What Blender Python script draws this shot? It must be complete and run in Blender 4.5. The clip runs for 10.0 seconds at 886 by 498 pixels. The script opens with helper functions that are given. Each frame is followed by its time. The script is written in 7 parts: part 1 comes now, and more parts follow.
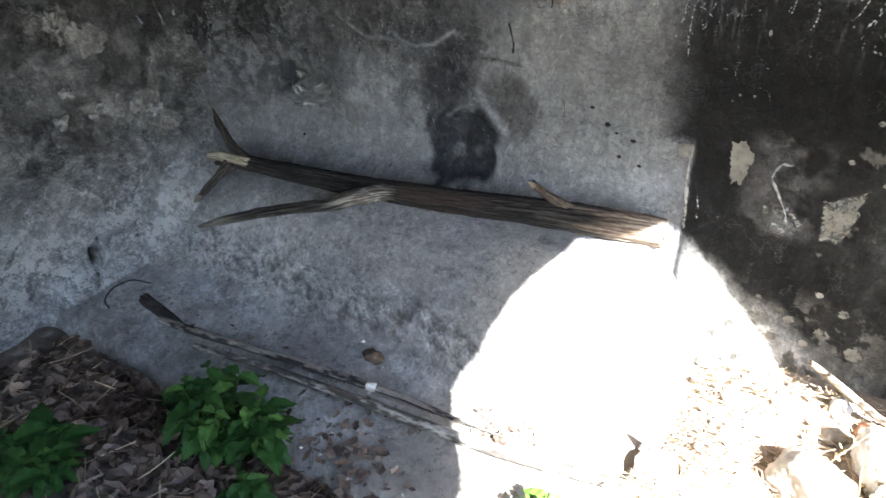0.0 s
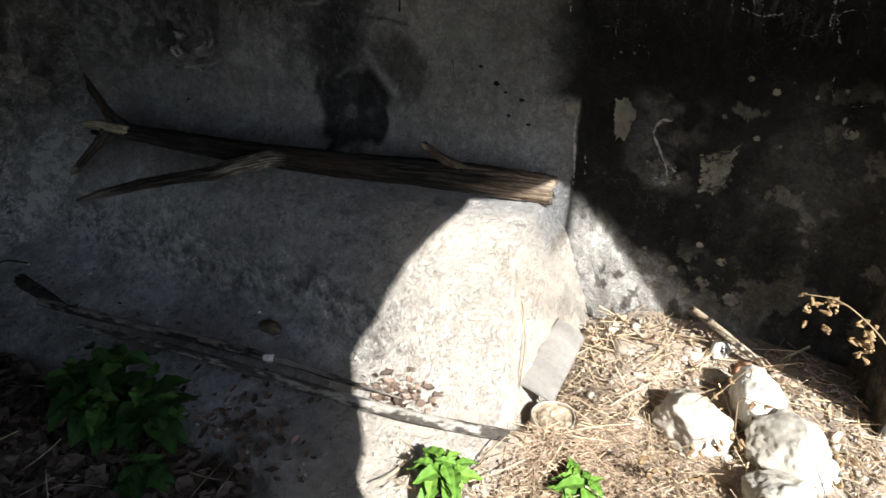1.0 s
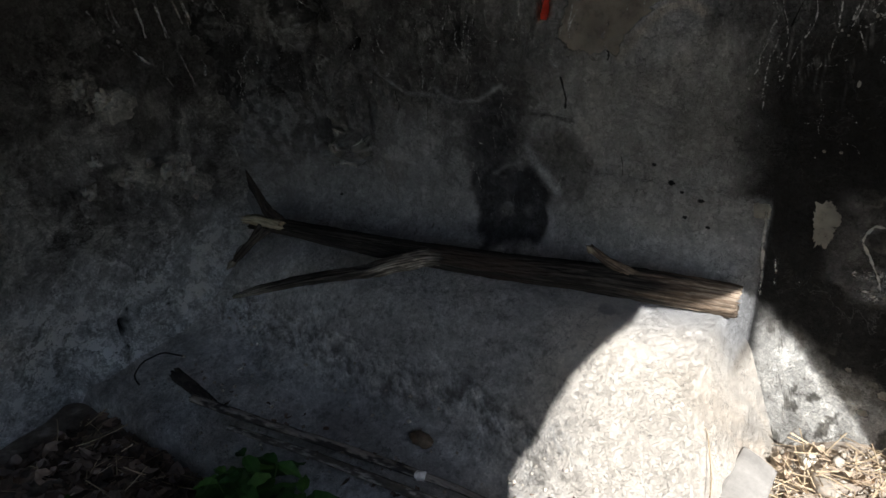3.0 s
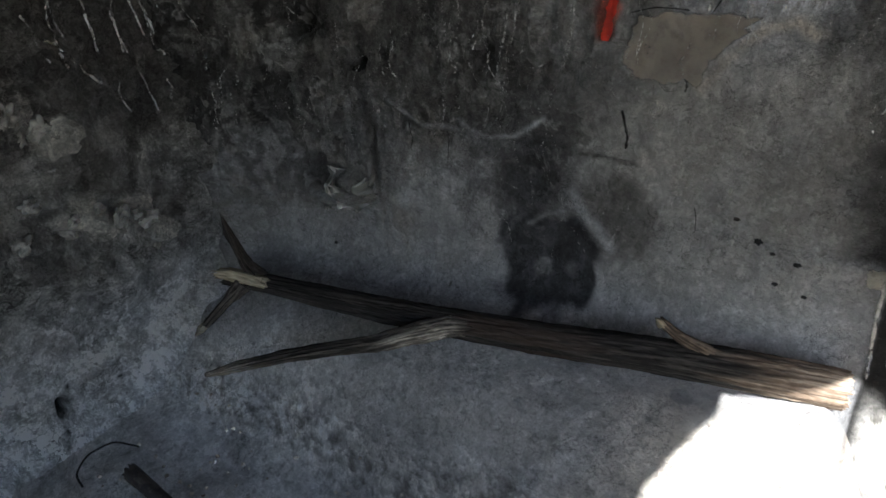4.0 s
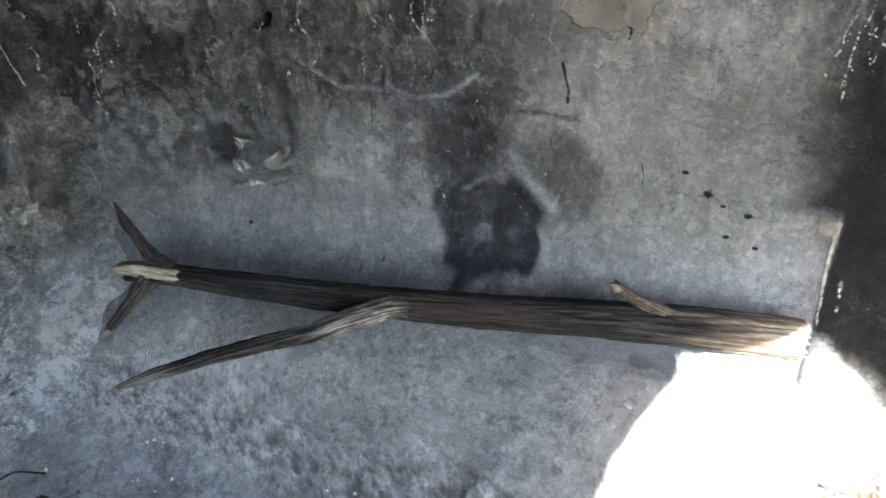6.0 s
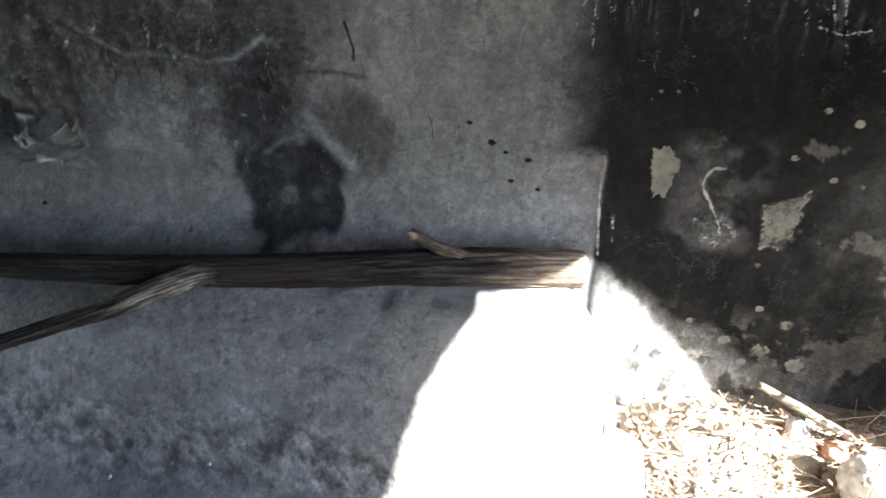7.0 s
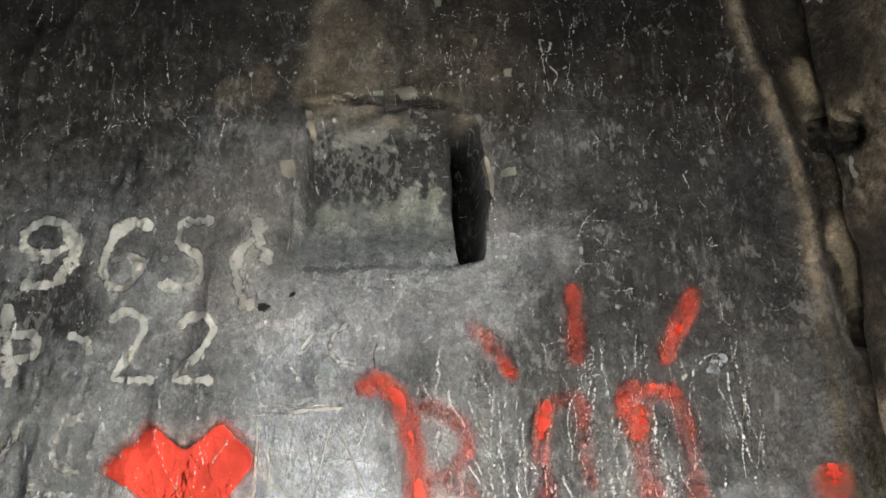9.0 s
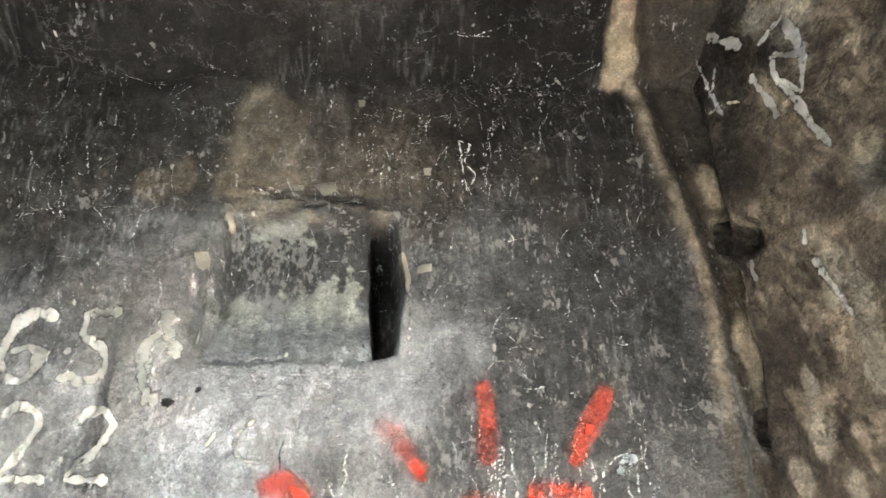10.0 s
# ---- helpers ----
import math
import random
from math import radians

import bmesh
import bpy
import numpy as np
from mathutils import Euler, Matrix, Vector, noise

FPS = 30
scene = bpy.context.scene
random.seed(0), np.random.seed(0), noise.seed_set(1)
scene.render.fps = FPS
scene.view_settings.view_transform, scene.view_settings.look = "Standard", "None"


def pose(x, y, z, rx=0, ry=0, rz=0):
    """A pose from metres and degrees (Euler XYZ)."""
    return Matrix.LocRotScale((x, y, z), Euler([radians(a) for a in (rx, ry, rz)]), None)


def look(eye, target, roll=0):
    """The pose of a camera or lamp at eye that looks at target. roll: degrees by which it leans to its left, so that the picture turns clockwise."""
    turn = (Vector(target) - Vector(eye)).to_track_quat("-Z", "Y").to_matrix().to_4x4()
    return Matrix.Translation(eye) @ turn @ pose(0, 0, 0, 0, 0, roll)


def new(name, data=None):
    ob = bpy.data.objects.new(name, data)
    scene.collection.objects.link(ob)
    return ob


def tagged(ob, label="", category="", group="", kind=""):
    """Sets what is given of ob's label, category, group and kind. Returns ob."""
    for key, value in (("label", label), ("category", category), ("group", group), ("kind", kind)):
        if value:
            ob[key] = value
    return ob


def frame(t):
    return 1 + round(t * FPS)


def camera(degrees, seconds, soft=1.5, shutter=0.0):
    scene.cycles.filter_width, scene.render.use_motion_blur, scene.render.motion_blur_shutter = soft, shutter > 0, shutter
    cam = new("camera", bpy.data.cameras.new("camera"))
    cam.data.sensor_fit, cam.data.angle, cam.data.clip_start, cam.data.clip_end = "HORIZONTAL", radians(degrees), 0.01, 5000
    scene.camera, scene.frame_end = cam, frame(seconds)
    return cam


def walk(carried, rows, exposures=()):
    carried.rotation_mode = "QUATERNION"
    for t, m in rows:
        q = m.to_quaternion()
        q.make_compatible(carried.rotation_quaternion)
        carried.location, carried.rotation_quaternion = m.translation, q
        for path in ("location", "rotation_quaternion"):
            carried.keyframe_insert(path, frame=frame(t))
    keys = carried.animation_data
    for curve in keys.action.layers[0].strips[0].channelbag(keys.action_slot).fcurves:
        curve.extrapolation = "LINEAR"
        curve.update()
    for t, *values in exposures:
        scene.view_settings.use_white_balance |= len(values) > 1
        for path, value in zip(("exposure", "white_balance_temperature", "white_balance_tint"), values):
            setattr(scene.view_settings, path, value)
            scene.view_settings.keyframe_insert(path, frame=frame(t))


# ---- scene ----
cam = camera(63.2, 10.0, soft=1.5, shutter=0.15)
PATH = [
    (0, (0.582, 0.335, 1.914), (-0.417, 1.759, 0.928), -0.2),
    (0.5, (0.577, 0.349, 1.909), (-0.236, 1.847, 0.862), 2.3),
    (1, (0.625, 0.382, 1.916), (-0.14, 1.883, 0.838), 1.5),
    (1.3, (0.654, 0.402, 1.934), (-0.082, 1.912, 0.848), -0.8),
    (1.5, (0.651, 0.415, 1.951), (-0.213, 1.872, 0.888), -3.1),
    (2, (0.603, 0.428, 1.983), (-0.493, 1.833, 1.075), -3.7),
    (2.2, (0.582, 0.423, 1.988), (-0.584, 1.801, 1.127), -4.2),
    (3.5, (0.193, 0.575, 1.887), (-0.822, 2.025, 0.955), -1.1),
    (4, (-0.054, 0.722, 1.863), (-1.035, 2.233, 0.995), -0.3),
    (4.5, (-0.209, 0.795, 1.863), (-1.142, 2.304, 0.939), -1.1),
    (5, (-0.342, 0.819, 1.866), (-1.217, 2.356, 0.931), -0.5),
    (5.2, (-0.352, 0.823, 1.86), (-1.224, 2.362, 0.927), -0.4),
    (6.3, (-0.168, 0.832, 1.848), (-0.761, 2.408, 0.77), 0.3),
    (6.5, (-0.133, 0.83, 1.84), (-0.658, 2.4, 0.717), 1.3),
    (7, (-0.041, 0.794, 1.81), (-0.393, 2.473, 0.782), 1.1),
    (7.2, (-0.036, 0.775, 1.805), (-0.239, 2.571, 0.951), 1.06),
    (7.3, (-0.038, 0.759, 1.808), (-0.136, 2.628, 1.102), 1.81),
    (7.4, (-0.043, 0.747, 1.815), (-0.061, 2.67, 1.268), 2.54),
    (7.5, (-0.044, 0.736, 1.826), (-0.007, 2.699, 1.444), 2.53),
    (7.6, (-0.047, 0.728, 1.834), (0.018, 2.714, 1.611), 2.01),
    (7.7, (-0.053, 0.722, 1.84), (0.019, 2.718, 1.752), 1.16),
    (7.8, (-0.067, 0.721, 1.848), (-0.004, 2.72, 1.863), 0.6),
    (8, (-0.097, 0.749, 1.884), (-0.041, 2.745, 1.997), 0.09),
    (8.3, (-0.123, 0.767, 1.946), (-0.078, 2.752, 2.189), -1.04),
    (8.5, (-0.132, 0.771, 1.978), (-0.081, 2.736, 2.344), -0.8),
    (9, (-0.132, 0.758, 2.064), (-0.048, 2.683, 2.597), -1.62),
    (9.5, (-0.087, 0.745, 2.081), (-0.006, 2.618, 2.777), -2.46),
    (10, (-0.018, 0.729, 2.087), (0.179, 2.573, 2.836), -1.73),
]
EXPOSE = [(0, 3.65, 5910, 10), (0.5, 2.15, 6010, 10), (1, 1.35, 6300, 10), (1.5, 0.9, 6600, 10), (2, 0.85, 6450, 10), (3.5, 1.8, 6050, 10), (4.5, 3.55, 5960, 10),
          (5, 4.25, 5910, 10), (6.5, 3.85, 5910, 10), (7, 3.15, 5910, 10), (7.5, 2.9, 5910, 10), (8, 4.0, 5910, 10), (8.5, 4.65, 5910, 10), (9, 5.35, 5910, 10), (10, 6.35, 5910, 10)]
walk(cam, [(t, look(eye, target, roll)) for t, eye, target, roll in PATH], EXPOSE)

# ---- daylight: sun through the arched doorway, sky outside ----
SUN = Vector((-0.8, 0.6, -0.9)).normalized()
world = bpy.data.worlds.new("daylight")
scene.world = world
world.use_nodes = True
sky = world.node_tree.nodes.new("ShaderNodeTexSky")
sky.sky_type, sky.sun_disc = "NISHITA", False
sky.sun_elevation, sky.sun_rotation = math.asin(-SUN.z), math.atan2(-SUN.x, -SUN.y)
world.node_tree.nodes["Background"].inputs["Strength"].default_value = 0.08
world.node_tree.links.new(sky.outputs[0], world.node_tree.nodes["Background"].inputs["Color"])
sun = new("sun", bpy.data.lights.new("sun", "SUN"))
sun.data.energy, sun.data.angle, sun.data.color = 5.0, radians(0.6), (1.0, 0.965, 0.91)
sun.rotation_euler = SUN.to_track_quat("-Z", "Y").to_euler()


# ---- noise and mesh helpers ----
TABLE = np.random.RandomState(5).rand(512, 512)


def lattice(i, j, seed):
    return TABLE[(i + seed * 37) & 511, (j + seed * 101) & 511]


def value(u, v, seed):
    i, j = np.floor(u).astype(np.int32), np.floor(v).astype(np.int32)
    a, b = u - i, v - j
    a, b = a * a * (3 - 2 * a), b * b * (3 - 2 * b)
    n = lattice(i, j, seed) * (1 - a) + lattice(i + 1, j, seed) * a
    m = lattice(i, j + 1, seed) * (1 - a) + lattice(i + 1, j + 1, seed) * a
    return n * (1 - b) + m * b


def fbm(u, v, freq, octaves=4, seed=0, gain=0.5):
    """Fractal noise about 0, within -1 and 1."""
    u, v = np.asarray(u, float), np.asarray(v, float)
    out, amp, total = 0.0, 1.0, 0.0
    for k in range(octaves):
        out = out + amp * (2 * value(u * freq + 17.3 * k, v * freq - 9.1 * k, seed + 31 * k) - 1)
        total, amp, freq = total + amp, amp * gain, freq * 2.03
    return out / total


def ridged(u, v, freq, octaves=3, seed=0):
    return 1 - np.abs(fbm(u, v, freq, octaves, seed)) * 2.2


def step(a, b, x):
    t = np.clip((np.asarray(x, float) - a) / (b - a), 0, 1)
    return t * t * (3 - 2 * t)


def bump(x, z, cx, cz, rx, rz, power=2.0):
    return np.exp(-(np.abs((x - cx) / rx) ** power + np.abs((z - cz) / rz) ** power))


def blot(x, z, cx, cz, rx, rz, rough=0.35, seed=0, soft=0.25, freq=9):
    """A stain: 1 inside, 0 outside, with a ragged rim."""
    d = np.sqrt(((x - cx) / rx) ** 2 + ((z - cz) / rz) ** 2) + rough * fbm(x, z, freq, 4, seed)
    return 1 - step(1 - soft, 1 + soft, d)


def along(x, z, pts, width):
    """1 on a line through pts, falling softly to 0 beside it."""
    best = np.full(np.shape(x), 1e9)
    for (ax, az), (bx_, bz) in zip(pts[:-1], pts[1:]):
        dx, dz = bx_ - ax, bz - az
        k = np.clip(((x - ax) * dx + (z - az) * dz) / (dx * dx + dz * dz), 0, 1)
        best = np.minimum(best, (x - ax - k * dx) ** 2 + (z - az - k * dz) ** 2)
    return np.exp(-best / width ** 2)


def box(x, z, x0, x1, z0, z1, soft=0.1):
    return step(x0 - soft, x0 + soft, x) * step(x1 + soft, x1 - soft, x) * step(z0 - soft, z0 + soft, z) * step(z1 + soft, z1 - soft, z)


def mix(col, tone, k):
    return col + (np.asarray(tone, float) - col) * np.asarray(k)[..., None]


def sheet(name, P, col=None, material=None, cover=None, parent=None, closed=False, calm=None):
    """One mesh from a grid of places, with a colour at each point."""
    n, m = P.shape[:2]
    me = bpy.data.meshes.new(name)
    me.vertices.add(n * m)
    me.vertices.foreach_set("co", P.reshape(-1).astype(np.float32))
    i = np.arange(n * m).reshape(n, m)
    if closed:
        i = np.concatenate([i, i[:, :1]], axis=1)
    quads = np.stack([i[:-1, :-1], i[:-1, 1:], i[1:, 1:], i[1:, :-1]], -1).reshape(-1, 4)
    me.loops.add(quads.size)
    me.loops.foreach_set("vertex_index", quads.reshape(-1).astype(np.int32))
    me.polygons.add(len(quads))
    me.polygons.foreach_set("loop_start", np.arange(0, quads.size, 4, dtype=np.int32))
    me.polygons.foreach_set("use_smooth", np.ones(len(quads), dtype=bool))
    me.update(calc_edges=True)
    paint(me, col, cover)
    if calm is not None:
        a = me.attributes.new("calm", "FLOAT", "POINT")
        a.data.foreach_set("value", np.clip(np.asarray(calm, np.float32).reshape(-1), 0, 1))
    if material:
        me.materials.append(material)
    ob = new(name, me)
    ob.parent = parent
    return ob


def paint(me, col=None, cover=None):
    if col is not None:
        a = me.color_attributes.new("tone", "FLOAT_COLOR", "POINT")
        rgba = np.ones((len(me.vertices), 4), np.float32)
        rgba[:, :3] = np.clip(np.asarray(col).reshape(-1, 3), 0.002, 0.95)
        a.data.foreach_set("color", rgba.reshape(-1))
    if cover is not None:
        a = me.attributes.new("cover", "FLOAT", "POINT")
        a.data.foreach_set("value", np.clip(np.asarray(cover, np.float32).reshape(-1), 0, 1))


def part(name, bm, material, parent, label="", smooth=True):
    me = bpy.data.meshes.new(name)
    bm.to_mesh(me)
    bm.free()
    for p in me.polygons:
        p.use_smooth = smooth
    me.materials.append(material)
    ob = new(name, me)
    ob.parent = parent
    return tagged(ob, label)


# ---- materials ----
def toned(name, rough=0.9, grain=140.0, depth=0.35, spread=0.5, speck=0.0, stretch=(1, 1, 1), fine=420.0, lift=0.003):
    """A dull surface: its own tone at each point, broken by grain at two scales."""
    mat = bpy.data.materials.new(name)
    mat.use_nodes = True
    t = mat.node_tree
    b = t.nodes["Principled BSDF"]
    b.inputs["Roughness"].default_value = rough
    b.inputs["Specular IOR Level"].default_value = 0.25
    a = t.nodes.new("ShaderNodeAttribute")
    a.attribute_name = "tone"
    co = t.nodes.new("ShaderNodeTexCoord")
    mp = t.nodes.new("ShaderNodeMapping")
    mp.inputs["Scale"].default_value = stretch
    t.links.new(co.outputs["Object"], mp.inputs["Vector"])
    noises = []
    for scale, detail in ((grain, 6.0), (fine, 3.0), (grain / 7, 8.0)):
        n = t.nodes.new("ShaderNodeTexNoise")
        n.inputs["Scale"].default_value, n.inputs["Detail"].default_value, n.inputs["Roughness"].default_value = scale, detail, 0.65
        t.links.new(mp.outputs[0], n.inputs["Vector"])
        noises.append(n)
    add = t.nodes.new("ShaderNodeMath")
    add.operation = "ADD"
    t.links.new(noises[0].outputs["Fac"], add.inputs[0])
    t.links.new(noises[2].outputs["Fac"], add.inputs[1])
    rng = t.nodes.new("ShaderNodeMapRange")
    rng.inputs["From Min"].default_value, rng.inputs["From Max"].default_value = 0.6, 1.4
    rng.inputs["To Min"].default_value, rng.inputs["To Max"].default_value = 1 - spread, 1 + spread
    t.links.new(add.outputs[0], rng.inputs["Value"])
    mul = t.nodes.new("ShaderNodeVectorMath")
    mul.operation = "SCALE"
    t.links.new(a.outputs["Color"], mul.inputs[0])
    t.links.new(rng.outputs[0], mul.inputs["Scale"])
    last = mul.outputs[0]
    if speck:
        # light chips where the sooty skin has broken away
        r = t.nodes.new("ShaderNodeMapRange")
        r.inputs["From Min"].default_value, r.inputs["From Max"].default_value = 0.66, 0.74
        r.inputs["To Max"].default_value = speck
        n = t.nodes.new("ShaderNodeTexNoise")
        n.inputs["Scale"].default_value, n.inputs["Detail"].default_value, n.inputs["Roughness"].default_value = 55, 5, 0.6
        t.links.new(mp.outputs[0], n.inputs["Vector"])
        t.links.new(n.outputs["Fac"], r.inputs["Value"])
        mx = t.nodes.new("ShaderNodeMix")
        mx.data_type = "RGBA"
        t.links.new(r.outputs[0], mx.inputs["Factor"])
        t.links.new(last, mx.inputs["A"])
        mx.inputs["B"].default_value = (0.36, 0.34, 0.30, 1)
        last = mx.outputs["Result"]
    t.links.new(last, b.inputs["Base Color"])
    bp = t.nodes.new("ShaderNodeBump")
    bp.inputs["Strength"].default_value, bp.inputs["Distance"].default_value = depth, lift
    ad = t.nodes.new("ShaderNodeMath")
    ad.operation = "MULTIPLY_ADD"
    ad.inputs[1].default_value = 0.4
    t.links.new(noises[1].outputs["Fac"], ad.inputs[0])
    t.links.new(add.outputs[0], ad.inputs[2])
    t.links.new(ad.outputs[0], bp.inputs["Height"])
    t.links.new(bp.outputs[0], b.inputs["Normal"])
    return mat


def rock_material(name, relief=0.010, spread=0.5, flakes=0.5, specks=0.4, veins=0.4, pale=(0.34, 0.335, 0.32), layers=0.5, stretch=(1, 1, 1), turn=0.0, grain=0.3):
    """Sooty plaster or rock: the tone at each point, broken by mottling, crisp-edged flakes, pale specks and thin veins."""
    mat = bpy.data.materials.new(name)
    mat.use_nodes = True
    t = mat.node_tree
    b = t.nodes["Principled BSDF"]
    b.inputs["Roughness"].default_value = 0.93
    b.inputs["Specular IOR Level"].default_value = 0.2
    co = t.nodes.new("ShaderNodeTexCoord")

    drawn = t.nodes.new("ShaderNodeMapping")
    drawn.vector_type = "TEXTURE"
    drawn.inputs["Rotation"].default_value = (0, 0, turn)
    drawn.inputs["Scale"].default_value = stretch
    t.links.new(co.outputs["Object"], drawn.inputs["Vector"])

    def noise_at(scale, detail, rough, distort=0.0, along=False):
        n = t.nodes.new("ShaderNodeTexNoise")
        n.inputs["Scale"].default_value, n.inputs["Detail"].default_value = scale, detail
        n.inputs["Roughness"].default_value, n.inputs["Distortion"].default_value = rough, distort
        t.links.new(drawn.outputs[0] if along else co.outputs["Object"], n.inputs["Vector"])
        return n.outputs["Fac"]

    def ranged(value, a, b_, c, d):
        r = t.nodes.new("ShaderNodeMapRange")
        for key, v in (("From Min", a), ("From Max", b_), ("To Min", c), ("To Max", d)):
            r.inputs[key].default_value = v
        t.links.new(value, r.inputs["Value"])
        return r.outputs[0]

    def maths(op, a, b_):
        m = t.nodes.new("ShaderNodeMath")
        m.operation = op
        for i, v in enumerate((a, b_)):
            if isinstance(v, float):
                m.inputs[i].default_value = v
            else:
                t.links.new(v, m.inputs[i])
        return m.outputs[0]

    big = noise_at(7, 12, 0.66, 0.15)
    mid = noise_at(26, 9, 0.72, 0.1)
    fine = noise_at(150, 4, 0.7)
    flake = ranged(noise_at(11, 10, 0.7, 0.25), 0.515, 0.535, 0.0, 1.0)
    speck = ranged(noise_at(64, 5, 0.62, 0.2), 0.645, 0.70, 0.0, specks)
    gate = ranged(noise_at(4, 4, 0.6), 0.44, 0.60, 0.15, 1.0)
    vein = ranged(maths("ABSOLUTE", maths("SUBTRACT", noise_at(5.5, 8, 0.6, 0.3), 0.5), 0.0), 0.0, 0.006, veins, 0.0)
    k = maths("MULTIPLY", ranged(big, 0.3, 0.7, 1 - spread, 1 + spread), ranged(mid, 0.25, 0.75, 1 - 0.8 * spread, 1 + 0.8 * spread))
    k = maths("MULTIPLY", k, ranged(flake, 0.0, 1.0, 1 - 0.35 * flakes, 1 + 0.35 * flakes))
    k = maths("MULTIPLY", k, ranged(fine, 0.25, 0.75, 0.65, 1.35))
    crack = ranged(maths("ABSOLUTE", maths("SUBTRACT", noise_at(4.2, 9, 0.62, 0.2), 0.47), 0.0), 0.0, 0.005, 0.35, 1.0)
    crack = maths("MAXIMUM", crack, ranged(gate, 0.15, 1.0, 1.0, 0.0))
    k = maths("MULTIPLY", k, crack)
    # thin broken layers: each rises slowly and ends at a crisp ragged edge
    ply = maths("FRACT", maths("MULTIPLY", noise_at(7, 9, 0.62, 0.2, True), 9.0), 0.0)
    coarse = maths("FRACT", maths("MULTIPLY", noise_at(3.2, 10, 0.6, 0.35, True), 7.0), 0.0)
    where = ranged(noise_at(3.1, 5, 0.6, 0.2), 0.40, 0.58, 0.2, 1.0)
    saw = maths("ADD", maths("MULTIPLY", ply, 0.5), maths("MULTIPLY", coarse, 0.5))
    # the same saw lightens each layer's edge, painting how relief catches light
    k = maths("MULTIPLY", k, maths("ADD", maths("MULTIPLY", maths("MULTIPLY", maths("SUBTRACT", saw, 0.5), where), 1.5 * layers), 1.0))
    smooth = t.nodes.new("ShaderNodeAttribute")
    smooth.attribute_name = "calm"
    lively = ranged(smooth.outputs["Fac"], 0.0, 1.0, 1.0, 0.12)
    k = maths("ADD", maths("MULTIPLY", maths("SUBTRACT", k, 1.0), lively), 1.0)
    # fine crumbly grit that covers the smooth parts too
    grit = noise_at(58, 10, 0.78, 0.35)
    scale_skin = ranged(noise_at(34, 8, 0.7, 0.5), 0.50, 0.525, 0.0, 1.0)
    flecks = ranged(noise_at(95, 6, 0.72, 0.6), 0.515, 0.54, 0.0, 1.0)
    bare_rock = ranged(smooth.outputs["Fac"], 0.75, 0.95, 1.0, 0.3)
    grit = maths("MULTIPLY", maths("SUBTRACT", grit, 0.5), bare_rock)
    scale_skin, flecks = maths("MULTIPLY", scale_skin, bare_rock), maths("MULTIPLY", flecks, bare_rock)
    k = maths("MULTIPLY", k, ranged(grit, -0.18, 0.18, 1 - 0.3 * grain, 1 + 0.3 * grain))
    k = maths("MULTIPLY", k, ranged(scale_skin, 0.0, 1.0, 1 - 0.2 * grain, 1 + 0.2 * grain))
    k = maths("MULTIPLY", k, ranged(flecks, 0.0, 1.0, 1 - 0.16 * grain, 1 + 0.16 * grain))
    # dark hairlines, here and there, paint the shade of cracks and flake edges
    hair = ranged(maths("ABSOLUTE", maths("SUBTRACT", noise_at(17, 5, 0.6, 0.5), 0.5), 0.0), 0.0, 0.012, 1 - 1.3 * grain, 1.0)
    hair = maths("MAXIMUM", hair, ranged(noise_at(6, 4, 0.6), 0.50, 0.60, 1.0, 0.0))
    k = maths("MULTIPLY", k, hair)
    a = t.nodes.new("ShaderNodeAttribute")
    a.attribute_name = "tone"
    mul = t.nodes.new("ShaderNodeVectorMath")
    mul.operation = "SCALE"
    t.links.new(a.outputs["Color"], mul.inputs[0])
    t.links.new(k, mul.inputs["Scale"])
    mx = t.nodes.new("ShaderNodeMix")
    mx.data_type = "RGBA"
    dense = t.nodes.new("ShaderNodeAttribute")
    dense.attribute_name = "cover"
    chip = maths("ADD", maths("ADD", noise_at(62, 4, 0.62, 0.3, True), maths("MULTIPLY", noise_at(9, 5, 0.6), 0.8)), maths("MULTIPLY", dense.outputs["Fac"], 0.24))
    chip = maths("MULTIPLY", ranged(chip, 1.14, 1.24, 0.0, 0.6), ranged(dense.outputs["Fac"], 0.0, 0.2, 0.0, 1.0))
    marks = maths("MAXIMUM", maths("MULTIPLY", speck, gate), maths("MULTIPLY", vein, gate))
    t.links.new(maths("MAXIMUM", maths("MULTIPLY", marks, lively), chip), mx.inputs["Factor"])
    t.links.new(mul.outputs[0], mx.inputs["A"])
    mx.inputs["B"].default_value = (*pale, 1)
    t.links.new(mx.outputs["Result"], b.inputs["Base Color"])
    h = maths("ADD", maths("MULTIPLY", big, 1.0), maths("MULTIPLY", mid, 0.45))
    h = maths("ADD", h, maths("MULTIPLY", flake, 0.10))
    h = maths("ADD", h, maths("MULTIPLY", crack, 0.08))
    h = maths("ADD", h, maths("MULTIPLY", maths("MULTIPLY", saw, where), 0.28 * layers))
    h = maths("ADD", h, maths("MULTIPLY", fine, 0.06))
    bp = t.nodes.new("ShaderNodeBump")
    bp.inputs["Strength"].default_value, bp.inputs["Distance"].default_value = 1.0, relief * 4
    h = maths("MULTIPLY", h, ranged(smooth.outputs["Fac"], 0.0, 1.0, 1.0, 0.45))
    h = maths("ADD", h, maths("ADD", maths("MULTIPLY", grit, 0.70 * grain), maths("ADD", maths("MULTIPLY", scale_skin, 0.30 * grain), maths("MULTIPLY", flecks, 0.14 * grain))))
    t.links.new(h, bp.inputs["Height"])
    t.links.new(bp.outputs[0], b.inputs["Normal"])
    return mat


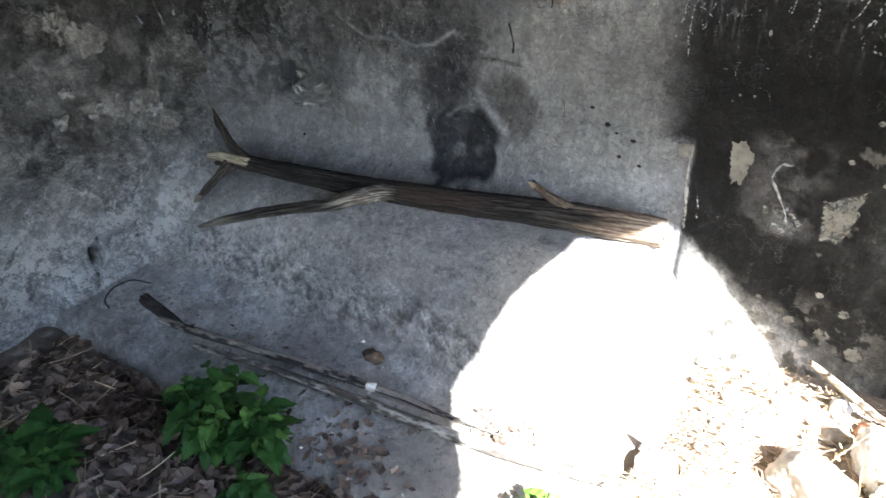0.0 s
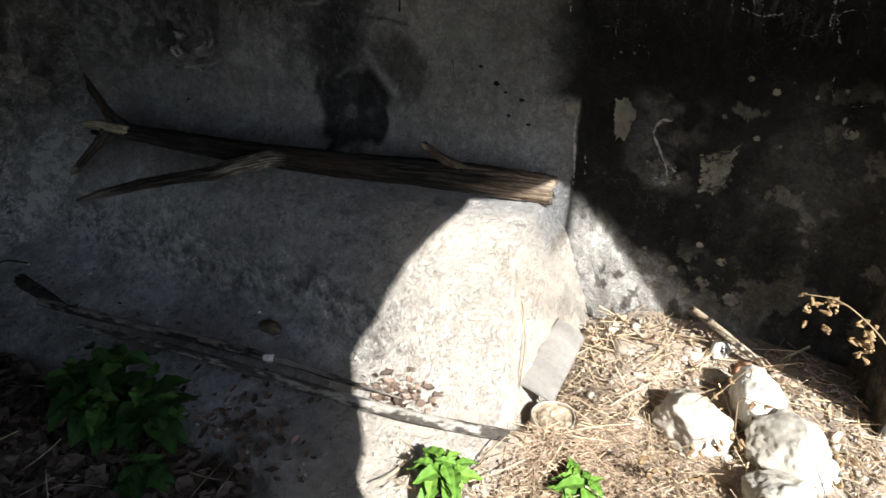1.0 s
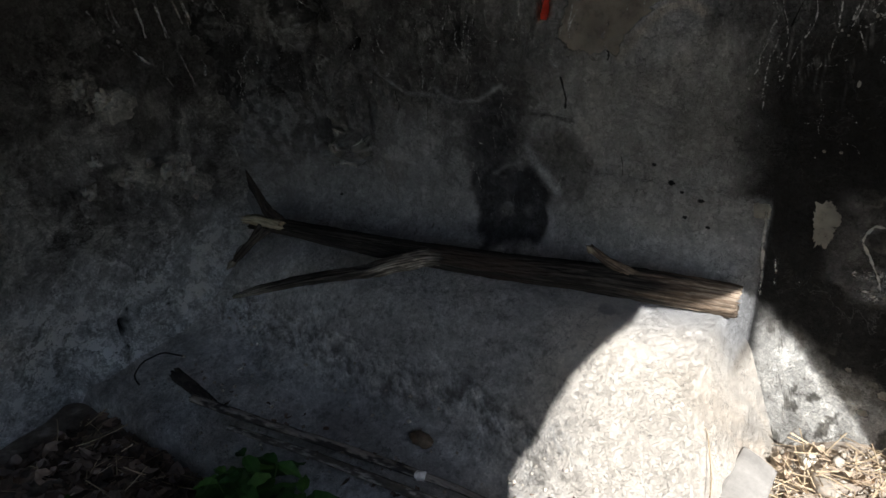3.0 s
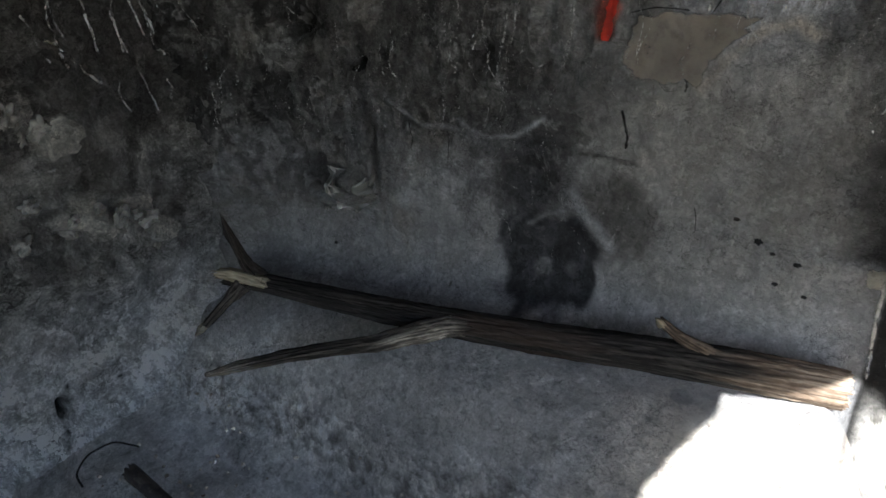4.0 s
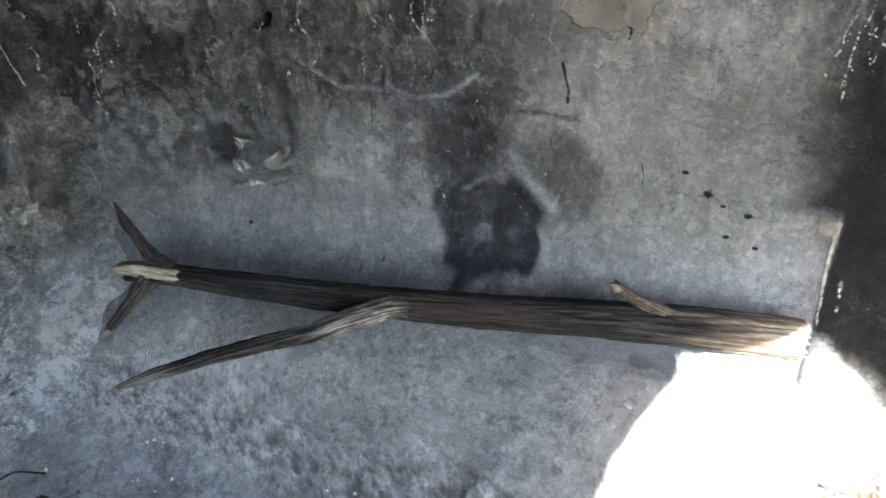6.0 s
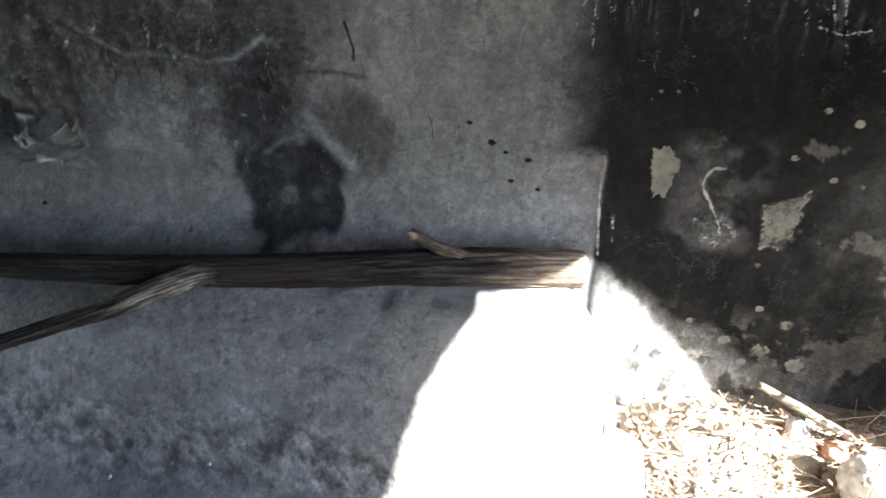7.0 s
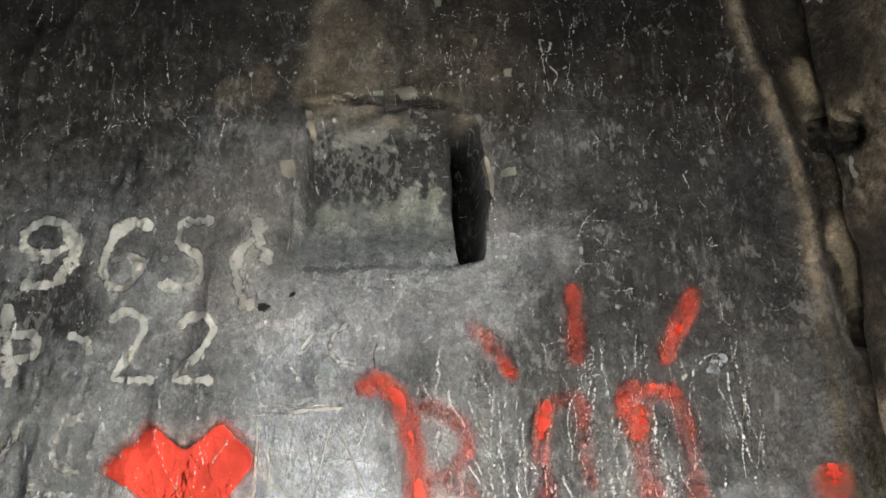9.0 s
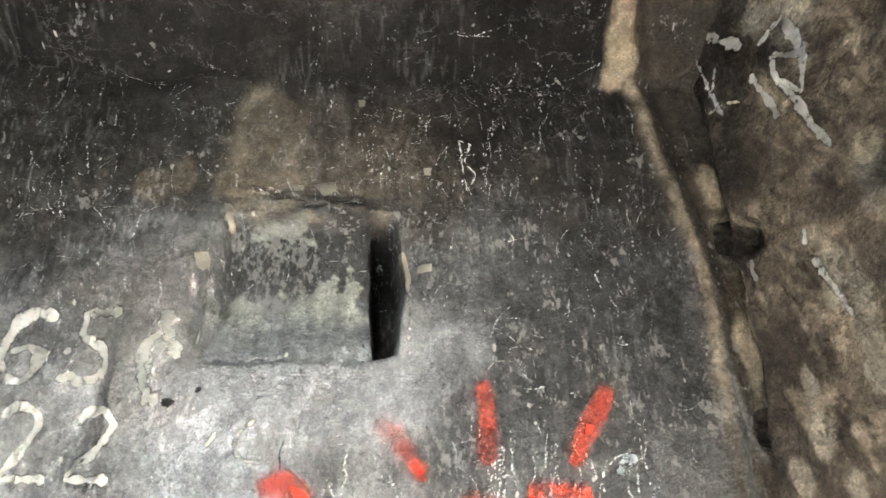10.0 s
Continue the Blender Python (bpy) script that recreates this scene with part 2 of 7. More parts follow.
def film_material(name, colour, wear=0.5, scale=70.0, rough=0.8, soft=(0.25, 0.75), most=1.0):
    """Paint, chalk or scratches lying on the wall, worn through in places."""
    mat = bpy.data.materials.new(name)
    mat.use_nodes = True
    t = mat.node_tree
    b = t.nodes["Principled BSDF"]
    b.inputs["Roughness"].default_value = rough
    b.inputs["Specular IOR Level"].default_value = 0.2
    co = t.nodes.new("ShaderNodeTexCoord")
    n = t.nodes.new("ShaderNodeTexNoise")
    n.inputs["Scale"].default_value, n.inputs["Detail"].default_value, n.inputs["Roughness"].default_value = scale, 7, 0.7
    t.links.new(co.outputs["Object"], n.inputs["Vector"])
    a = t.nodes.new("ShaderNodeAttribute")
    a.attribute_name = "cover"
    s = t.nodes.new("ShaderNodeMath")
    s.operation = "MULTIPLY_ADD"
    s.inputs[1].default_value, s.inputs[2].default_value = 2.0 * wear, -1.0 * wear
    t.links.new(n.outputs["Fac"], s.inputs[0])
    m = t.nodes.new("ShaderNodeMath")
    m.operation = "ADD"
    t.links.new(s.outputs[0], m.inputs[0])
    t.links.new(a.outputs["Fac"], m.inputs[1])
    r = t.nodes.new("ShaderNodeMapRange")
    r.inputs["From Min"].default_value, r.inputs["From Max"].default_value = soft
    r.inputs["To Max"].default_value = most
    t.links.new(m.outputs[0], r.inputs["Value"])
    k = t.nodes.new("ShaderNodeMath")
    k.operation = "MULTIPLY"
    g = t.nodes.new("ShaderNodeMapRange")
    g.inputs["From Max"].default_value = 0.12
    t.links.new(a.outputs["Fac"], g.inputs["Value"])
    t.links.new(r.outputs[0], k.inputs[0])
    t.links.new(g.outputs[0], k.inputs[1])
    n2 = t.nodes.new("ShaderNodeTexNoise")
    n2.inputs["Scale"].default_value, n2.inputs["Detail"].default_value = scale / 4, 6
    t.links.new(co.outputs["Object"], n2.inputs["Vector"])
    v = t.nodes.new("ShaderNodeMapRange")
    v.inputs["From Min"].default_value, v.inputs["From Max"].default_value = 0.3, 0.7
    v.inputs["To Min"].default_value, v.inputs["To Max"].default_value = 0.55, 1.3
    t.links.new(n2.outputs["Fac"], v.inputs["Value"])
    sc = t.nodes.new("ShaderNodeVectorMath")
    sc.operation = "SCALE"
    sc.inputs[0].default_value = colour
    t.links.new(v.outputs[0], sc.inputs["Scale"])
    t.links.new(sc.outputs[0], b.inputs["Base Color"])
    bp = t.nodes.new("ShaderNodeBump")
    bp.inputs["Strength"].default_value, bp.inputs["Distance"].default_value = 0.8, 0.02
    nb = t.nodes.new("ShaderNodeTexNoise")
    nb.inputs["Scale"].default_value, nb.inputs["Detail"].default_value, nb.inputs["Roughness"].default_value = 16, 8, 0.65
    t.links.new(co.outputs["Object"], nb.inputs["Vector"])
    t.links.new(nb.outputs["Fac"], bp.inputs["Height"])
    t.links.new(bp.outputs[0], b.inputs["Normal"])
    tr = t.nodes.new("ShaderNodeBsdfTransparent")
    mx = t.nodes.new("ShaderNodeMixShader")
    t.links.new(k.outputs[0], mx.inputs[0])
    t.links.new(tr.outputs[0], mx.inputs[1])
    t.links.new(b.outputs[0], mx.inputs[2])
    t.links.new(mx.outputs[0], t.nodes["Material Output"].inputs["Surface"])
    return mat


ROCK = rock_material("pale_rock", 0.020, 0.20, 0.25, 0.25, 0.12, grain=0.42, layers=0.55, stretch=(1.5, 1, 1), turn=-0.67)
LUMPY = rock_material("lumpy_rock", 0.026, 0.32, 0.5, 0.35, 0.3, layers=0.9, grain=0.5)
WALL = rock_material("scratched_sooty_plaster", 0.014, 0.36, 0.45, 0.30, 0.40, grain=0.45, layers=0.65, stretch=(1, 1, 1.8))
DIRT = toned("dry_soil", 0.97, 60, 0.9, 0.55, 0.3, lift=0.006)
BARK = toned("weathered_wood", 0.85, 130, 0.9, 0.65, 0.0, (0.12, 1, 1), 500)
STONE = toned("limestone", 0.93, 50, 0.7, 0.25)
LEAF = toned("leaf", 0.55, 60, 0.3, 0.3)
DRY = toned("dry_plant", 0.85, 70, 0.5, 0.35)
RED = film_material("red_spray_paint", (0.54, 0.048, 0.028), 0.35, 24, 0.75, (0.05, 0.95))
FAINT = film_material("worn_red_spray_paint", (0.40, 0.055, 0.035), 0.35, 30, 0.8, (0.05, 1.2), 0.75)
BRUSHED = film_material("thin_red_spray_paint", (0.52, 0.06, 0.034), 0.22, 30, 0.8, (0.02, 1.15), 0.88)
CHALK = film_material("pale_limewash", (0.37, 0.36, 0.33), 1.2, 48, 0.9, (0.15, 0.85), 0.85)
SCRATCH = film_material("pale_scratch", (0.42, 0.42, 0.41), 1.8, 140, 0.9, (0.30, 0.60))
BARE = film_material("bare_plaster", (0.22, 0.205, 0.17), 0.7, 45, 0.9, (0.15, 0.85), 0.9)
MEND = film_material("grey_beige_mend", (0.22, 0.197, 0.17), 0.75, 30, 0.95, (0.05, 0.95), 0.85)
SMEAR = film_material("pale_smear", (0.34, 0.36, 0.38), 0.7, 18, 0.9, (0.1, 0.9), 0.75)


# ---- the rock chamber ----
KNOTS = (1.2, 1.38, 1.6, 1.75, 1.85, 1.95, 2.08, 2.22, 2.38, 2.52)
RISE_LEFT = (0.24, 0.30, 0.36, 0.38, 0.41, 0.50, 0.65, 0.75, 0.85, 0.95)
RISE_MID = (0.25, 0.31, 0.35, 0.375, 0.415, 0.52, 0.655, 0.735, 0.78, 0.86)
RISE_RIGHT = (0.30, 0.32, 0.345, 0.375, 0.43, 0.55, 0.67, 0.75, 0.765, 0.79)
FLOOR_LEFT, FLOOR_RIGHT = 0.235, 0.365


def ground_z(x, y):
    g = FLOOR_LEFT + (FLOOR_RIGHT - FLOOR_LEFT) * step(-0.14, 0.16, x - 0.25 * step(1.75, 1.9, y)) + 0.03 * step(2.1, 2.5, y) * step(0.0, 0.3, x)
    g = g + 0.10 * step(0.5, 1.1, x) * step(2.5, 1.5, y)
    return g + 0.018 * fbm(x, y, 5, 4, 3)


def torn_skin(x, z):
    """Layers of plaster torn away in ragged steps: height, how near a broken rim, and a tone for each layer."""
    wx, wz = x + 0.10 * fbm(x, z, 3, 3, 311), z + 0.18 * fbm(x, z, 3, 3, 312)
    f = fbm(wx, wz * 0.6, 5, 6, 313, 0.58) * 5 + 20
    k = np.floor(f)
    r = f - k
    where = np.clip(0.10 + 0.08 * step(1.35, 1.6, z) + (0.28 + 0.4 * step(-1.3, -1.6, x)) * step(-0.45, -0.85, x) * step(0.93, 1.10, z), 0, 1) * step(2.3, 1.9, z) * step(0.15, -0.1, x) * step(0.72, 0.9, z)
    return where, (k - 20 + step(0.0, 0.22, r)) / 5, np.exp(-(((r - 0.10) / 0.10) ** 2)), lattice(k.astype(np.int32), k.astype(np.int32) * 7, 9)


def back_y(x, z):
    """The face of the back wall, before the niche and the small relief."""
    low = 1 - step(1.5, 2.3, z)
    left = np.clip(-(x + 0.3), 0, 3)
    y = 2.52 - low * (0.075 * left + 0.05 * left ** 2) - 0.18 * step(-1.55, -2.1, x)
    brow = 3.36 + 0.05 * fbm(x, z * 0, 3, 3, 9)
    y = y - 0.35 * step(3.35, 3.75, z) - (0.06 + 0.04 * fbm(x, z, 7, 3, 10)) * step(brow, brow + 0.05, z)
    y = y + 0.012 * fbm(x, z, 2.2, 3, 5) + 0.007 * fbm(x, z, 9, 3, 6)
    # plaster left of the joint stands proud
    y = y - 0.012 * step(0.02, 0.012, x - 0.012 * fbm(z, z * 0, 14, 2, 8)) * step(1.1, 1.08, z) * step(-0.9, -0.5, x)
    torn = step(-0.35, -0.8, x) * step(0.98, 1.2, z)
    y = y - 0.028 * torn * np.clip(ridged(x, z * 0.55, 5.5, 4, 16) - 0.45, 0, 1) - 0.012 * torn * np.clip(ridged(x * 1.5, z * 0.5, 15, 3, 17) - 0.5, 0, 1)
    y = y - 0.004 * step(1.35, 1.7, z) * fbm(x * 1.6, z * 0.6, 18, 2, 18)
    where, high, rim, _ = torn_skin(x, z)
    y = y - 0.040 * where * high - 0.006 * where * rim
    # lumps and broken skin on the left
    rough = step(-1.05, -1.6, x) * step(0.95, 1.15, z)
    y = y - 0.05 * rough * np.clip(fbm(x, z, 7, 5, 11, 0.6), 0, 1) + 0.01 * rough * ridged(x, z, 12, 3, 13)
    y = y - 0.06 * blot(x, z, -1.44, 1.055, 0.06, 0.045, 0.8, 14, 0.35, 14) - 0.03 * bump(x, z, -1.53, 1.0, 0.10, 0.014)
    y = y - 0.02 * bump(x, z, -1.30, 0.98, 0.03, 0.15) - 0.016 * bump(x, z, -0.70, 1.02, 0.05, 0.04)
    y = y + 0.02 * bump(x, z, -0.85, 0.92, 0.14, 0.17)
    sag = 1.29 + 0.05 * ((x + 1.05) / 0.25) ** 2
    y = y - 0.014 * bump(x, z, -1.1, 0, 0.3, 1e3, 4) * np.exp(-(((z - sag) / 0.02) ** 2))
    return y


def niche_mask(x, z):
    w = 0.009 * fbm(x, z, 18, 4, 21)
    left, right = np.interp(z, (2.5, 2.95), (-0.432, -0.394)), np.interp(z, (2.5, 2.72, 2.92), (0.042, 0.064, 0.036))
    return step(-0.012, 0.012, x - left + w) * step(0.010, -0.010, x - right + w) * step(2.495, 2.515, z + w - 0.03 * step(-0.05, 0.05, x)) * step(2.915, 2.885, z + w)


def niche_slot(x, z):
    """The deep cleft along one side of the niche; wall_tone paints its shade too."""
    w = 0.008 * fbm(x, z, 16, 4, 22)
    return step(-0.030, -0.014, x + w - 0.03 * (2.9 - z) * 0.8) * niche_mask(x, z)


def wall_y(x, z):
    m = niche_mask(x, z)
    y = back_y(x, z) + m * (0.075 + 0.02 * fbm(x, z, 6, 3, 23)) * (0.12 + 0.88 * step(2.50, 2.68, z)) + 0.16 * niche_slot(x, z)
    # eroded rim round the niche
    y = y + 0.028 * bump(x, z, -0.465, 2.65, 0.035, 0.10) + 0.02 * bump(x, z, 0.085, 2.77, 0.03, 0.07)
    y = y - 0.038 * bump(x, z, -0.17, 2.945 - 0.1 * (x + 0.17), 0.19, 0.04) * (0.6 + fbm(x * 0.5, z * 2, 22, 3, 24)) + 0.03 * bump(x, z, -0.12, 2.965, 0.06, 0.016)
    y = y + 0.06 * bump(x, z, -1.60, 1.535, 0.035, 0.04, 3) + 0.035 * bump(x, z, -1.398, 1.445, 0.014, 0.022, 3) - 0.03 * bump(x, z, -1.65, 1.48, 0.07, 0.07)
    rib = np.exp(-(((x - seam_x(z)) / 0.045) ** 2))
    y = y + 0.10 * bump(x, z, 0.978, 2.86, 0.024, 0.04, 4) + 0.08 * bump(x, z, 0.99, 2.33, 0.022, 0.04, 4)
    y = y - 0.025 * bump(x, z, 0.955, 3.0, 0.03, 0.09, 3) - 0.02 * bump(x, z, 0.975, 2.52, 0.03, 0.11, 3)
    return y - (0.035 + 0.02 * fbm(x, z, 12, 3, 25)) * rib


def scallop(x, y):
    """Short ragged ridges that run askew across the crease of the ledge."""
    u, v = 0.30 * x + 0.95 * y + 0.014 * fbm(x, y, 9, 3, 321), 0.95 * x - 0.30 * y
    return fbm(u, v * 0.30, 74, 3, 322, 0.7)


def ledge_z(x, y):
    """The worn ledge at the foot of the back wall; it ends at a broken face on its right."""
    l, m, r = (np.interp(y, KNOTS, k) for k in (RISE_LEFT, RISE_MID, RISE_RIGHT))
    a, b = step(-1.7, -0.9, x), step(-0.9, 0.0, x)
    z = l * (1 - a) + (m * (1 - b) + r * b) * a
    z = z + 0.012 * fbm(x, y, 3.5, 3, 41) + 0.009 * fbm(x, y, 12, 4, 42, 0.6)
    crease = np.exp(-(((y - 1.905 - 0.03 * fbm(x, y * 0, 3, 2, 43)) / 0.055) ** 2))
    rough = step(-0.15, -0.5, x)
    z = z + (0.013 * crease + 0.0008) * rough * scallop(x, y)
    z = z + 0.004 * fbm(x, y, 7, 3, 47) + rough * 0.0025 * fbm(x, y, 30, 4, 48, 0.6)
    edge = 0.12 + 0.02 * fbm(y, y * 0 + 3, 9, 3, 45)
    z = np.minimum(z, np.maximum(0.22, 0.36 + 2.7 * (edge - x) - 0.05 * (y - 1.9)))
    return z - 0.14 * step(1.40 + 0.02 * fbm(x, y * 0, 6, 3, 46), 1.33, y) * step(-0.35, -0.6, x)


def seam_x(z):
    """The worn rib in the corner between back and right walls."""
    return np.interp(z, (0.4, 0.8, 1.2, 1.7, 2.19, 2.41, 2.56, 2.72, 2.89, 3.08, 3.30, 3.39, 3.53), (1.05, 0.99, 0.89, 0.895, 0.885, 0.885, 0.885, 0.882, 0.855, 0.803, 0.764, 0.73, 0.69))


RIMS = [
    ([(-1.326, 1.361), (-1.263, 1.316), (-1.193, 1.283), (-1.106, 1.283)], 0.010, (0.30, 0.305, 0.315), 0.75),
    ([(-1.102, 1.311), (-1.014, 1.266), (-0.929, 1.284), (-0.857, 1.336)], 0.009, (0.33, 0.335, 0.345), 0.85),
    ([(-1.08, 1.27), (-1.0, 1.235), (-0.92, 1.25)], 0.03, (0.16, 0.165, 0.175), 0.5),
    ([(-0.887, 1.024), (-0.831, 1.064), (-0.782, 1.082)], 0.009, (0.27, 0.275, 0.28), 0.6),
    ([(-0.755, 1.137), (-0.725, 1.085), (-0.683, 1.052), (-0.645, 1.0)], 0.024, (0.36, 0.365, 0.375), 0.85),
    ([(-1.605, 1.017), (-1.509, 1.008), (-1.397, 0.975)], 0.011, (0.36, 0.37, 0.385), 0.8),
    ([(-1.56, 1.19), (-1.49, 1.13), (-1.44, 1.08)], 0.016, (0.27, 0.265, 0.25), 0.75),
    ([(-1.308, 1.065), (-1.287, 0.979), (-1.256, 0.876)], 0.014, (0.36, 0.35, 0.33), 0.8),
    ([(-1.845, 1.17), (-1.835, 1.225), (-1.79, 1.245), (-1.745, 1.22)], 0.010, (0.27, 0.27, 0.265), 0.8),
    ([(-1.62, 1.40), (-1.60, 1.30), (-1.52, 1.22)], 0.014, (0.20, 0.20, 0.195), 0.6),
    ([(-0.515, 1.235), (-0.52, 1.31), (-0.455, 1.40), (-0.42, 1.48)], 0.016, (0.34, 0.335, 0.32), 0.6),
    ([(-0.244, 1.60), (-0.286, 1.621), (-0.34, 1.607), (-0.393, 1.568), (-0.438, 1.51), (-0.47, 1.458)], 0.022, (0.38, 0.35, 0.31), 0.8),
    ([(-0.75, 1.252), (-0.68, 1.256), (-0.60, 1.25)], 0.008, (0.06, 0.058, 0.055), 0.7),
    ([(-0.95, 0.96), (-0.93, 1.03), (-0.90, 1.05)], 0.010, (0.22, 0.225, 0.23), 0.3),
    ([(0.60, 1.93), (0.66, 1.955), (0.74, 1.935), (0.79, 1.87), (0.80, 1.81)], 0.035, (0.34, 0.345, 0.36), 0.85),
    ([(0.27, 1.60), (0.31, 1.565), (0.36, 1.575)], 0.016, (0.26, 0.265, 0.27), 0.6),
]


def wall_tone(x, z):
    n1, n2, n3 = fbm(x, z, 2.5, 5, 61), fbm(x, z, 8, 6, 62, 0.65), fbm(x * 2.4, z * 0.7, 12, 4, 63, 0.6)
    n4 = fbm(x, z, 22, 4, 79, 0.6)
    c = np.ones(x.shape + (3,)) * np.array((0.13, 0.13, 0.13))
    c = mix(c, (0.40, 0.40, 0.402), step(1.34, 0.86, z + 0.25 * n1 + 0.06 * n2) * step(0.1, -0.1, x))
    c = mix(c, (0.085, 0.083, 0.080), 0.85 * step(1.12, 1.42, z + 0.3 * n1 + 0.15 * n2) * step(-0.70, -1.0, x + 0.3 * n2) * step(2.0, 1.7, z))
    c = mix(c, (0.33, 0.325, 0.31), blot(x, z, -0.33, 1.17, 0.37, 0.34, 0.30, 64, 0.35, 4))
    c = mix(c, (0.10, 0.098, 0.092), 0.8 * blot(x, z, -0.62, 1.08, 0.10, 0.12, 0.6, 65, 0.35))
    c = mix(c, np.array((0.030, 0.031, 0.034)) * (1 + 0.9 * n4 + 0.5 * n2)[..., None], 0.95 * np.clip(blot(x, z, -0.805, 0.975, 0.165, 0.105, 0.4, 66, 0.2, 11) + blot(x, z, -0.84, 0.865, 0.105, 0.10, 0.5, 366, 0.2, 11) + blot(x, z, -0.70, 0.88, 0.035, 0.06, 0.5, 367, 0.3, 11), 0, 1))
    c = mix(c, (0.04, 0.041, 0.044), 0.8 * blot(x, z, -0.88, 1.21, 0.09, 0.21, 0.6, 67, 0.6, 6))
    c = mix(c, (0.20, 0.20, 0.20), 0.6 * blot(x, z, -0.832, 0.90, 0.028, 0.030, 0.5, 90, 0.3, 20) + 0.45 * blot(x, z, -0.745, 0.915, 0.022, 0.03, 0.6, 368, 0.4, 20))
    # sooty right half
    right = step(-0.17, 0.03, x + 0.16 * n1 + 0.05 * n2)
    low = step(1.11, 1.08, z)
    right = right * (1 - low) + low * step(0.010, 0.022, x + 0.006 * n4)
    c = mix(c, (0.021, 0.0205, 0.0195), right * step(1.92, 1.46, z + 0.25 * n1))
    c = mix(c, (0.055, 0.053, 0.048), 0.8 * right * step(0.4, 0.62, x + 0.1 * n2) * step(1.35, 1.0, z + 0.15 * n2))
    c = mix(c, (0.13, 0.125, 0.118), 0.75 * box(x, z, 0.185, 0.40, 0.86, 1.16, 0.03) * step(-0.45, 0.1, n2 + 0.3 * n4))
    c = mix(c, (0.11, 0.11, 0.105), 0.75 * blot(x, z, 0.74, 0.98, 0.13, 0.22, 0.9, 69, 0.4))
    c = mix(c, (0.20, 0.19, 0.17), 0.6 * step(0.52, 0.42, z + 0.10 * n2 + 0.04 * n4) * step(0.15, 0.3, x))
    # pale plaster, painted near white where the sun patch strikes the foot
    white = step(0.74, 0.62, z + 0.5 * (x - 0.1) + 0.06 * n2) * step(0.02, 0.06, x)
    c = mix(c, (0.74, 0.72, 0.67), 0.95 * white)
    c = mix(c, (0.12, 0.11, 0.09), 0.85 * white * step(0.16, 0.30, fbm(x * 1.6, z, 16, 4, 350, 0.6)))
    flaked = step(0.10, 0.17, fbm(x, z, 9, 5, 360, 0.6)) * box(x, z, 0.24, 1.2, 0.30, 0.66, 0.06) + step(0.30, 0.36, fbm(x, z, 12, 5, 361, 0.6)) * box(x, z, 0.3, 1.2, 0.6, 1.25)
    c = mix(c, (0.25, 0.235, 0.20), 0.75 * np.clip(flaked, 0, 1))
    # the upper wall: greyer in the middle, brown and black to the top
    up = step(1.80, 2.10, z + 0.2 * n1)
    c = mix(c, (0.145, 0.146, 0.146), up)
    c = mix(c, (0.27, 0.28, 0.30), 0.85 * blot(x, z, -0.38, 1.95, 0.20, 0.36, 0.6, 70, 0.5, 4))
    c = mix(c, (0.36, 0.375, 0.41), 0.75 * blot(x, z, -0.34, 1.82, 0.14, 0.20, 0.6, 370, 0.5, 5))
    c = mix(c, (0.12, 0.12, 0.12), 0.4 * blot(x, z, -0.95, 1.75, 0.25, 0.3, 0.8, 91, 0.5, 4))
    c = mix(c, (0.37, 0.375, 0.39), 0.9 * blot(x, z, -0.24, 2.425, 0.36, 0.11, 0.45, 71, 0.55, 4))
    c = mix(c, (0.30, 0.305, 0.315), 0.7 * blot(x, z, 0.16, 2.53, 0.22, 0.07, 0.6, 97, 0.6, 6))
    c = mix(c, (0.19, 0.18, 0.17), 0.7 * blot(x, z, -0.60, 2.60, 0.22, 0.24, 0.8, 72, 0.5, 4))
    c = mix(c, (0.055, 0.056, 0.055), 0.85 * step(0.05, 0.35, x + 0.2 * n1) * step(2.15, 2.5, z + 0.3 * n2))
    c = mix(c, (0.048, 0.043, 0.036), 0.85 * step(2.72, 3.05, z + 0.35 * n1 + 0.25 * n2))
    c = mix(c, (0.040, 0.037, 0.032), 0.85 * step(-0.60, -0.85, x + 0.15 * n2) * step(2.62, 2.8, z + 0.15 * n1))
    c = mix(c, (0.030, 0.029, 0.027), 0.8 * blot(x, z, -1.0, 2.42, 0.1, 0.12, 0.8, 92, 0.4))
    c = mix(c, (0.26, 0.225, 0.17), 0.85 * blot(x, z, -0.315, 3.125, 0.125, 0.185, 0.45, 73, 0.2))
    c = mix(c, (0.20, 0.165, 0.12), 0.75 * blot(x, z, -0.375, 2.995, 0.065, 0.055, 0.4, 340, 0.2) + 0.6 * blot(x, z, -0.60, 2.99, 0.05, 0.05, 0.4, 341, 0.3) + 0.5 * blot(x, z, -0.52, 3.02, 0.03, 0.06, 0.4, 342, 0.3))
    c = mix(c, (0.15, 0.125, 0.095), 0.5 * blot(x, z, -0.02, 3.12, 0.26, 0.17, 0.6, 74, 0.6))
    c = mix(c, (0.025, 0.023, 0.02), 0.85 * step(3.30, 3.37, z + 0.12 * n1) * step(3.55, 3.45, z + 0.1 * n2))
    band = bump(x, z, -0.16, 2.94, 0.22, 0.05)
    nb = fbm(x * 0.5, z * 2, 22, 4, 24)
    c = mix(c, (0.30, 0.25, 0.17), 0.8 * band * step(0.12, 0.35, nb))
    c = mix(c, (0.022, 0.02, 0.017), 0.8 * band * step(0.0, -0.25, nb))
    inn = niche_mask(x, z)
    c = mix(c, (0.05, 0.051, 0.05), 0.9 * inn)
    c = mix(c, (0.27, 0.275, 0.24), inn * step(0.02, 0.16, n2 + 0.6 * n4 + 0.2 * n3 - 0.5 * (z - 2.72)))
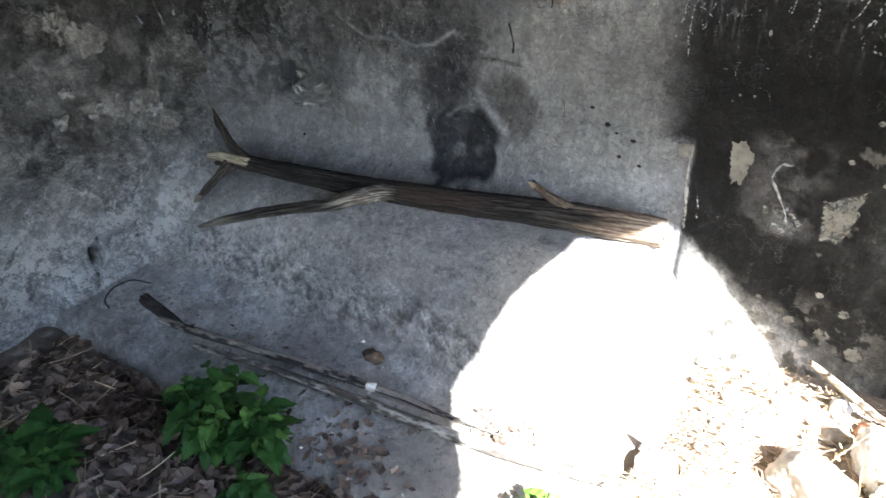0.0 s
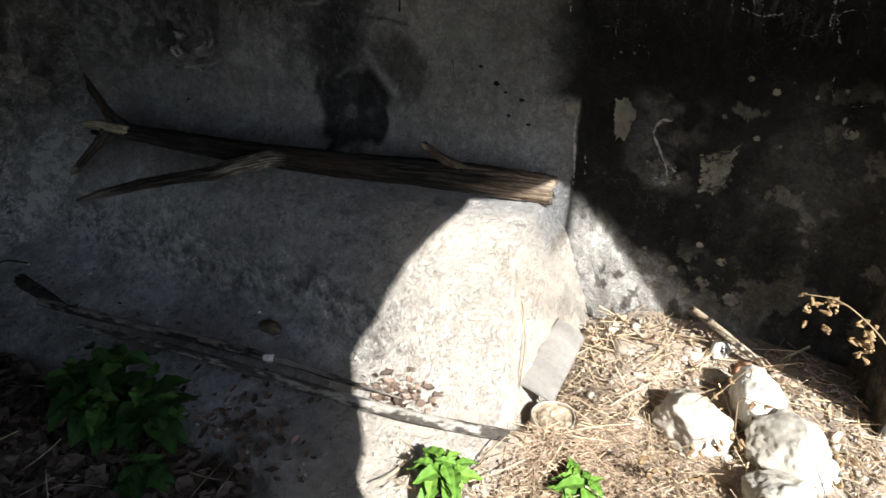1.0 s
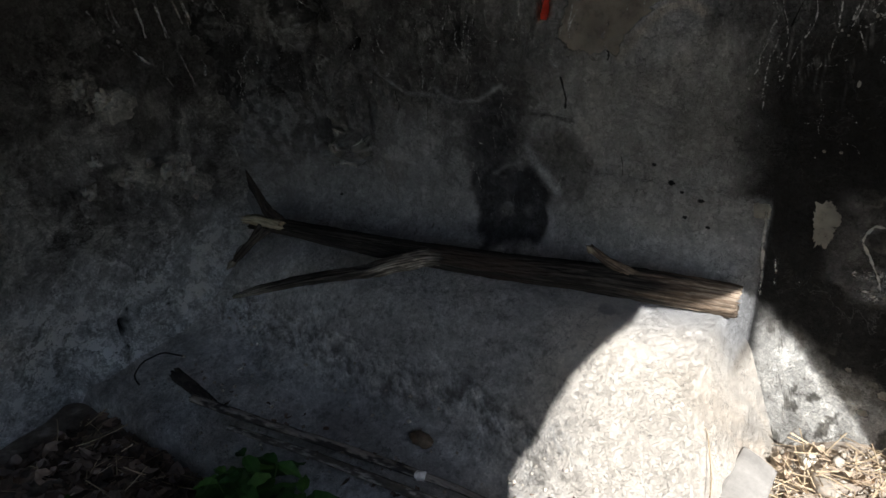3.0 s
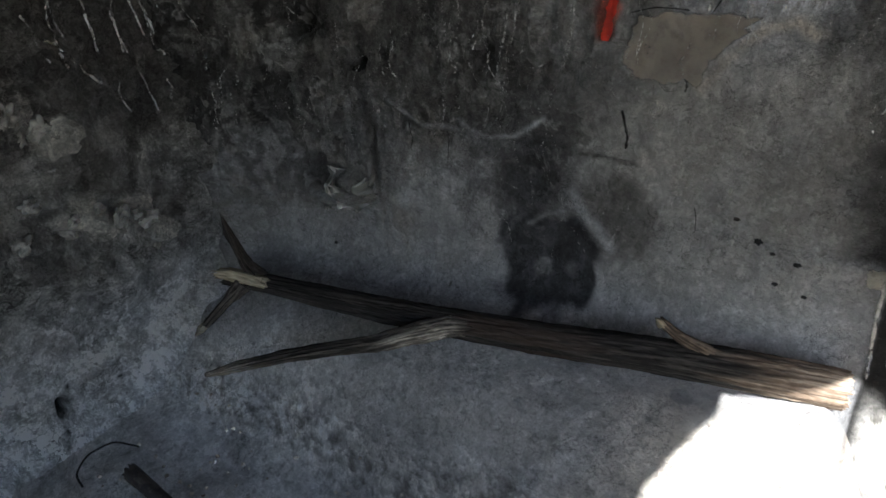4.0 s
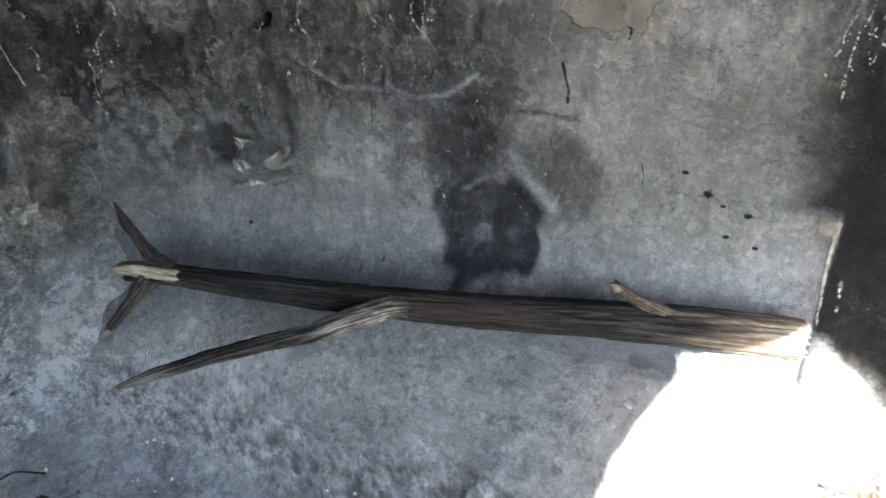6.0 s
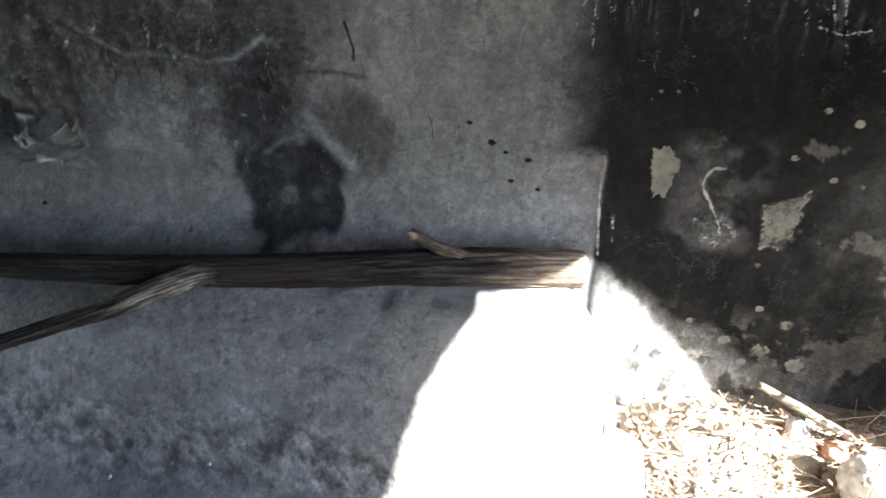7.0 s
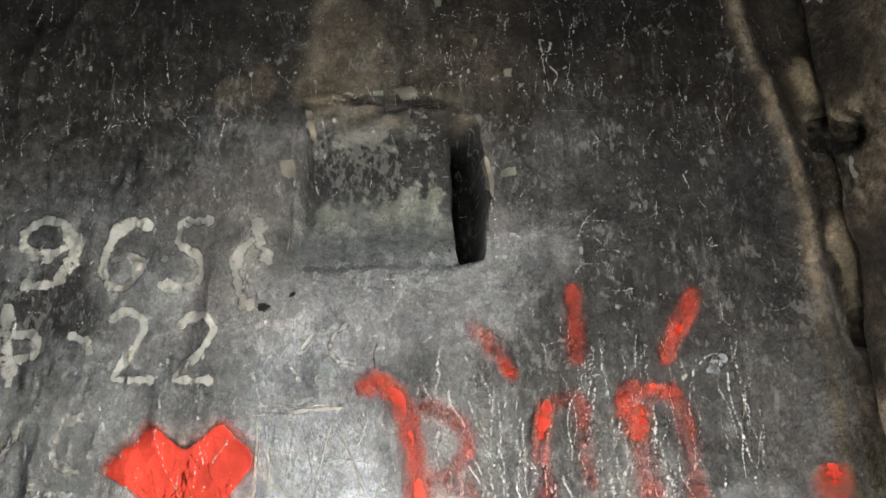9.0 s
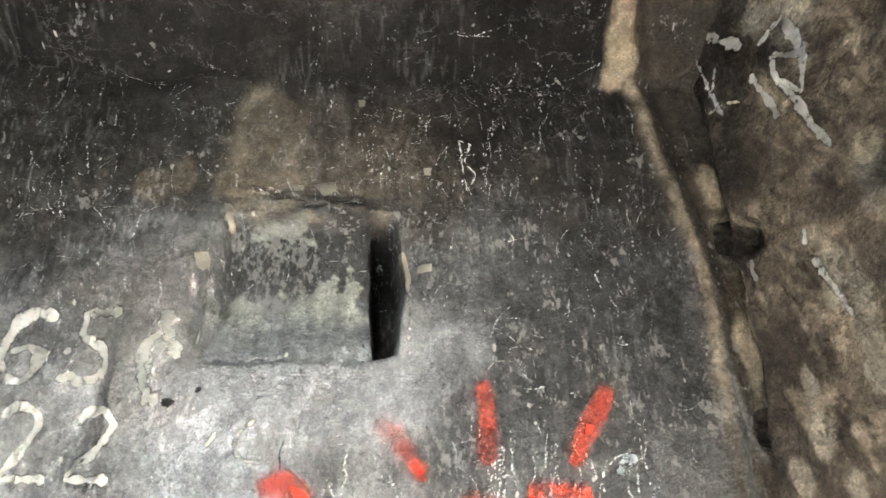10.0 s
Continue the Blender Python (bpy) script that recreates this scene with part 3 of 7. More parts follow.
    c = mix(c, (0.30, 0.31, 0.315), 0.9 * inn * step(2.74, 2.56, z + 0.12 * n2 + 0.08 * n4))
    # left edge and cleft of the niche painted dark as recess shade
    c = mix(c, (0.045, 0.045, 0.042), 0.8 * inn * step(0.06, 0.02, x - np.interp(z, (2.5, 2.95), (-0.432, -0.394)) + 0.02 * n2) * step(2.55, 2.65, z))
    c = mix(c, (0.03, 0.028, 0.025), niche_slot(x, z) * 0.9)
    # the beige mend, pale streaks and lumps
    c = mix(c, (0.28, 0.275, 0.26), 0.8 * (bump(x, z, -1.45, 1.07, 0.035, 0.035) + bump(x, z, -1.54, 1.0, 0.07, 0.012)))
    c = mix(c, (0.30, 0.305, 0.315), 0.85 * blot(x, z, -1.795, 1.06, 0.085, 0.14, 0.5, 93, 0.25))
    # dark paint stands in for the hollow by the torn flake
    c = mix(c, (0.05, 0.05, 0.052), 0.75 * blot(x, z, -1.52, 1.10, 0.09, 0.07, 0.7, 94, 0.3))
    c = mix(c, (0.25, 0.25, 0.245), 0.85 * blot(x, z, -1.648, 1.475, 0.075, 0.075, 0.5, 95, 0.2))
    # holes painted black for the shade inside; a soot streak tops one
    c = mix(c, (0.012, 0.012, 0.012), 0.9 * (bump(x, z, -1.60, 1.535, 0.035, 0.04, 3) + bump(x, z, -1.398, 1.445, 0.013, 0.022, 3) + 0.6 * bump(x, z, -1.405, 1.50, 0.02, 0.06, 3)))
    c = mix(c, (0.21, 0.20, 0.185), 0.55 * step(0.2, 0.42, n2 + 0.4 * n4) * step(-0.9, -1.3, x) * step(2.0, 1.5, z))
    c = c * (1 - 0.08 * step(0.05, 0.15, x) * step(1.0, 1.15, z) * step(1.7, 1.5, z))[..., None]
    where, high, rim, layer = torn_skin(x, z)
    c = c * (1 + where * (1.3 * (layer - 0.5)))[..., None]
    # pale rims and dark steps paint in light and shade on the layers
    c = mix(c, (0.27, 0.27, 0.265), 0.8 * where * rim * step(-0.15, 0.2, n4 + 0.5 * n2))
    c = mix(c, (0.03, 0.03, 0.03), 0.6 * where * np.exp(-(((high * 5) % 1.0 - 0.0) / 0.05) ** 2) * step(0.0, 0.3, n4) * (rim < 0.3))
    calm = step(1.55, 1.2, z) * step(0.1, -0.1, x) * step(-0.85, -0.55, x) + step(1.25, 0.95, z) * step(-0.55, -0.85, x)
    n5 = fbm(x * 3.2, z * 0.55, 9, 5, 96, 0.6)
    c = c * (1 + (0.34 - 0.20 * calm) * n2 + (0.38 - 0.31 * calm) * n5 + (0.20 - 0.09 * calm) * n4)[..., None]
    drip = np.clip(ridged(x * 3.0, z * 0.5, 14, 3, 77) - 0.82, 0, 1) / 0.18
    c = mix(c, (0.24, 0.24, 0.235), 0.4 * drip * step(1.3, 1.55, z) * step(0.2, 0.5, fbm(x, z, 5, 3, 78) + 0.3))
    # broad zones lightened and darkened to match the light they receive
    c = c * (1 + 0.65 * step(-0.35, -0.8, x) * step(1.5, 1.75, z) * step(2.75, 2.3, z) - 0.22 * step(0.0, 0.25, x) * step(2.1, 2.4, z) - 0.3 * step(3.0, 3.2, z) + (0.18 - 0.12 * step(0.0, 0.3, x)) * step(1.3, 1.6, z) * step(2.35, 2.05, z) - 0.22 * step(2.75, 3.0, z + 0.3 * n2 + 0.2 * n1))[..., None]
    rib = np.exp(-(((x - seam_x(z) - 0.012 * n2) / 0.020) ** 2))
    c = mix(c, (0.30, 0.255, 0.19), np.clip(rib * step(2.15, 2.45, z + 0.15 * n1) * (0.9 + 0.8 * n4), 0, 1))
    c = mix(c, (0.13, 0.11, 0.075), np.clip(0.8 * rib * step(2.4, 2.1, z), 0, 1))
    c = mix(c, (0.13, 0.11, 0.08), 0.8 * step(0.02, 0.06, x - seam_x(z)))
    c = mix(c, (0.04, 0.036, 0.03), 0.85 * step(0.03, 0.05, x - seam_x(z)) * step(2.9, 3.1, z))
    # groove beside the rib darkened in colour, as it lies in shadow
    c = mix(c, (0.03, 0.026, 0.02), 0.8 * np.exp(-(((x - seam_x(z) - 0.06 - 0.01 * n2) / 0.022) ** 2)) * step(2.2, 2.4, z))
    for cx, cz, rx, rz in ((0.955, 3.01, 0.032, 0.085), (0.975, 2.52, 0.032, 0.11), (0.70, 3.42, 0.045, 0.09)):
        c = mix(c, (0.40, 0.335, 0.235), 0.9 * blot(x, z, cx, cz, rx, rz, 0.7, 330, 0.3, 18))
    # folds and torn rims painted pale, as though catching light; also smears and a crack
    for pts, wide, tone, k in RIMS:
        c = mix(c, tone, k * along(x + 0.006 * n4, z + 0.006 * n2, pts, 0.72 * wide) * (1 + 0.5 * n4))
    # gains in stops, zone by zone, paint how brightly each part is lit
    light_stops = -0.12 * box(x, z, 0.14, 1.0, 1.16, 1.45) + 0.6 * box(x, z, -1.1, -0.38, 1.50, 1.95) - 0.35 * box(x, z, -1.5, -0.6, 2.35, 2.75)
    light_stops = light_stops - 0.35 * box(x, z, 0.15, 0.85, 1.85, 2.5) + 0.60 * box(x, z, -0.40, 0.90, 1.42, 1.80) + 0.15 * box(x, z, -1.9, -0.6, 1.22, 1.75) + 0.25 * box(x, z, -1.7, -0.95, 0.8, 1.0)
    light_stops = light_stops - 0.05 * box(x, z, -0.95, 0.1, 0.6, 1.55) + 0.25 * box(x, z, -0.95, 0.0, 0.7, 1.05) + 0.4 * box(x, z, -0.95, -0.05, 1.85, 2.15) - 0.1 * box(x, z, -1.9, -0.95, 0.6, 1.05) + 0.30 * step(1.68, 1.85, z) + 0.25 * step(2.1, 2.5, z) + 0.35 * box(x, z, -0.5, 0.05, 1.85, 2.45) + 0.38 * box(x, z, -1.6, -0.45, 0.98, 1.5) + 0.3 * box(x, z, -0.9, 0.15, 0.78, 1.0) + 0.4 * box(x, z, 0.2, 1.1, 0.75, 1.22) + 0.25 * box(x, z, -0.4, 0.0, 0.85, 1.2)
    c = c * (np.exp2(light_stops) * (1 + 0.10 * fbm(x, z, 40, 4, 355, 0.7)))[..., None]
    c = mix(c, (0.37, 0.375, 0.39), 0.85 * blot(x, z, -0.20, 2.44, 0.28, 0.075, 0.6, 356, 0.5, 5))
    line = np.interp(z, (2.246, 2.31, 2.454, 2.49), (0.977, 0.943, 0.92, 0.85))
    return mix(c, (0.27, 0.265, 0.25), 0.9 * np.exp(-(((x - line) / 0.010) ** 2)) * step(2.22, 2.26, z) * step(2.50, 2.47, z))


def chip_cover(x, z):
    """How thickly the soot is pitted with pale chips."""
    n = fbm(x, z, 3, 4, 331)
    k = 0.55 * step(1.95, 2.35, z + 0.2 * n) * step(3.25, 2.9, z + 0.2 * n) + 0.25 * step(3.0, 3.2, z)
    k = k + 0.25 * step(1.45, 1.7, z + 0.2 * n) * step(2.3, 2.0, z)
    k = k + 0.5 * niche_mask(x, z) * step(-0.03, -0.08, x)
    k = k + 0.45 * blot(x, z, -0.52, 2.53, 0.07, 0.14, 0.5, 332, 0.4) + 0.3 * blot(x, z, -0.25, 2.38, 0.35, 0.10, 0.5, 333, 0.5)
    k = k + 0.3 * step(-1.0, -1.3, x) * step(0.95, 1.1, z) * step(1.8, 1.4, z)
    return np.clip(k + 0.35 * n * (k > 0.05), 0, 1)


def ledge_tone(x, y, z):
    n1, n2 = fbm(x, y + z, 3, 5, 81), fbm(x, y + z, 10, 5, 82, 0.6)
    c = np.ones(x.shape + (3,)) * np.array((0.425, 0.42, 0.412))
    c = mix(c, (0.52, 0.52, 0.52), step(0.0, 0.5, n1 + 0.5 * n2))
    c = mix(c, (0.27, 0.27, 0.275), 0.45 * step(0.0, 0.6, fbm(x, y + z, 4, 5, 83)) * step(-0.35, -0.55, x))
    # right end painted warm and pale in place of stronger sunlight
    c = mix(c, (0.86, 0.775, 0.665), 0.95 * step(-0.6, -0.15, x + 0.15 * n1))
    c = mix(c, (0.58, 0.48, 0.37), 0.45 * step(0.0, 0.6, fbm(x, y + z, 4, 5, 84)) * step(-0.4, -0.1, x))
    c = mix(c, (0.42, 0.40, 0.37), 0.6 * step(0.02, 0.10, x) * step(0.0, 0.35, fbm(x * 2, y + z, 10, 4, 87)))
    c = mix(c, (0.10, 0.098, 0.095), 0.75 * blot(x, y, -0.345, 2.265, 0.028, 0.024, 0.7, 89, 0.25, 30) + 0.5 * blot(x, y, -0.29, 2.30, 0.028, 0.014, 0.6, 98, 0.3, 24))
    crease = np.exp(-(((y - 1.905 - 0.03 * fbm(x, y * 0, 3, 2, 43)) / 0.06) ** 2)) * step(-0.1, -0.4, x)
    sc = scallop(x, y)
    # crests pale and troughs dark: relief shading put into the tone
    c = c * (1 + (0.05 + 0.7 * crease) * sc)[..., None]
    c = mix(c, (0.11, 0.10, 0.085), 0.5 * crease * step(-0.05, -0.4, sc))
    c = mix(c, (0.60, 0.59, 0.56), 0.7 * crease * step(0.12, 0.35, sc))
    streak = np.clip(ridged(x * 2 + y, (y + z) * 1.1 - x * 0.9, 13, 3, 85) - 0.75, 0, 1) / 0.25
    c = mix(c, (0.12, 0.115, 0.11), 0.6 * streak * crease)
    c = mix(c, (0.15, 0.13, 0.105), 0.6 * step(1.62, 1.45, y + 0.06 * n2) * step(0.5, 0.1, n1 + 0.3))
    c = mix(c, (0.13, 0.125, 0.12), 0.5 * step(-1.2, -1.7, x + 0.2 * n1) * step(1.9, 1.75, y))
    # left zones brightened in colour, here and below, for missing light
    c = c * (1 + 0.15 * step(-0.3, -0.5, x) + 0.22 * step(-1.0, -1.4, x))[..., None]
    n3 = fbm(x, y + z, 26, 5, 86, 0.7)
    pit = step(0.28, 0.42, fbm(x * 1.3, y + z, 34, 4, 99, 0.6))
    c = mix(c, np.array((0.13, 0.125, 0.12)), 0.45 * pit * step(-0.1, -0.4, x))
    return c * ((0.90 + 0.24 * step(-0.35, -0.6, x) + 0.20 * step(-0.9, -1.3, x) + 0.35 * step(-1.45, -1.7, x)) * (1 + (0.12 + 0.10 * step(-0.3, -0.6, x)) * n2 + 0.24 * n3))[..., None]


STEP = 0.0052
xs = np.arange(-2.2, 1.35, STEP)
rows = int(3.1 / STEP)
X = np.repeat(xs[None], rows, 0)
top = 3.85
foot = ledge_z(xs, back_y(xs, xs * 0 + 0.8) - 0.09)
U = np.linspace(0, 1, rows)[:, None]
Z = top + (foot[None] - top) * U
Y = wall_y(X, Z) - 0.09 * step(0.04, -0.05, X) * np.exp(-(Z - foot[None]) / 0.07)
hush = 0.35 + 0.35 * box(X, Z, -0.65, 0.1, 0.5, 1.5) + 0.22 * box(X, Z, -0.95, -0.65, 0.5, 1.5) + 0.3 * box(X, Z, -2.2, -0.9, 0.5, 1.05) + 0.35 * box(X, Z, 0.1, 1.3, 0.9, 1.9) - 0.2 * box(X, Z, -2.2, -0.9, 1.15, 1.8)
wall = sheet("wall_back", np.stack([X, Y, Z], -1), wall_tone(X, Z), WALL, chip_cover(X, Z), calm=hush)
tagged(wall, "soot-blackened plastered rock wall with scratches and red paint", "wall", kind="structure")


def face_y(x, z):
    """The y of the built back wall at x and z."""
    x, z = np.asarray(x, float), np.asarray(z, float)
    i = np.clip((x - xs[0]) / STEP, 0, len(xs) - 1.001)
    k = i.astype(int)
    a = i - k

    def column(c):
        r = np.clip((z - top) / (foot[c] - top) * (rows - 1), 0, rows - 1.001)
        q = r.astype(int)
        return Y[q, c] * (1 - (r - q)) + Y[q + 1, c] * (r - q)

    return column(k) * (1 - a) + column(k + 1) * a


V = np.linspace(0, 1, int(1.45 / STEP))[:, None]
X2 = np.repeat(xs[None], len(V), 0)
Y2 = Y[-1][None] + (1.05 - Y[-1][None]) * V
Z2 = ledge_z(X2, Y2)
Z2 = Z2 + (foot[None] - Z2) * np.clip(1 - V * 12, 0, 1) ** 2
near = step(0.22, 0.02, V + 0.05 * fbm(X2, Y2, 6, 3, 88))
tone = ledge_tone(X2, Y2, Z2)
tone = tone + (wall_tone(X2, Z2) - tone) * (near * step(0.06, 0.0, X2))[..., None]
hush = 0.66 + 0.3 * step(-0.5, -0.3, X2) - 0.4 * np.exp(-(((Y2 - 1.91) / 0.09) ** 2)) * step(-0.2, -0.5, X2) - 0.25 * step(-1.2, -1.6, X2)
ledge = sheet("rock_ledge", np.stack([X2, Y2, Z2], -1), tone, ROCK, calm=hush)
tagged(ledge, "worn grey rock ledge sloping down from the sooty wall", "ledge", kind="structure")


def left_x(y, z):
    x = -1.95 + 0.10 * step(2.0, 2.5, y) - 0.10 * step(0.9, 0.2, z) + 0.05 * fbm(y, z, 2, 3, 101)
    lump = step(0.75, 1.0, z + 0.1 * fbm(y, z, 4, 2, 104))
    x = x + lump * (0.085 * np.clip(fbm(y, z, 7, 5, 102, 0.6) + 0.1, 0, 1) + 0.025 * ridged(y, z, 10, 4, 103) * step(-0.1, 0.3, fbm(y, z, 3, 3, 105)))
    x = x + 0.010 * fbm(y, z, 16, 4, 106) - 0.07 * bump(y, z, 1.575, 0.468, 0.015, 0.042, 4)
    for cy, cz, r, d in ((1.866, 1.04, 0.05, 0.05), (1.737, 1.05, 0.06, 0.055), (1.974, 0.96, 0.035, 0.035), (1.70, 1.32, 0.05, 0.05), (1.58, 1.41, 0.06, 0.04), (1.80, 0.90, 0.07, 0.03)):
        x = x + d * blot(y, z, cy, cz, r, r, 1.1, 107, 0.25, 14)
    foot_z = ledge_z(y * 0 - 1.86, y)
    return x + 0.11 * np.exp(-np.clip(z - foot_z, 0, 9) / 0.08) * step(1.3, 1.45, y)


ys = np.concatenate([np.arange(2.62, 1.0, -0.0075), np.linspace(1.0, -1.3, 80)])
zs = np.arange(3.85, 0.1, -0.0085)
YY, ZZ = np.meshgrid(ys, zs)
XX = left_x(YY, ZZ)
n1, n2 = fbm(YY, ZZ, 3, 5, 111), fbm(YY, ZZ, 10, 5, 112, 0.6)
tone = np.ones(XX.shape + (3,)) * np.array((0.31, 0.305, 0.295))
tone = mix(tone, (0.37, 0.365, 0.345), step(-0.3, 0.7, n2 + 0.4 * n1))
tone = mix(tone, (0.10, 0.096, 0.090), 0.85 * step(1.15, 1.5, ZZ + 0.2 * n1))
tone = mix(tone, (0.54, 0.545, 0.555), 0.85 * step(0.92, 0.66, ZZ + 0.12 * n1))
n4 = fbm(YY, ZZ, 24, 4, 113, 0.6)
tone = mix(tone, (0.12, 0.116, 0.11), 0.75 * step(0.0, 0.25, fbm(YY, ZZ, 6, 5, 114, 0.65)) * step(0.7, 0.9, ZZ))
for cy, cz, r in ((1.866, 1.04, 0.05), (1.737, 1.05, 0.06), (1.974, 0.96, 0.035), (1.70, 1.32, 0.05), (1.58, 1.41, 0.06)):
    tone = mix(tone, (0.52, 0.50, 0.46), 0.95 * blot(YY, ZZ, cy, cz, r, r, 1.1, 107, 0.15, 14))
# black paint deepens one pit and stands in for smaller shaded holes
hollow = np.clip(bump(YY + 0.01 * n4, ZZ + 0.01 * n2, 1.575, 0.468, 0.015, 0.042, 6) + bump(YY + 0.01 * n4, ZZ, 1.565, 0.405, 0.008, 0.010, 4) + bump(YY + 0.01 * n4, ZZ, 1.60, 0.545, 0.006, 0.012, 4) + bump(YY, ZZ + 0.01 * n4, 1.76, 0.49, 0.010, 0.005, 4), 0, 1)
tone = mix(tone, (0.012, 0.012, 0.012), hollow)
# tone raised all over, more at the foot, for light it lacks
left = sheet("wall_left", np.stack([XX, YY, ZZ], -1), (1.4 + 0.3 * step(0.85, 0.6, ZZ))[..., None] * tone * (1 + 0.25 * n2 + 0.2 * n4)[..., None], LUMPY)
tagged(left, "rough lumpy grey rock wall blackened by smoke higher up", "wall", kind="structure")


# right wall with the arched doorway that lets the sun in
def right_x(y, z):
    x = 0.93 + 0.30 * np.clip(2.52 - y, 0, 0.6) + 0.06 * step(1.6, 0.6, z) + 0.02 * fbm(y, z, 4, 4, 121) + 0.008 * fbm(y, z, 18, 3, 122)
    for cy, cz, ry, rz, d in ((2.40, 2.812, 0.036, 0.034, 0.12), (2.49, 2.84, 0.028, 0.04, 0.09), (2.50, 2.33, 0.028, 0.05, 0.08), (2.035, 2.836, 0.032, 0.04, 0.06)):
        x = x + d * bump(y, z, cy, cz, ry, rz, 4)
    x = x + 0.05 * bump(y, z, 2.47, 2.44, 0.03, 0.11, 3) + 0.04 * bump(y, z, 2.49, 2.98, 0.03, 0.09, 3) + 0.09 * bump(y, z, 2.50, 2.6, 0.035, 0.8, 4)
    return x


def arch(u):
    """Outline of the doorway: up one jamb, over the crown, down the worn and slanting other one."""
    near = (0, 0.2, 0.22, 0.24, 0.26, 0.29, 0.33, 0.37, 0.42, 0.46, 0.5)
    y = np.interp(u, near, (0.46, 0.49, 0.55, 0.60, 0.62, 0.65, 0.77, 0.85, 0.96, 1.10, 1.31))
    z = np.interp(u, near, (0.05, 1.76, 1.80, 1.92, 2.01, 2.11, 2.17, 2.235, 2.285, 2.285, 2.28))
    far_z = np.interp(u, (0.5, 0.56, 0.62, 0.72, 0.83, 0.92, 1.0), (2.28, 2.21, 2.10, 1.67, 1.17, 0.67, 0.05))
    far_y = np.interp(far_z, (0.05, 0.67, 1.17, 1.67, 1.95, 2.09, 2.13, 2.21, 2.28), (2.32, 2.185, 1.99, 1.83, 1.73, 1.64, 1.50, 1.39, 1.30))
    return np.where(u < 0.5, y, far_y), np.where(u < 0.5, z, far_z)


u = np.concatenate([np.linspace(0, 0.5, 90), np.linspace(0.5, 1, 330)[1:]])
ay, az = arch(u)
ay, az = ay + 0.009 * fbm(u, u * 0, 40, 3, 131), az + 0.009 * fbm(u, u * 0 + 5, 40, 3, 132)
oy = np.interp(u, (0, 0.28, 0.68, 1), (-1.3, -1.3, 2.66, 2.66))
oz = np.interp(u, (0, 0.28, 0.68, 1), (0.05, 3.85, 3.85, 0.05))
t = np.linspace(0, 1, 130)[:, None]
YY, ZZ = ay[None] + (oy - ay)[None] * t, az[None] + (oz - az)[None] * t
XX = right_x(YY, ZZ)
n1, n2 = fbm(YY, ZZ, 3, 5, 141), fbm(YY, ZZ, 11, 5, 142, 0.6)
tone = np.ones(XX.shape + (3,)) * np.array((0.20, 0.168, 0.128))
tone = mix(tone, (0.38, 0.32, 0.24), step(0.05, 0.4, n2 + 0.3 * n1))
tone = mix(tone, (0.045, 0.04, 0.034), 0.75 * step(0.15, 0.4, n1))
# the corner groove's shadow continued in dark paint on this wall
tone = mix(tone, (0.035, 0.031, 0.026), 0.85 * step(2.41, 2.46, YY + 0.03 * n2) * step(2.1, 2.3, ZZ))
tone = mix(tone, (0.42, 0.36, 0.26), 0.95 * (blot(YY, ZZ, 2.485, 3.0, 0.028, 0.08, 0.5, 143, 0.3, 20) + blot(YY, ZZ, 2.47, 2.52, 0.03, 0.10, 0.5, 144, 0.3, 20) + blot(YY, ZZ, 2.035, 2.84, 0.055, 0.07, 0.4, 148, 0.25, 20)))
n3 = fbm(YY * 2.6 - 0.8 * ZZ, ZZ * 0.7, 9, 5, 145, 0.6)
tone = mix(tone, (0.40, 0.34, 0.25), 0.8 * step(0.18, 0.34, n3 + 0.3 * n2))
tone = mix(tone, (0.05, 0.044, 0.036), 0.75 * step(0.12, 0.32, fbm(YY * 2.6 - 0.8 * ZZ, ZZ * 0.7, 7, 5, 146, 0.6)))
for cy, cz, ry, rz in ((2.19, 2.63, 0.03, 0.07), (2.13, 2.50, 0.035, 0.13), (2.306, 2.40, 0.018, 0.05), (2.30, 2.27, 0.03, 0.06), (2.38, 2.20, 0.03, 0.05), (2.24, 2.17, 0.03, 0.04), (2.04, 2.80, 0.04, 0.09), (2.14, 3.36, 0.12, 0.09)):
    tone = mix(tone, (0.46, 0.42, 0.34), 0.9 * blot(YY, ZZ, cy, cz, ry, rz, 0.8, 147, 0.25, 18))
tone = mix(tone, (0.04, 0.036, 0.03), 0.85 * step(2.24, 2.34, YY + 0.06 * n2) * step(2.85, 3.0, ZZ + 0.1 * n1))
depth = np.linspace(0.02, 1, 14)[:, None]
out_x = right_x(ay, az)[None] + 0.5 * depth
out_y = ay[None] + 0.5 * depth * (-0.75 + 0.9 * (ay - 1.3)[None])
out_z = az[None] + 0.5 * depth * (1.125 + 0.25 * (az - 1.2)[None]) * step(0.1, 0.5, az)[None]
P = np.concatenate([np.stack([out_x, out_y, out_z], -1)[::-1], np.stack([XX, YY, ZZ], -1)])
reveal = np.ones((14, len(u), 3)) * np.array((0.3, 0.27, 0.22))
right = sheet("wall_right", P, np.concatenate([reveal, 0.98 * tone * (1 + 0.35 * n2)[..., None]]), LUMPY)
tagged(right, "brown pitted rock wall with an arched doorway and carved sockets", "wall", kind="structure")

# floor, ceiling, the wall behind, and the ground outside
gx, gy = np.meshgrid(np.arange(-2.3, 1.9, 0.012), np.arange(-1.4, 2.62, 0.012))
gz = ground_z(gx, gy) + 0.006 * fbm(gx, gy, 30, 3, 151)
n1, n2 = fbm(gx, gy, 4, 5, 152), fbm(gx, gy, 15, 5, 153, 0.6)
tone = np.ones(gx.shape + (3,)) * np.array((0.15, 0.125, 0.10))
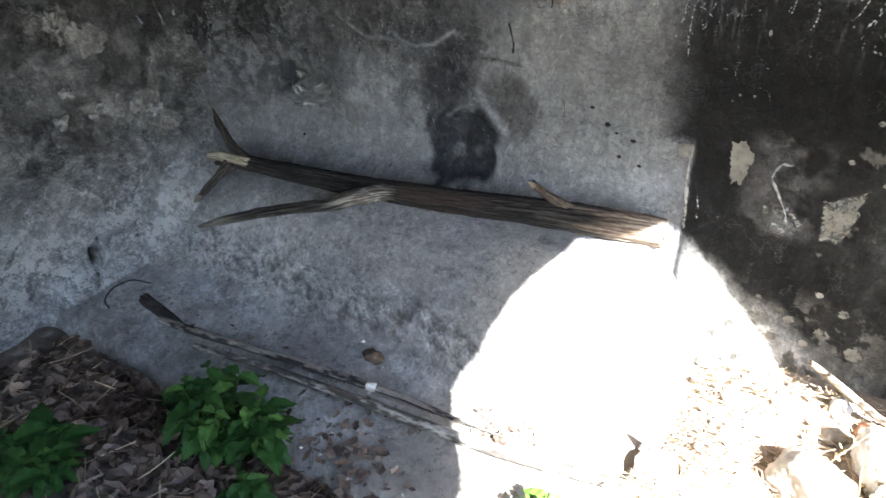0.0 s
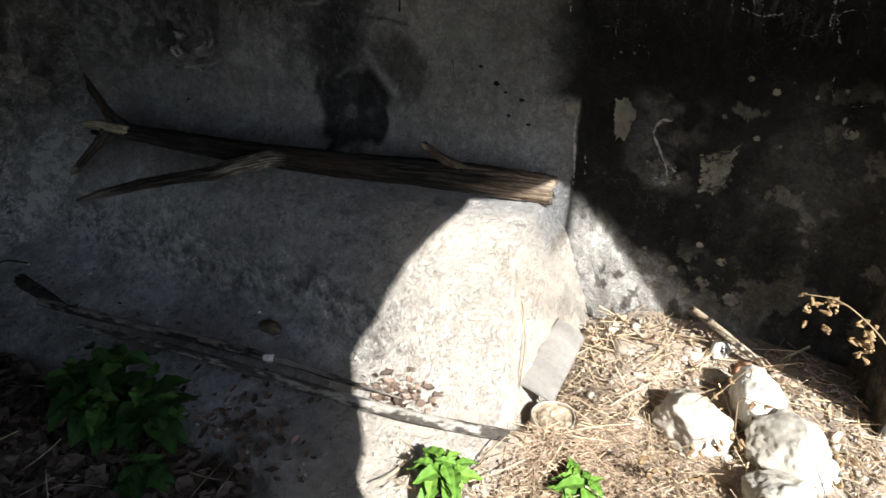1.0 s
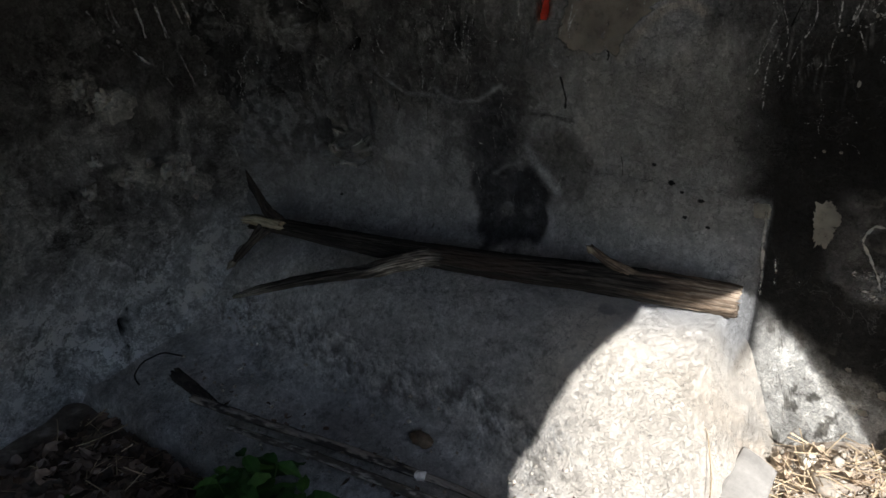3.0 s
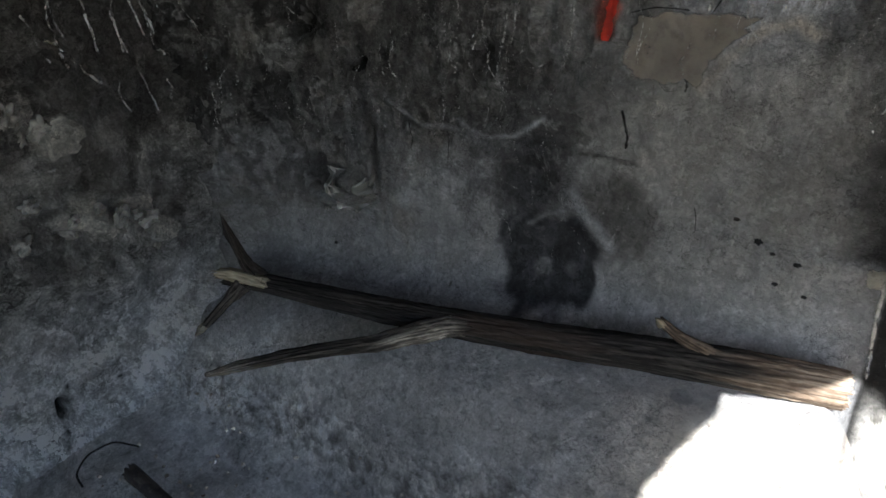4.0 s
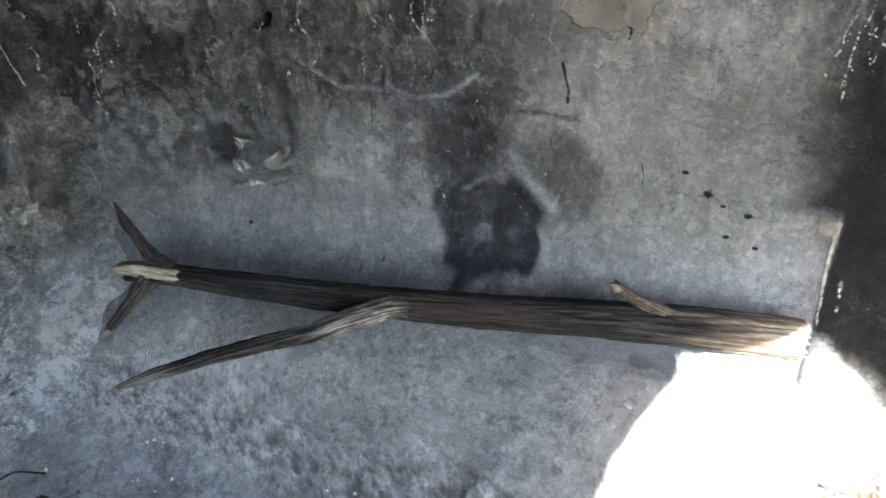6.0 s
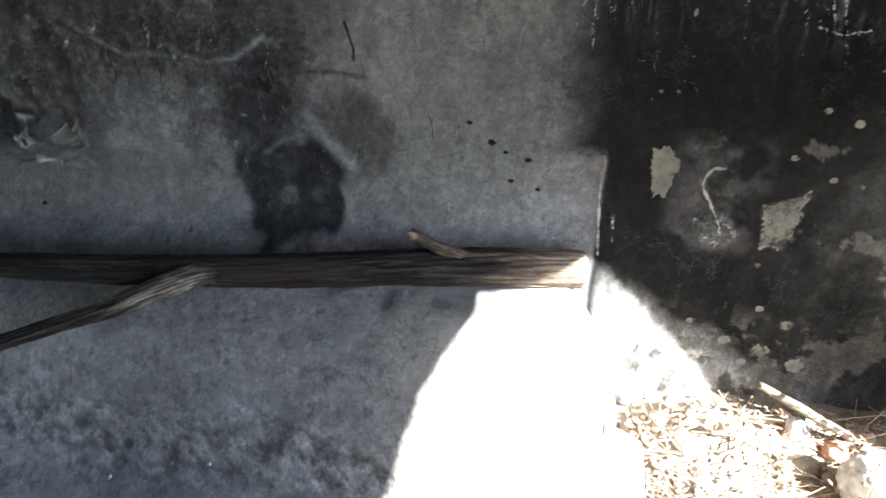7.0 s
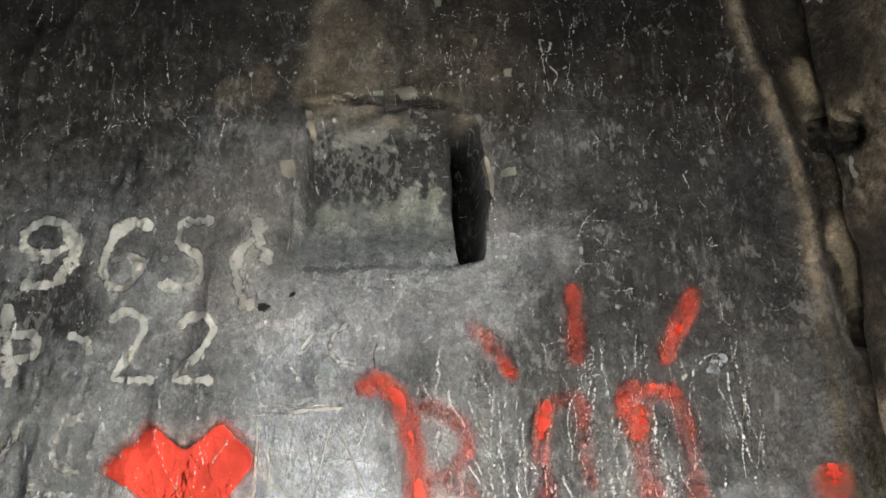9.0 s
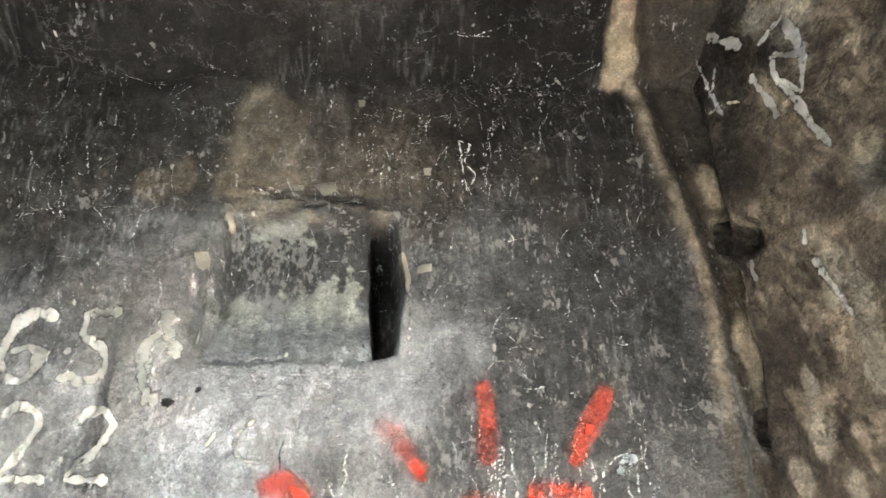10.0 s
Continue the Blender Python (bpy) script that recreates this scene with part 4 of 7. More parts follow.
# soil on the sunlit side painted lighter to stand in for sun
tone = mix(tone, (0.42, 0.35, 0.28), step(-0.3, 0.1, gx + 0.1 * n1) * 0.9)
tone = mix(tone, (0.46, 0.42, 0.37), 0.4 * step(0.15, 0.5, n2))
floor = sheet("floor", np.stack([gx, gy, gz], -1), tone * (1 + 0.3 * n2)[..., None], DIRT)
tagged(floor, "earth floor strewn with dry leaves, straw and rubble", "floor", kind="structure")

cx, cy = np.meshgrid(np.linspace(-2.4, 1.6, 220), np.linspace(-1.4, 2.7, 220))
cz = 3.62 + 0.05 * fbm(cx, cy, 2.5, 4, 161) - 0.14 * step(2.2, 2.6, cy)
tone = np.ones(cx.shape + (3,)) * np.array((0.06, 0.052, 0.042)) * (1 + 0.6 * fbm(cx, cy, 6, 4, 162))[..., None]
ceil = sheet("ceiling", np.stack([cx, cy, cz], -1), tone, ROCK)
tagged(ceil, "low smoke-blackened brown rock ceiling", "ceiling", kind="structure")

# unseen wall; its arch is an added opening that fills the left with skylight
u = np.linspace(0, 1, 160)
a = np.pi * (1 - np.clip((u - 0.25) / 0.5, 0, 1))
iz = np.where(u < 0.25, 0.05 + 5.8 * u, np.where(u > 0.75, 0.05 + 5.8 * (1 - u), 1.5 + 0.6 * np.sin(a)))
ix = -0.85 + 0.66 * np.cos(a)
ix, iz = ix + 0.03 * fbm(u, u * 0, 20, 3, 173), iz + 0.03 * fbm(u, u * 0 + 4, 20, 3, 174)
qx = np.interp(u, (0, 0.3, 0.7, 1), (-2.4, -2.4, 1.9, 1.9))
qz = np.interp(u, (0, 0.3, 0.7, 1), (0.05, 3.85, 3.85, 0.05))
t = np.linspace(0, 1, 40)[:, None]
fx, fz = ix[None] + (qx - ix)[None] * t, iz[None] + (qz - iz)[None] * t
fy = -1.15 + 0.06 * fbm(fx, fz, 2, 4, 171)
d = np.linspace(1, 0.1, 6)[:, None]
P = np.concatenate([np.stack([ix[None] + 0 * d, fy[:1] - 0.3 * d, iz[None] + 0 * d], -1), np.stack([fx, fy, fz], -1)])
tone = np.ones(P.shape) * np.array((0.20, 0.19, 0.175)) * (1 + 0.4 * fbm(P[..., 0], P[..., 2], 5, 4, 172))[..., None]
front = sheet("wall_front", P, tone, ROCK)
tagged(front, "plain grey rock wall out of view with an added arched opening for fill light", "wall", kind="structure")

R, A = np.meshgrid(np.concatenate([[0.0], np.geomspace(1.0, 2500, 40)]), np.linspace(0, 2 * np.pi, 65))
ex, ey = 4.2 + R * np.cos(A), 0.0 + R * np.sin(A)
ez = 0.15 + 0 * R
tone = np.ones(ex.shape + (3,)) * np.array((0.22, 0.215, 0.18))
earth = sheet("ground", np.stack([ex, ey, ez], -1), tone, DIRT)
tagged(earth, "dry grassy ground outside the doorway", "ground", kind="structure")


# ---- shapes ----
def spline(pts, n, tight=4):
    """n places along a smooth curve through pts."""
    p = np.array(pts, float)
    d = np.r_[0, np.cumsum(np.linalg.norm(np.diff(p, axis=0), axis=1))]
    s = np.linspace(0, d[-1], n)
    out = np.stack([np.interp(s, d, p[:, k]) for k in range(p.shape[1])], 1)
    w = max(1, n // (tight * len(pts)))
    for _ in range(2):
        pad = np.concatenate([np.repeat(out[:1], w, 0), out, np.repeat(out[-1:], w, 0)])
        mid = np.stack([np.convolve(pad[:, k], np.ones(2 * w + 1) / (2 * w + 1), "valid") for k in range(p.shape[1])], 1)
        mid[0], mid[-1] = p[0], p[-1]
        out = mid
    return out


def tube(name, pts, radii, material, tone, parent=None, sides=14, n=60, gnarl=0.1, seed=0, flat=1.0, ragged=0.0):
    """A limb: its thickness and grain vary along it; tone(s, a) gives its colours."""
    c = spline(pts, n)
    s = np.linspace(0, 1, n)
    r = np.interp(s, np.linspace(0, 1, len(radii)), radii)
    d = np.gradient(c, axis=0)
    d /= np.linalg.norm(d, axis=1)[:, None]
    up = np.array((0.0, 0.0, 1.0)) if abs(d[n // 2, 2]) < 0.9 else np.array((0.0, 1.0, 0.0))
    e1 = np.cross(d, up)
    e1 /= np.linalg.norm(e1, axis=1)[:, None]
    e2 = np.cross(e1, d)
    a = np.linspace(0, 2 * np.pi, sides, endpoint=False)
    S, A = np.meshgrid(s, a, indexing="ij")
    length = np.linalg.norm(np.diff(c, axis=0), axis=1).sum()
    g = fbm(np.cos(A) * 2.2 + S * length * 3, np.sin(A) * 2.2 + seed, 2.4, 5, seed) + 0.6 * fbm(S * length * 9, np.cos(A) * 3 + np.sin(A) * 5, 3, 3, seed + 5)
    rr = r[:, None] * (1 + gnarl * g)
    P = c[:, None] + rr[..., None] * (np.cos(A)[..., None] * e1[:, None] + flat * np.sin(A)[..., None] * e2[:, None])
    if ragged:
        P[-1] += d[-1] * (ragged * (2 * np.random.rand(sides, 1) - 1))
        P[0] += d[0] * (ragged * (2 * np.random.rand(sides, 1) - 1))
    P = np.concatenate([np.repeat(c[:1, None], sides, 1), P, np.repeat(c[-1:, None], sides, 1)])
    col = tone(S, A, length)
    col = np.concatenate([col[:1] * 1.3, col, col[-1:] * 1.3])
    return sheet(name, P, col, material, None, parent, True)


def grain(dark, pale, amount=0.5, seed=0):
    def tone(S, A, length):
        n = fbm(np.cos(A) * 3 + 2 * S * length, np.sin(A) * 3, 3, 4, seed)
        f = fbm(S * length * 2.5, A * 3.0, 4, 4, seed + 3, 0.6)
        c = np.ones(S.shape + (3,)) * np.array(dark)
        thin = fbm(S * length * 1.6, A * 2.6, 5, 3, seed + 11, 0.6)
        c = mix(c, pale, amount * np.clip(step(-0.05, 0.35, f + 0.5 * n) * 0.6 + step(0.12, 0.26, thin + 0.4 * n), 0, 1))
        line = np.clip(ridged(S * length * 1.2, A * 2.2, 3.0, 3, seed + 7) - 0.72, 0, 1) / 0.28
        c = mix(c, np.array(dark) * 0.35, 0.6 * line)
        return c * (1 + 0.4 * f)[..., None]
    return tone


def group_of(name, label, category, group="", kind="", at=(0, 0, 0)):
    e = new(name)
    e.location = at
    return tagged(e, label, category, group, kind)


# ---- the broken branch on the ledge ----
def stem_tone(S, A, length):
    c = grain((0.012, 0.010, 0.009), (0.14, 0.128, 0.108), 0.26, 201)(S, A, length)
    c = mix(c, (0.010, 0.009, 0.008), 0.6 * step(0.0, 0.35, fbm(S * 9, A * 1.5, 2, 4, 206)))
    tan = grain((0.15, 0.108, 0.075), (0.35, 0.285, 0.215), 0.7, 202)(S, A, length)
    bare = step(0.84, 0.97, S + 0.10 * fbm(A * 1.3, S * 3, 2, 3, 203))
    c = c + (tan - c) * bare[..., None]
    brown = step(0.3, 0.5, S) * step(0.75, 0.6, S) * step(0.0, 0.4, fbm(S * 5, A, 2, 3, 204) + 0.2)
    c = mix(c, (0.05, 0.034, 0.025), 0.5 * brown)
    crack = np.exp(-(((A - 4.4 - 0.25 * fbm(S * 8, S * 0, 2, 3, 205)) / 0.10) ** 2)) * step(0.45, 0.6, S)
    return mix(c, (0.015, 0.012, 0.01), 0.85 * crack)


def limb_tone(S, A, length):
    pale = grain((0.07, 0.06, 0.05), (0.36, 0.325, 0.27), 0.85, 221)(S, A, length)
    dark = grain((0.014, 0.012, 0.010), (0.20, 0.18, 0.15), 0.34, 223)(S, A, length)
    worn = step(0.48, 0.30, S + 0.12 * fbm(A * 1.2, S * 5, 2, 3, 224)) + 0.8 * step(0.78, 0.92, S)
    worn = worn * step(0.10, 0.22, S)
    return dark + (pale - dark) * np.clip(worn, 0, 1)[..., None]


branch = group_of("broken_branch", "dark weathered broken tree branch lying along the rock ledge", "branch", at=(-0.9, 2.23, 0.75))
bx = Matrix.Translation((0.9, -2.23, -0.75))


def on_branch(ob):
    ob.matrix_parent_inverse = bx
    return ob


on_branch(tube("stem", ((-1.735, 2.052, 0.790), (-1.58, 2.085, 0.793), (-1.30, 2.142, 0.784), (-1.05, 2.194, 0.783), (-0.72, 2.266, 0.789), (-0.42, 2.332, 0.808), (-0.15, 2.388, 0.812), (-0.018, 2.415, 0.810)),
               (0.027, 0.031, 0.035, 0.039, 0.042, 0.044, 0.047, 0.050, 0.048), BARK, stem_tone, branch, 110, 420, 0.13, 211, 1.0, 0.016))
limb = on_branch(tube("side_limb", ((-0.84, 2.238, 0.785), (-0.92, 2.212, 0.790), (-0.99, 2.172, 0.790), (-1.06, 2.112, 0.772), (-1.15, 2.05, 0.742), (-1.235, 1.985, 0.735), (-1.35, 1.90, 0.715), (-1.45, 1.825, 0.69), (-1.533, 1.764, 0.662)),
                      (0.020, 0.028, 0.029, 0.025, 0.021, 0.019, 0.018, 0.016, 0.006), BARK, limb_tone, branch, 56, 240, 0.32, 222))
tagged(limb, "bent grey side limb")
on_branch(tube("twig", ((-1.62, 2.085, 0.80), (-1.662, 2.07, 0.85), (-1.680, 2.062, 0.90), (-1.700, 2.058, 0.935), (-1.738, 2.06, 1.005)), (0.028, 0.018, 0.014, 0.011, 0.0012), BARK, grain((0.018, 0.015, 0.013), (0.12, 0.10, 0.08), 0.5, 231), branch, 40, 90, 0.55, 232))
on_branch(tube("twig", ((-1.66, 2.045, 0.79), (-1.675, 1.995, 0.755), (-1.70, 1.95, 0.71), (-1.722, 1.912, 0.671)), (0.026, 0.015, 0.013, 0.011), BARK, grain((0.018, 0.015, 0.013), (0.14, 0.12, 0.10), 0.5, 233), branch, 40, 90, 0.5, 234, 1.0, 0.012))
tagged(on_branch(tube("splinter", ((-1.745, 2.033, 0.808), (-1.70, 2.036, 0.816), (-1.64, 2.045, 0.816), (-1.575, 2.058, 0.812)), (0.020, 0.023, 0.022, 0.020), BARK, grain((0.27, 0.23, 0.155), (0.50, 0.44, 0.32), 0.7, 235), branch, 28, 60, 0.4, 236, 0.8, 0.03)), "pale torn wood")
stub = on_branch(tube("stub", ((-0.22, 2.366, 0.812), (-0.33, 2.345, 0.848), (-0.40, 2.327, 0.882), (-0.440, 2.316, 0.914)), (0.026, 0.021, 0.014, 0.011), BARK, grain((0.035, 0.026, 0.02), (0.20, 0.155, 0.11), 0.6, 237), branch, 28, 60, 0.3, 238, 1.0, 0.008))
tagged(on_branch(tube("broken_end", ((-0.432, 2.312, 0.904), (-0.442, 2.310, 0.916), (-0.447, 2.309, 0.923)), (0.011, 0.010, 0.004), BARK, grain((0.24, 0.20, 0.14), (0.46, 0.40, 0.30), 0.6, 243), branch, 14, 12, 0.4, 244, 1.0, 0.006)), "pale torn wood end")


tagged(on_branch(tube("broken_end", ((-1.715, 1.922, 0.682), (-1.727, 1.905, 0.664), (-1.732, 1.898, 0.656)), (0.012, 0.013, 0.004), BARK, grain((0.25, 0.22, 0.17), (0.45, 0.40, 0.32), 0.6, 239), branch, 14, 12, 0.3, 240, 1.0, 0.006)), "pale torn wood end")
on_branch(tube("twig", ((-1.675, 2.06, 0.885), (-1.682, 2.05, 0.93), (-1.700, 2.045, 0.965)), (0.014, 0.010, 0.0015), BARK, grain((0.02, 0.017, 0.014), (0.10, 0.085, 0.07), 0.4, 241), branch, 20, 30, 0.5, 242))


# ---- the sticks below it ----
def mottled(dark, pale, seed):
    def tone(S, A, length):
        f = fbm(S * length * 26, A * 1.1, 1, 4, seed, 0.6) + 0.5 * fbm(S * length * 5, A * 0.6, 1, 3, seed + 2)
        c = mix(np.ones(S.shape + (3,)) * np.array(dark), pale, step(0.05, 0.4, f + 0.25 * np.sin(A)))
        return c * (1 + 0.3 * fbm(S * length * 60, A * 2, 1, 3, seed + 4))[..., None]
    return tone


def stick(label, pts, radii, dark, pale, seed, flat=1.0, gnarl=0.10):
    base = np.array(pts[0])
    e = group_of("stick", label, "stick", "sticks on the ledge", at=tuple(base))
    ob = tube("wood", [tuple(np.array(p) - base) for p in pts], radii, BARK, mottled(dark, pale, seed), e, 28, 220, gnarl, seed, flat, 0.012)
    ob.name = "bark"
    d = (np.array(pts[-1]) - np.array(pts[-2])) / np.linalg.norm(np.array(pts[-1]) - np.array(pts[-2]))
    tip = np.array(pts[-1]) - base
    tagged(tube("broken_end", [tuple(tip - 0.02 * d), tuple(tip + 0.004 * d), tuple(tip + 0.012 * d)], (radii[-1] * 0.8, radii[-1] * 0.7, radii[-1] * 0.3), BARK, grain((0.25, 0.2, 0.14), (0.42, 0.35, 0.26), 0.6, seed + 9), e, 10, 10, 0.3, seed + 9, flat, 0.004), "pale torn wood end")
    return e


stick("long pale lichen-grey stick lying across the ledge", ((-1.30, 1.50, 0.372), (-0.99, 1.555, 0.383), (-0.52, 1.618, 0.385), (-0.30, 1.645, 0.383), (-0.12, 1.668, 0.389), (0.02, 1.70, 0.392), (0.150, 1.735, 0.392)), (0.010, 0.012, 0.014, 0.015, 0.018, 0.019, 0.017), (0.07, 0.062, 0.052), (0.34, 0.32, 0.28), 251)
stick("split dark stick with a frayed end on the ledge", ((-1.50, 1.508, 0.40), (-1.25, 1.545, 0.405), (-1.0, 1.598, 0.402), (-0.80, 1.640, 0.395), (-0.55, 1.685, 0.392), (-0.34, 1.70, 0.39), (-0.19, 1.722, 0.385)), (0.015, 0.017, 0.014, 0.016, 0.013, 0.010, 0.003), (0.03, 0.026, 0.023), (0.24, 0.215, 0.185), 261, 0.8, 0.22)
stick("short black charred stick on the rock ledge", ((-1.665, 1.56, 0.398), (-1.55, 1.545, 0.40), (-1.43, 1.535, 0.392)), (0.024, 0.022, 0.016), (0.025, 0.022, 0.02), (0.07, 0.06, 0.05), 271)
stick("pale dry stick leaning on the rubble", ((0.50, 2.44, 0.50), (0.60, 2.40, 0.475), (0.74, 2.36, 0.43)), (0.010, 0.013, 0.010), (0.2, 0.16, 0.11), (0.42, 0.35, 0.26), 281)


# ---- stones, pipe ring and strip ----
def stone(label, x, y, size, squash, seed, tint=(0.58, 0.53, 0.45), group="pale stones on the floor", name="stone"):
    bm = bmesh.new()
    bmesh.ops.create_icosphere(bm, subdivisions=5 if size > 0.06 else 3, radius=1.0)
    rnd = random.Random(seed)
    cuts = [(Vector((rnd.uniform(-1, 1), rnd.uniform(-1, 1), rnd.uniform(-0.6, 1))).normalized(), rnd.uniform(0.62, 0.85)) for _ in range(9)]
    off = Vector((seed * 3.1, seed * 1.7, 0))
    for v in bm.verts:
        p = v.co.copy()
        for nrm, d in cuts:
            k = p.dot(nrm)
            if k > d:
                p -= nrm * (k - d) * 0.9
        p *= 1 + 0.09 * noise.fractal(p * 2.0 + off, 0.8, 2.0, 6) + 0.04 * noise.fractal(p * 8 + off, 0.7, 2.1, 4)
        v.co = Vector((p.x * size, p.y * size * 0.85, p.z * size * squash))
    me = bpy.data.meshes.new(name)
    bm.to_mesh(me)
    bm.free()
    co = np.empty(len(me.vertices) * 3)
    me.vertices.foreach_get("co", co)
    co = co.reshape(-1, 3) / size
    n = fbm(co[:, 0] + co[:, 2], co[:, 1] - co[:, 2] * 0.7, 3, 5, seed)
    col = np.ones((len(co), 3)) * np.array(tint) * (1 + 0.3 * n)[:, None]
    paint(me, mix(col, (0.36, 0.30, 0.23), 0.5 * step(0.0, 0.4, fbm(co[:, 0], co[:, 1] + co[:, 2], 5, 4, seed + 1))))
    for p in me.polygons:
        p.use_smooth = True
    me.materials.append(STONE)
    ob = new(name, me)
    low = float(co[:, 2].min()) * size
    ob.location = (x, y, float(ground_z(np.array(x), np.array(y))) - low - 0.32 * size)
    ob.rotation_euler = (0, 0, rnd.uniform(0, 6.28))
    return tagged(ob, label, "stone", group)


stone("rounded pale limestone lump in the sun among straw", 0.60, 2.03, 0.125, 0.75, 1)
stone("large white limestone block on the rubble heap", 0.755, 2.17, 0.105, 0.9, 2, (0.66, 0.63, 0.57))
stone("large pitted pale rock half covered by dry weeds", 0.86, 2.00, 0.13, 0.7, 3, (0.52, 0.49, 0.42))
stone("pale broken rock at the edge of the rubble", 0.86, 1.78, 0.12, 0.6, 4, (0.52, 0.49, 0.42))
stone("small white angular stone in front of the wall", 0.615, 2.40, 0.042, 0.8, 5, (0.66, 0.65, 0.62))
stone("small reddish broken brick piece among the straw", 0.70, 2.34, 0.045, 0.6, 6, (0.42, 0.22, 0.13))
stone("flat pale stone chip among the straw", 0.62, 2.30, 0.05, 0.35, 7)
stone("flat pale stone chip among the straw", 0.54, 2.36, 0.04, 0.4, 8)
stone("small pale stone in front of the wall", 0.26, 2.42, 0.035, 0.6, 9)
stone("flat grey stone in front of the broken ledge", 0.33, 2.30, 0.05, 0.4, 10, (0.35, 0.31, 0.26))
stone("small pale stone among dry straw", 0.45, 1.98, 0.03, 0.6, 11)
bit = stone("small white stone resting against a stick", -0.63, 1.665, 0.022, 0.8, 12, (0.6, 0.59, 0.57))
bit.location.z = 0.40
for k in range(26):
    rnd = random.Random(300 + k)
    stone("small pale rubble stone", rnd.uniform(0.2, 1.0), rnd.uniform(1.75, 2.46), rnd.uniform(0.010, 0.024), rnd.uniform(0.5, 0.8), 40 + k, (0.45, 0.41, 0.35), "small rubble stones")

ring = group_of("pipe_ring", "short cut-off ring of pale plastic pipe in the soil", "pipe", at=(0.236, 1.88, 0.336))
a = np.linspace(0, 2 * np.pi, 48, endpoint=False)
prof = ((0.064, 0.0), (0.064, 0.044), (0.0635, 0.046), (0.0625, 0.046), (0.062, 0.044), (0.062, 0.0), (0.064, 0.0))
P = np.stack([np.stack([r * np.cos(a), r * np.sin(a), z + 0.004 * np.sin(a * 2)], -1) for r, z in prof])
sheet("ring_wall", P, np.ones((7, 48, 3)) * np.array((0.44, 0.39, 0.33)) * (1 + 0.2 * fbm(np.cos(a) * 2, np.sin(a) * 2, 3, 3, 9))[None, :, None], STONE, None, ring, True)

r, a2 = np.meshgrid(np.linspace(0.0, 0.0622, 10), a, indexing="ij")
soil = 0.035 + 0.012 * fbm(r * np.cos(a2), r * np.sin(a2), 40, 4, 12)
tagged(sheet("soil_fill", np.stack([r * np.cos(a2), r * np.sin(a2), soil], -1), np.ones(r.shape + (3,)) * np.array((0.40, 0.32, 0.23)) * (1 + 0.6 * fbm(r * np.cos(a2), r * np.sin(a2), 60, 3, 13))[..., None], DIRT, None, ring, True), "dry soil filling the ring")

# a bent grey strip leaning on the broken end of the ledge
s, w = np.meshgrid(np.linspace(0, 1, 40), np.linspace(0, 1, 12), indexing="ij")
px_ = 0.215 - 0.01 * s - (0.13 - 0.03 * s) * w
py_ = 1.94 + 0.33 * s + 0.01 * w
pz_ = 0.368 + 0.012 * s + (0.022 + 0.015 * s) * w + 0.006 * np.sin(w * 3.1) + 0.002 * np.sin(s * 9)
front_face = np.stack([px_, py_, pz_], -1)
back_face = front_face + np.array((-0.006, 0, -0.004))
P = np.concatenate([front_face, back_face[:, ::-1]], 1)
n = fbm(P[..., 1], P[..., 2], 12, 4, 291)
strip = sheet("bent_strip", P, np.ones(P.shape) * np.array((0.24, 0.225, 0.205)) * (1 + 0.35 * n)[..., None], STONE, None, None, True)
tagged(strip, "bent grey sheet strip leaning on the broken ledge", "sheet strip")


# ---- green plants ----
def leaf_mesh(name, tint, seed, length=0.075, width=0.045):
    n, m = 13, 7
    s, w = np.meshgrid(np.linspace(0, 1, n), np.linspace(-1, 1, m), indexing="ij")
    half = width / 2 * np.sin(np.pi * s ** 0.75) ** 0.9 * (1 + 0.16 * np.abs(np.sin(s * 34)) * np.abs(w) ** 3)
    P = np.stack([s * length, w * half, 0.35 * np.abs(w) * half - 0.35 * length * s ** 2 + 0.003 * np.sin(s * 20) * np.abs(w)], -1)
    vein = np.exp(-((w / 0.12) ** 2)) + 0.5 * np.clip(np.sin(s * 30 - np.abs(w) * 6), 0, 1) ** 6
    col = np.ones((n, m, 3)) * np.array(tint)
    col = mix(col, np.array(tint) * 1.9, 0.5 * vein)
    ob = sheet(name, P, col, LEAF)
    me = ob.data
    bpy.data.objects.remove(ob)
    return me


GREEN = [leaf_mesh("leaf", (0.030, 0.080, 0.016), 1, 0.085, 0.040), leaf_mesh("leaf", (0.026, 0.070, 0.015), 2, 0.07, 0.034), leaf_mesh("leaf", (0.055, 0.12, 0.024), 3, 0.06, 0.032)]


# lighter leaf copies with sunlight in their colour, for seedlings in the sun
SUNLIT = [leaf_mesh("leaf", (0.10, 0.21, 0.03), 4, 0.065, 0.028), leaf_mesh("leaf", (0.14, 0.26, 0.04), 5, 0.055, 0.024)]


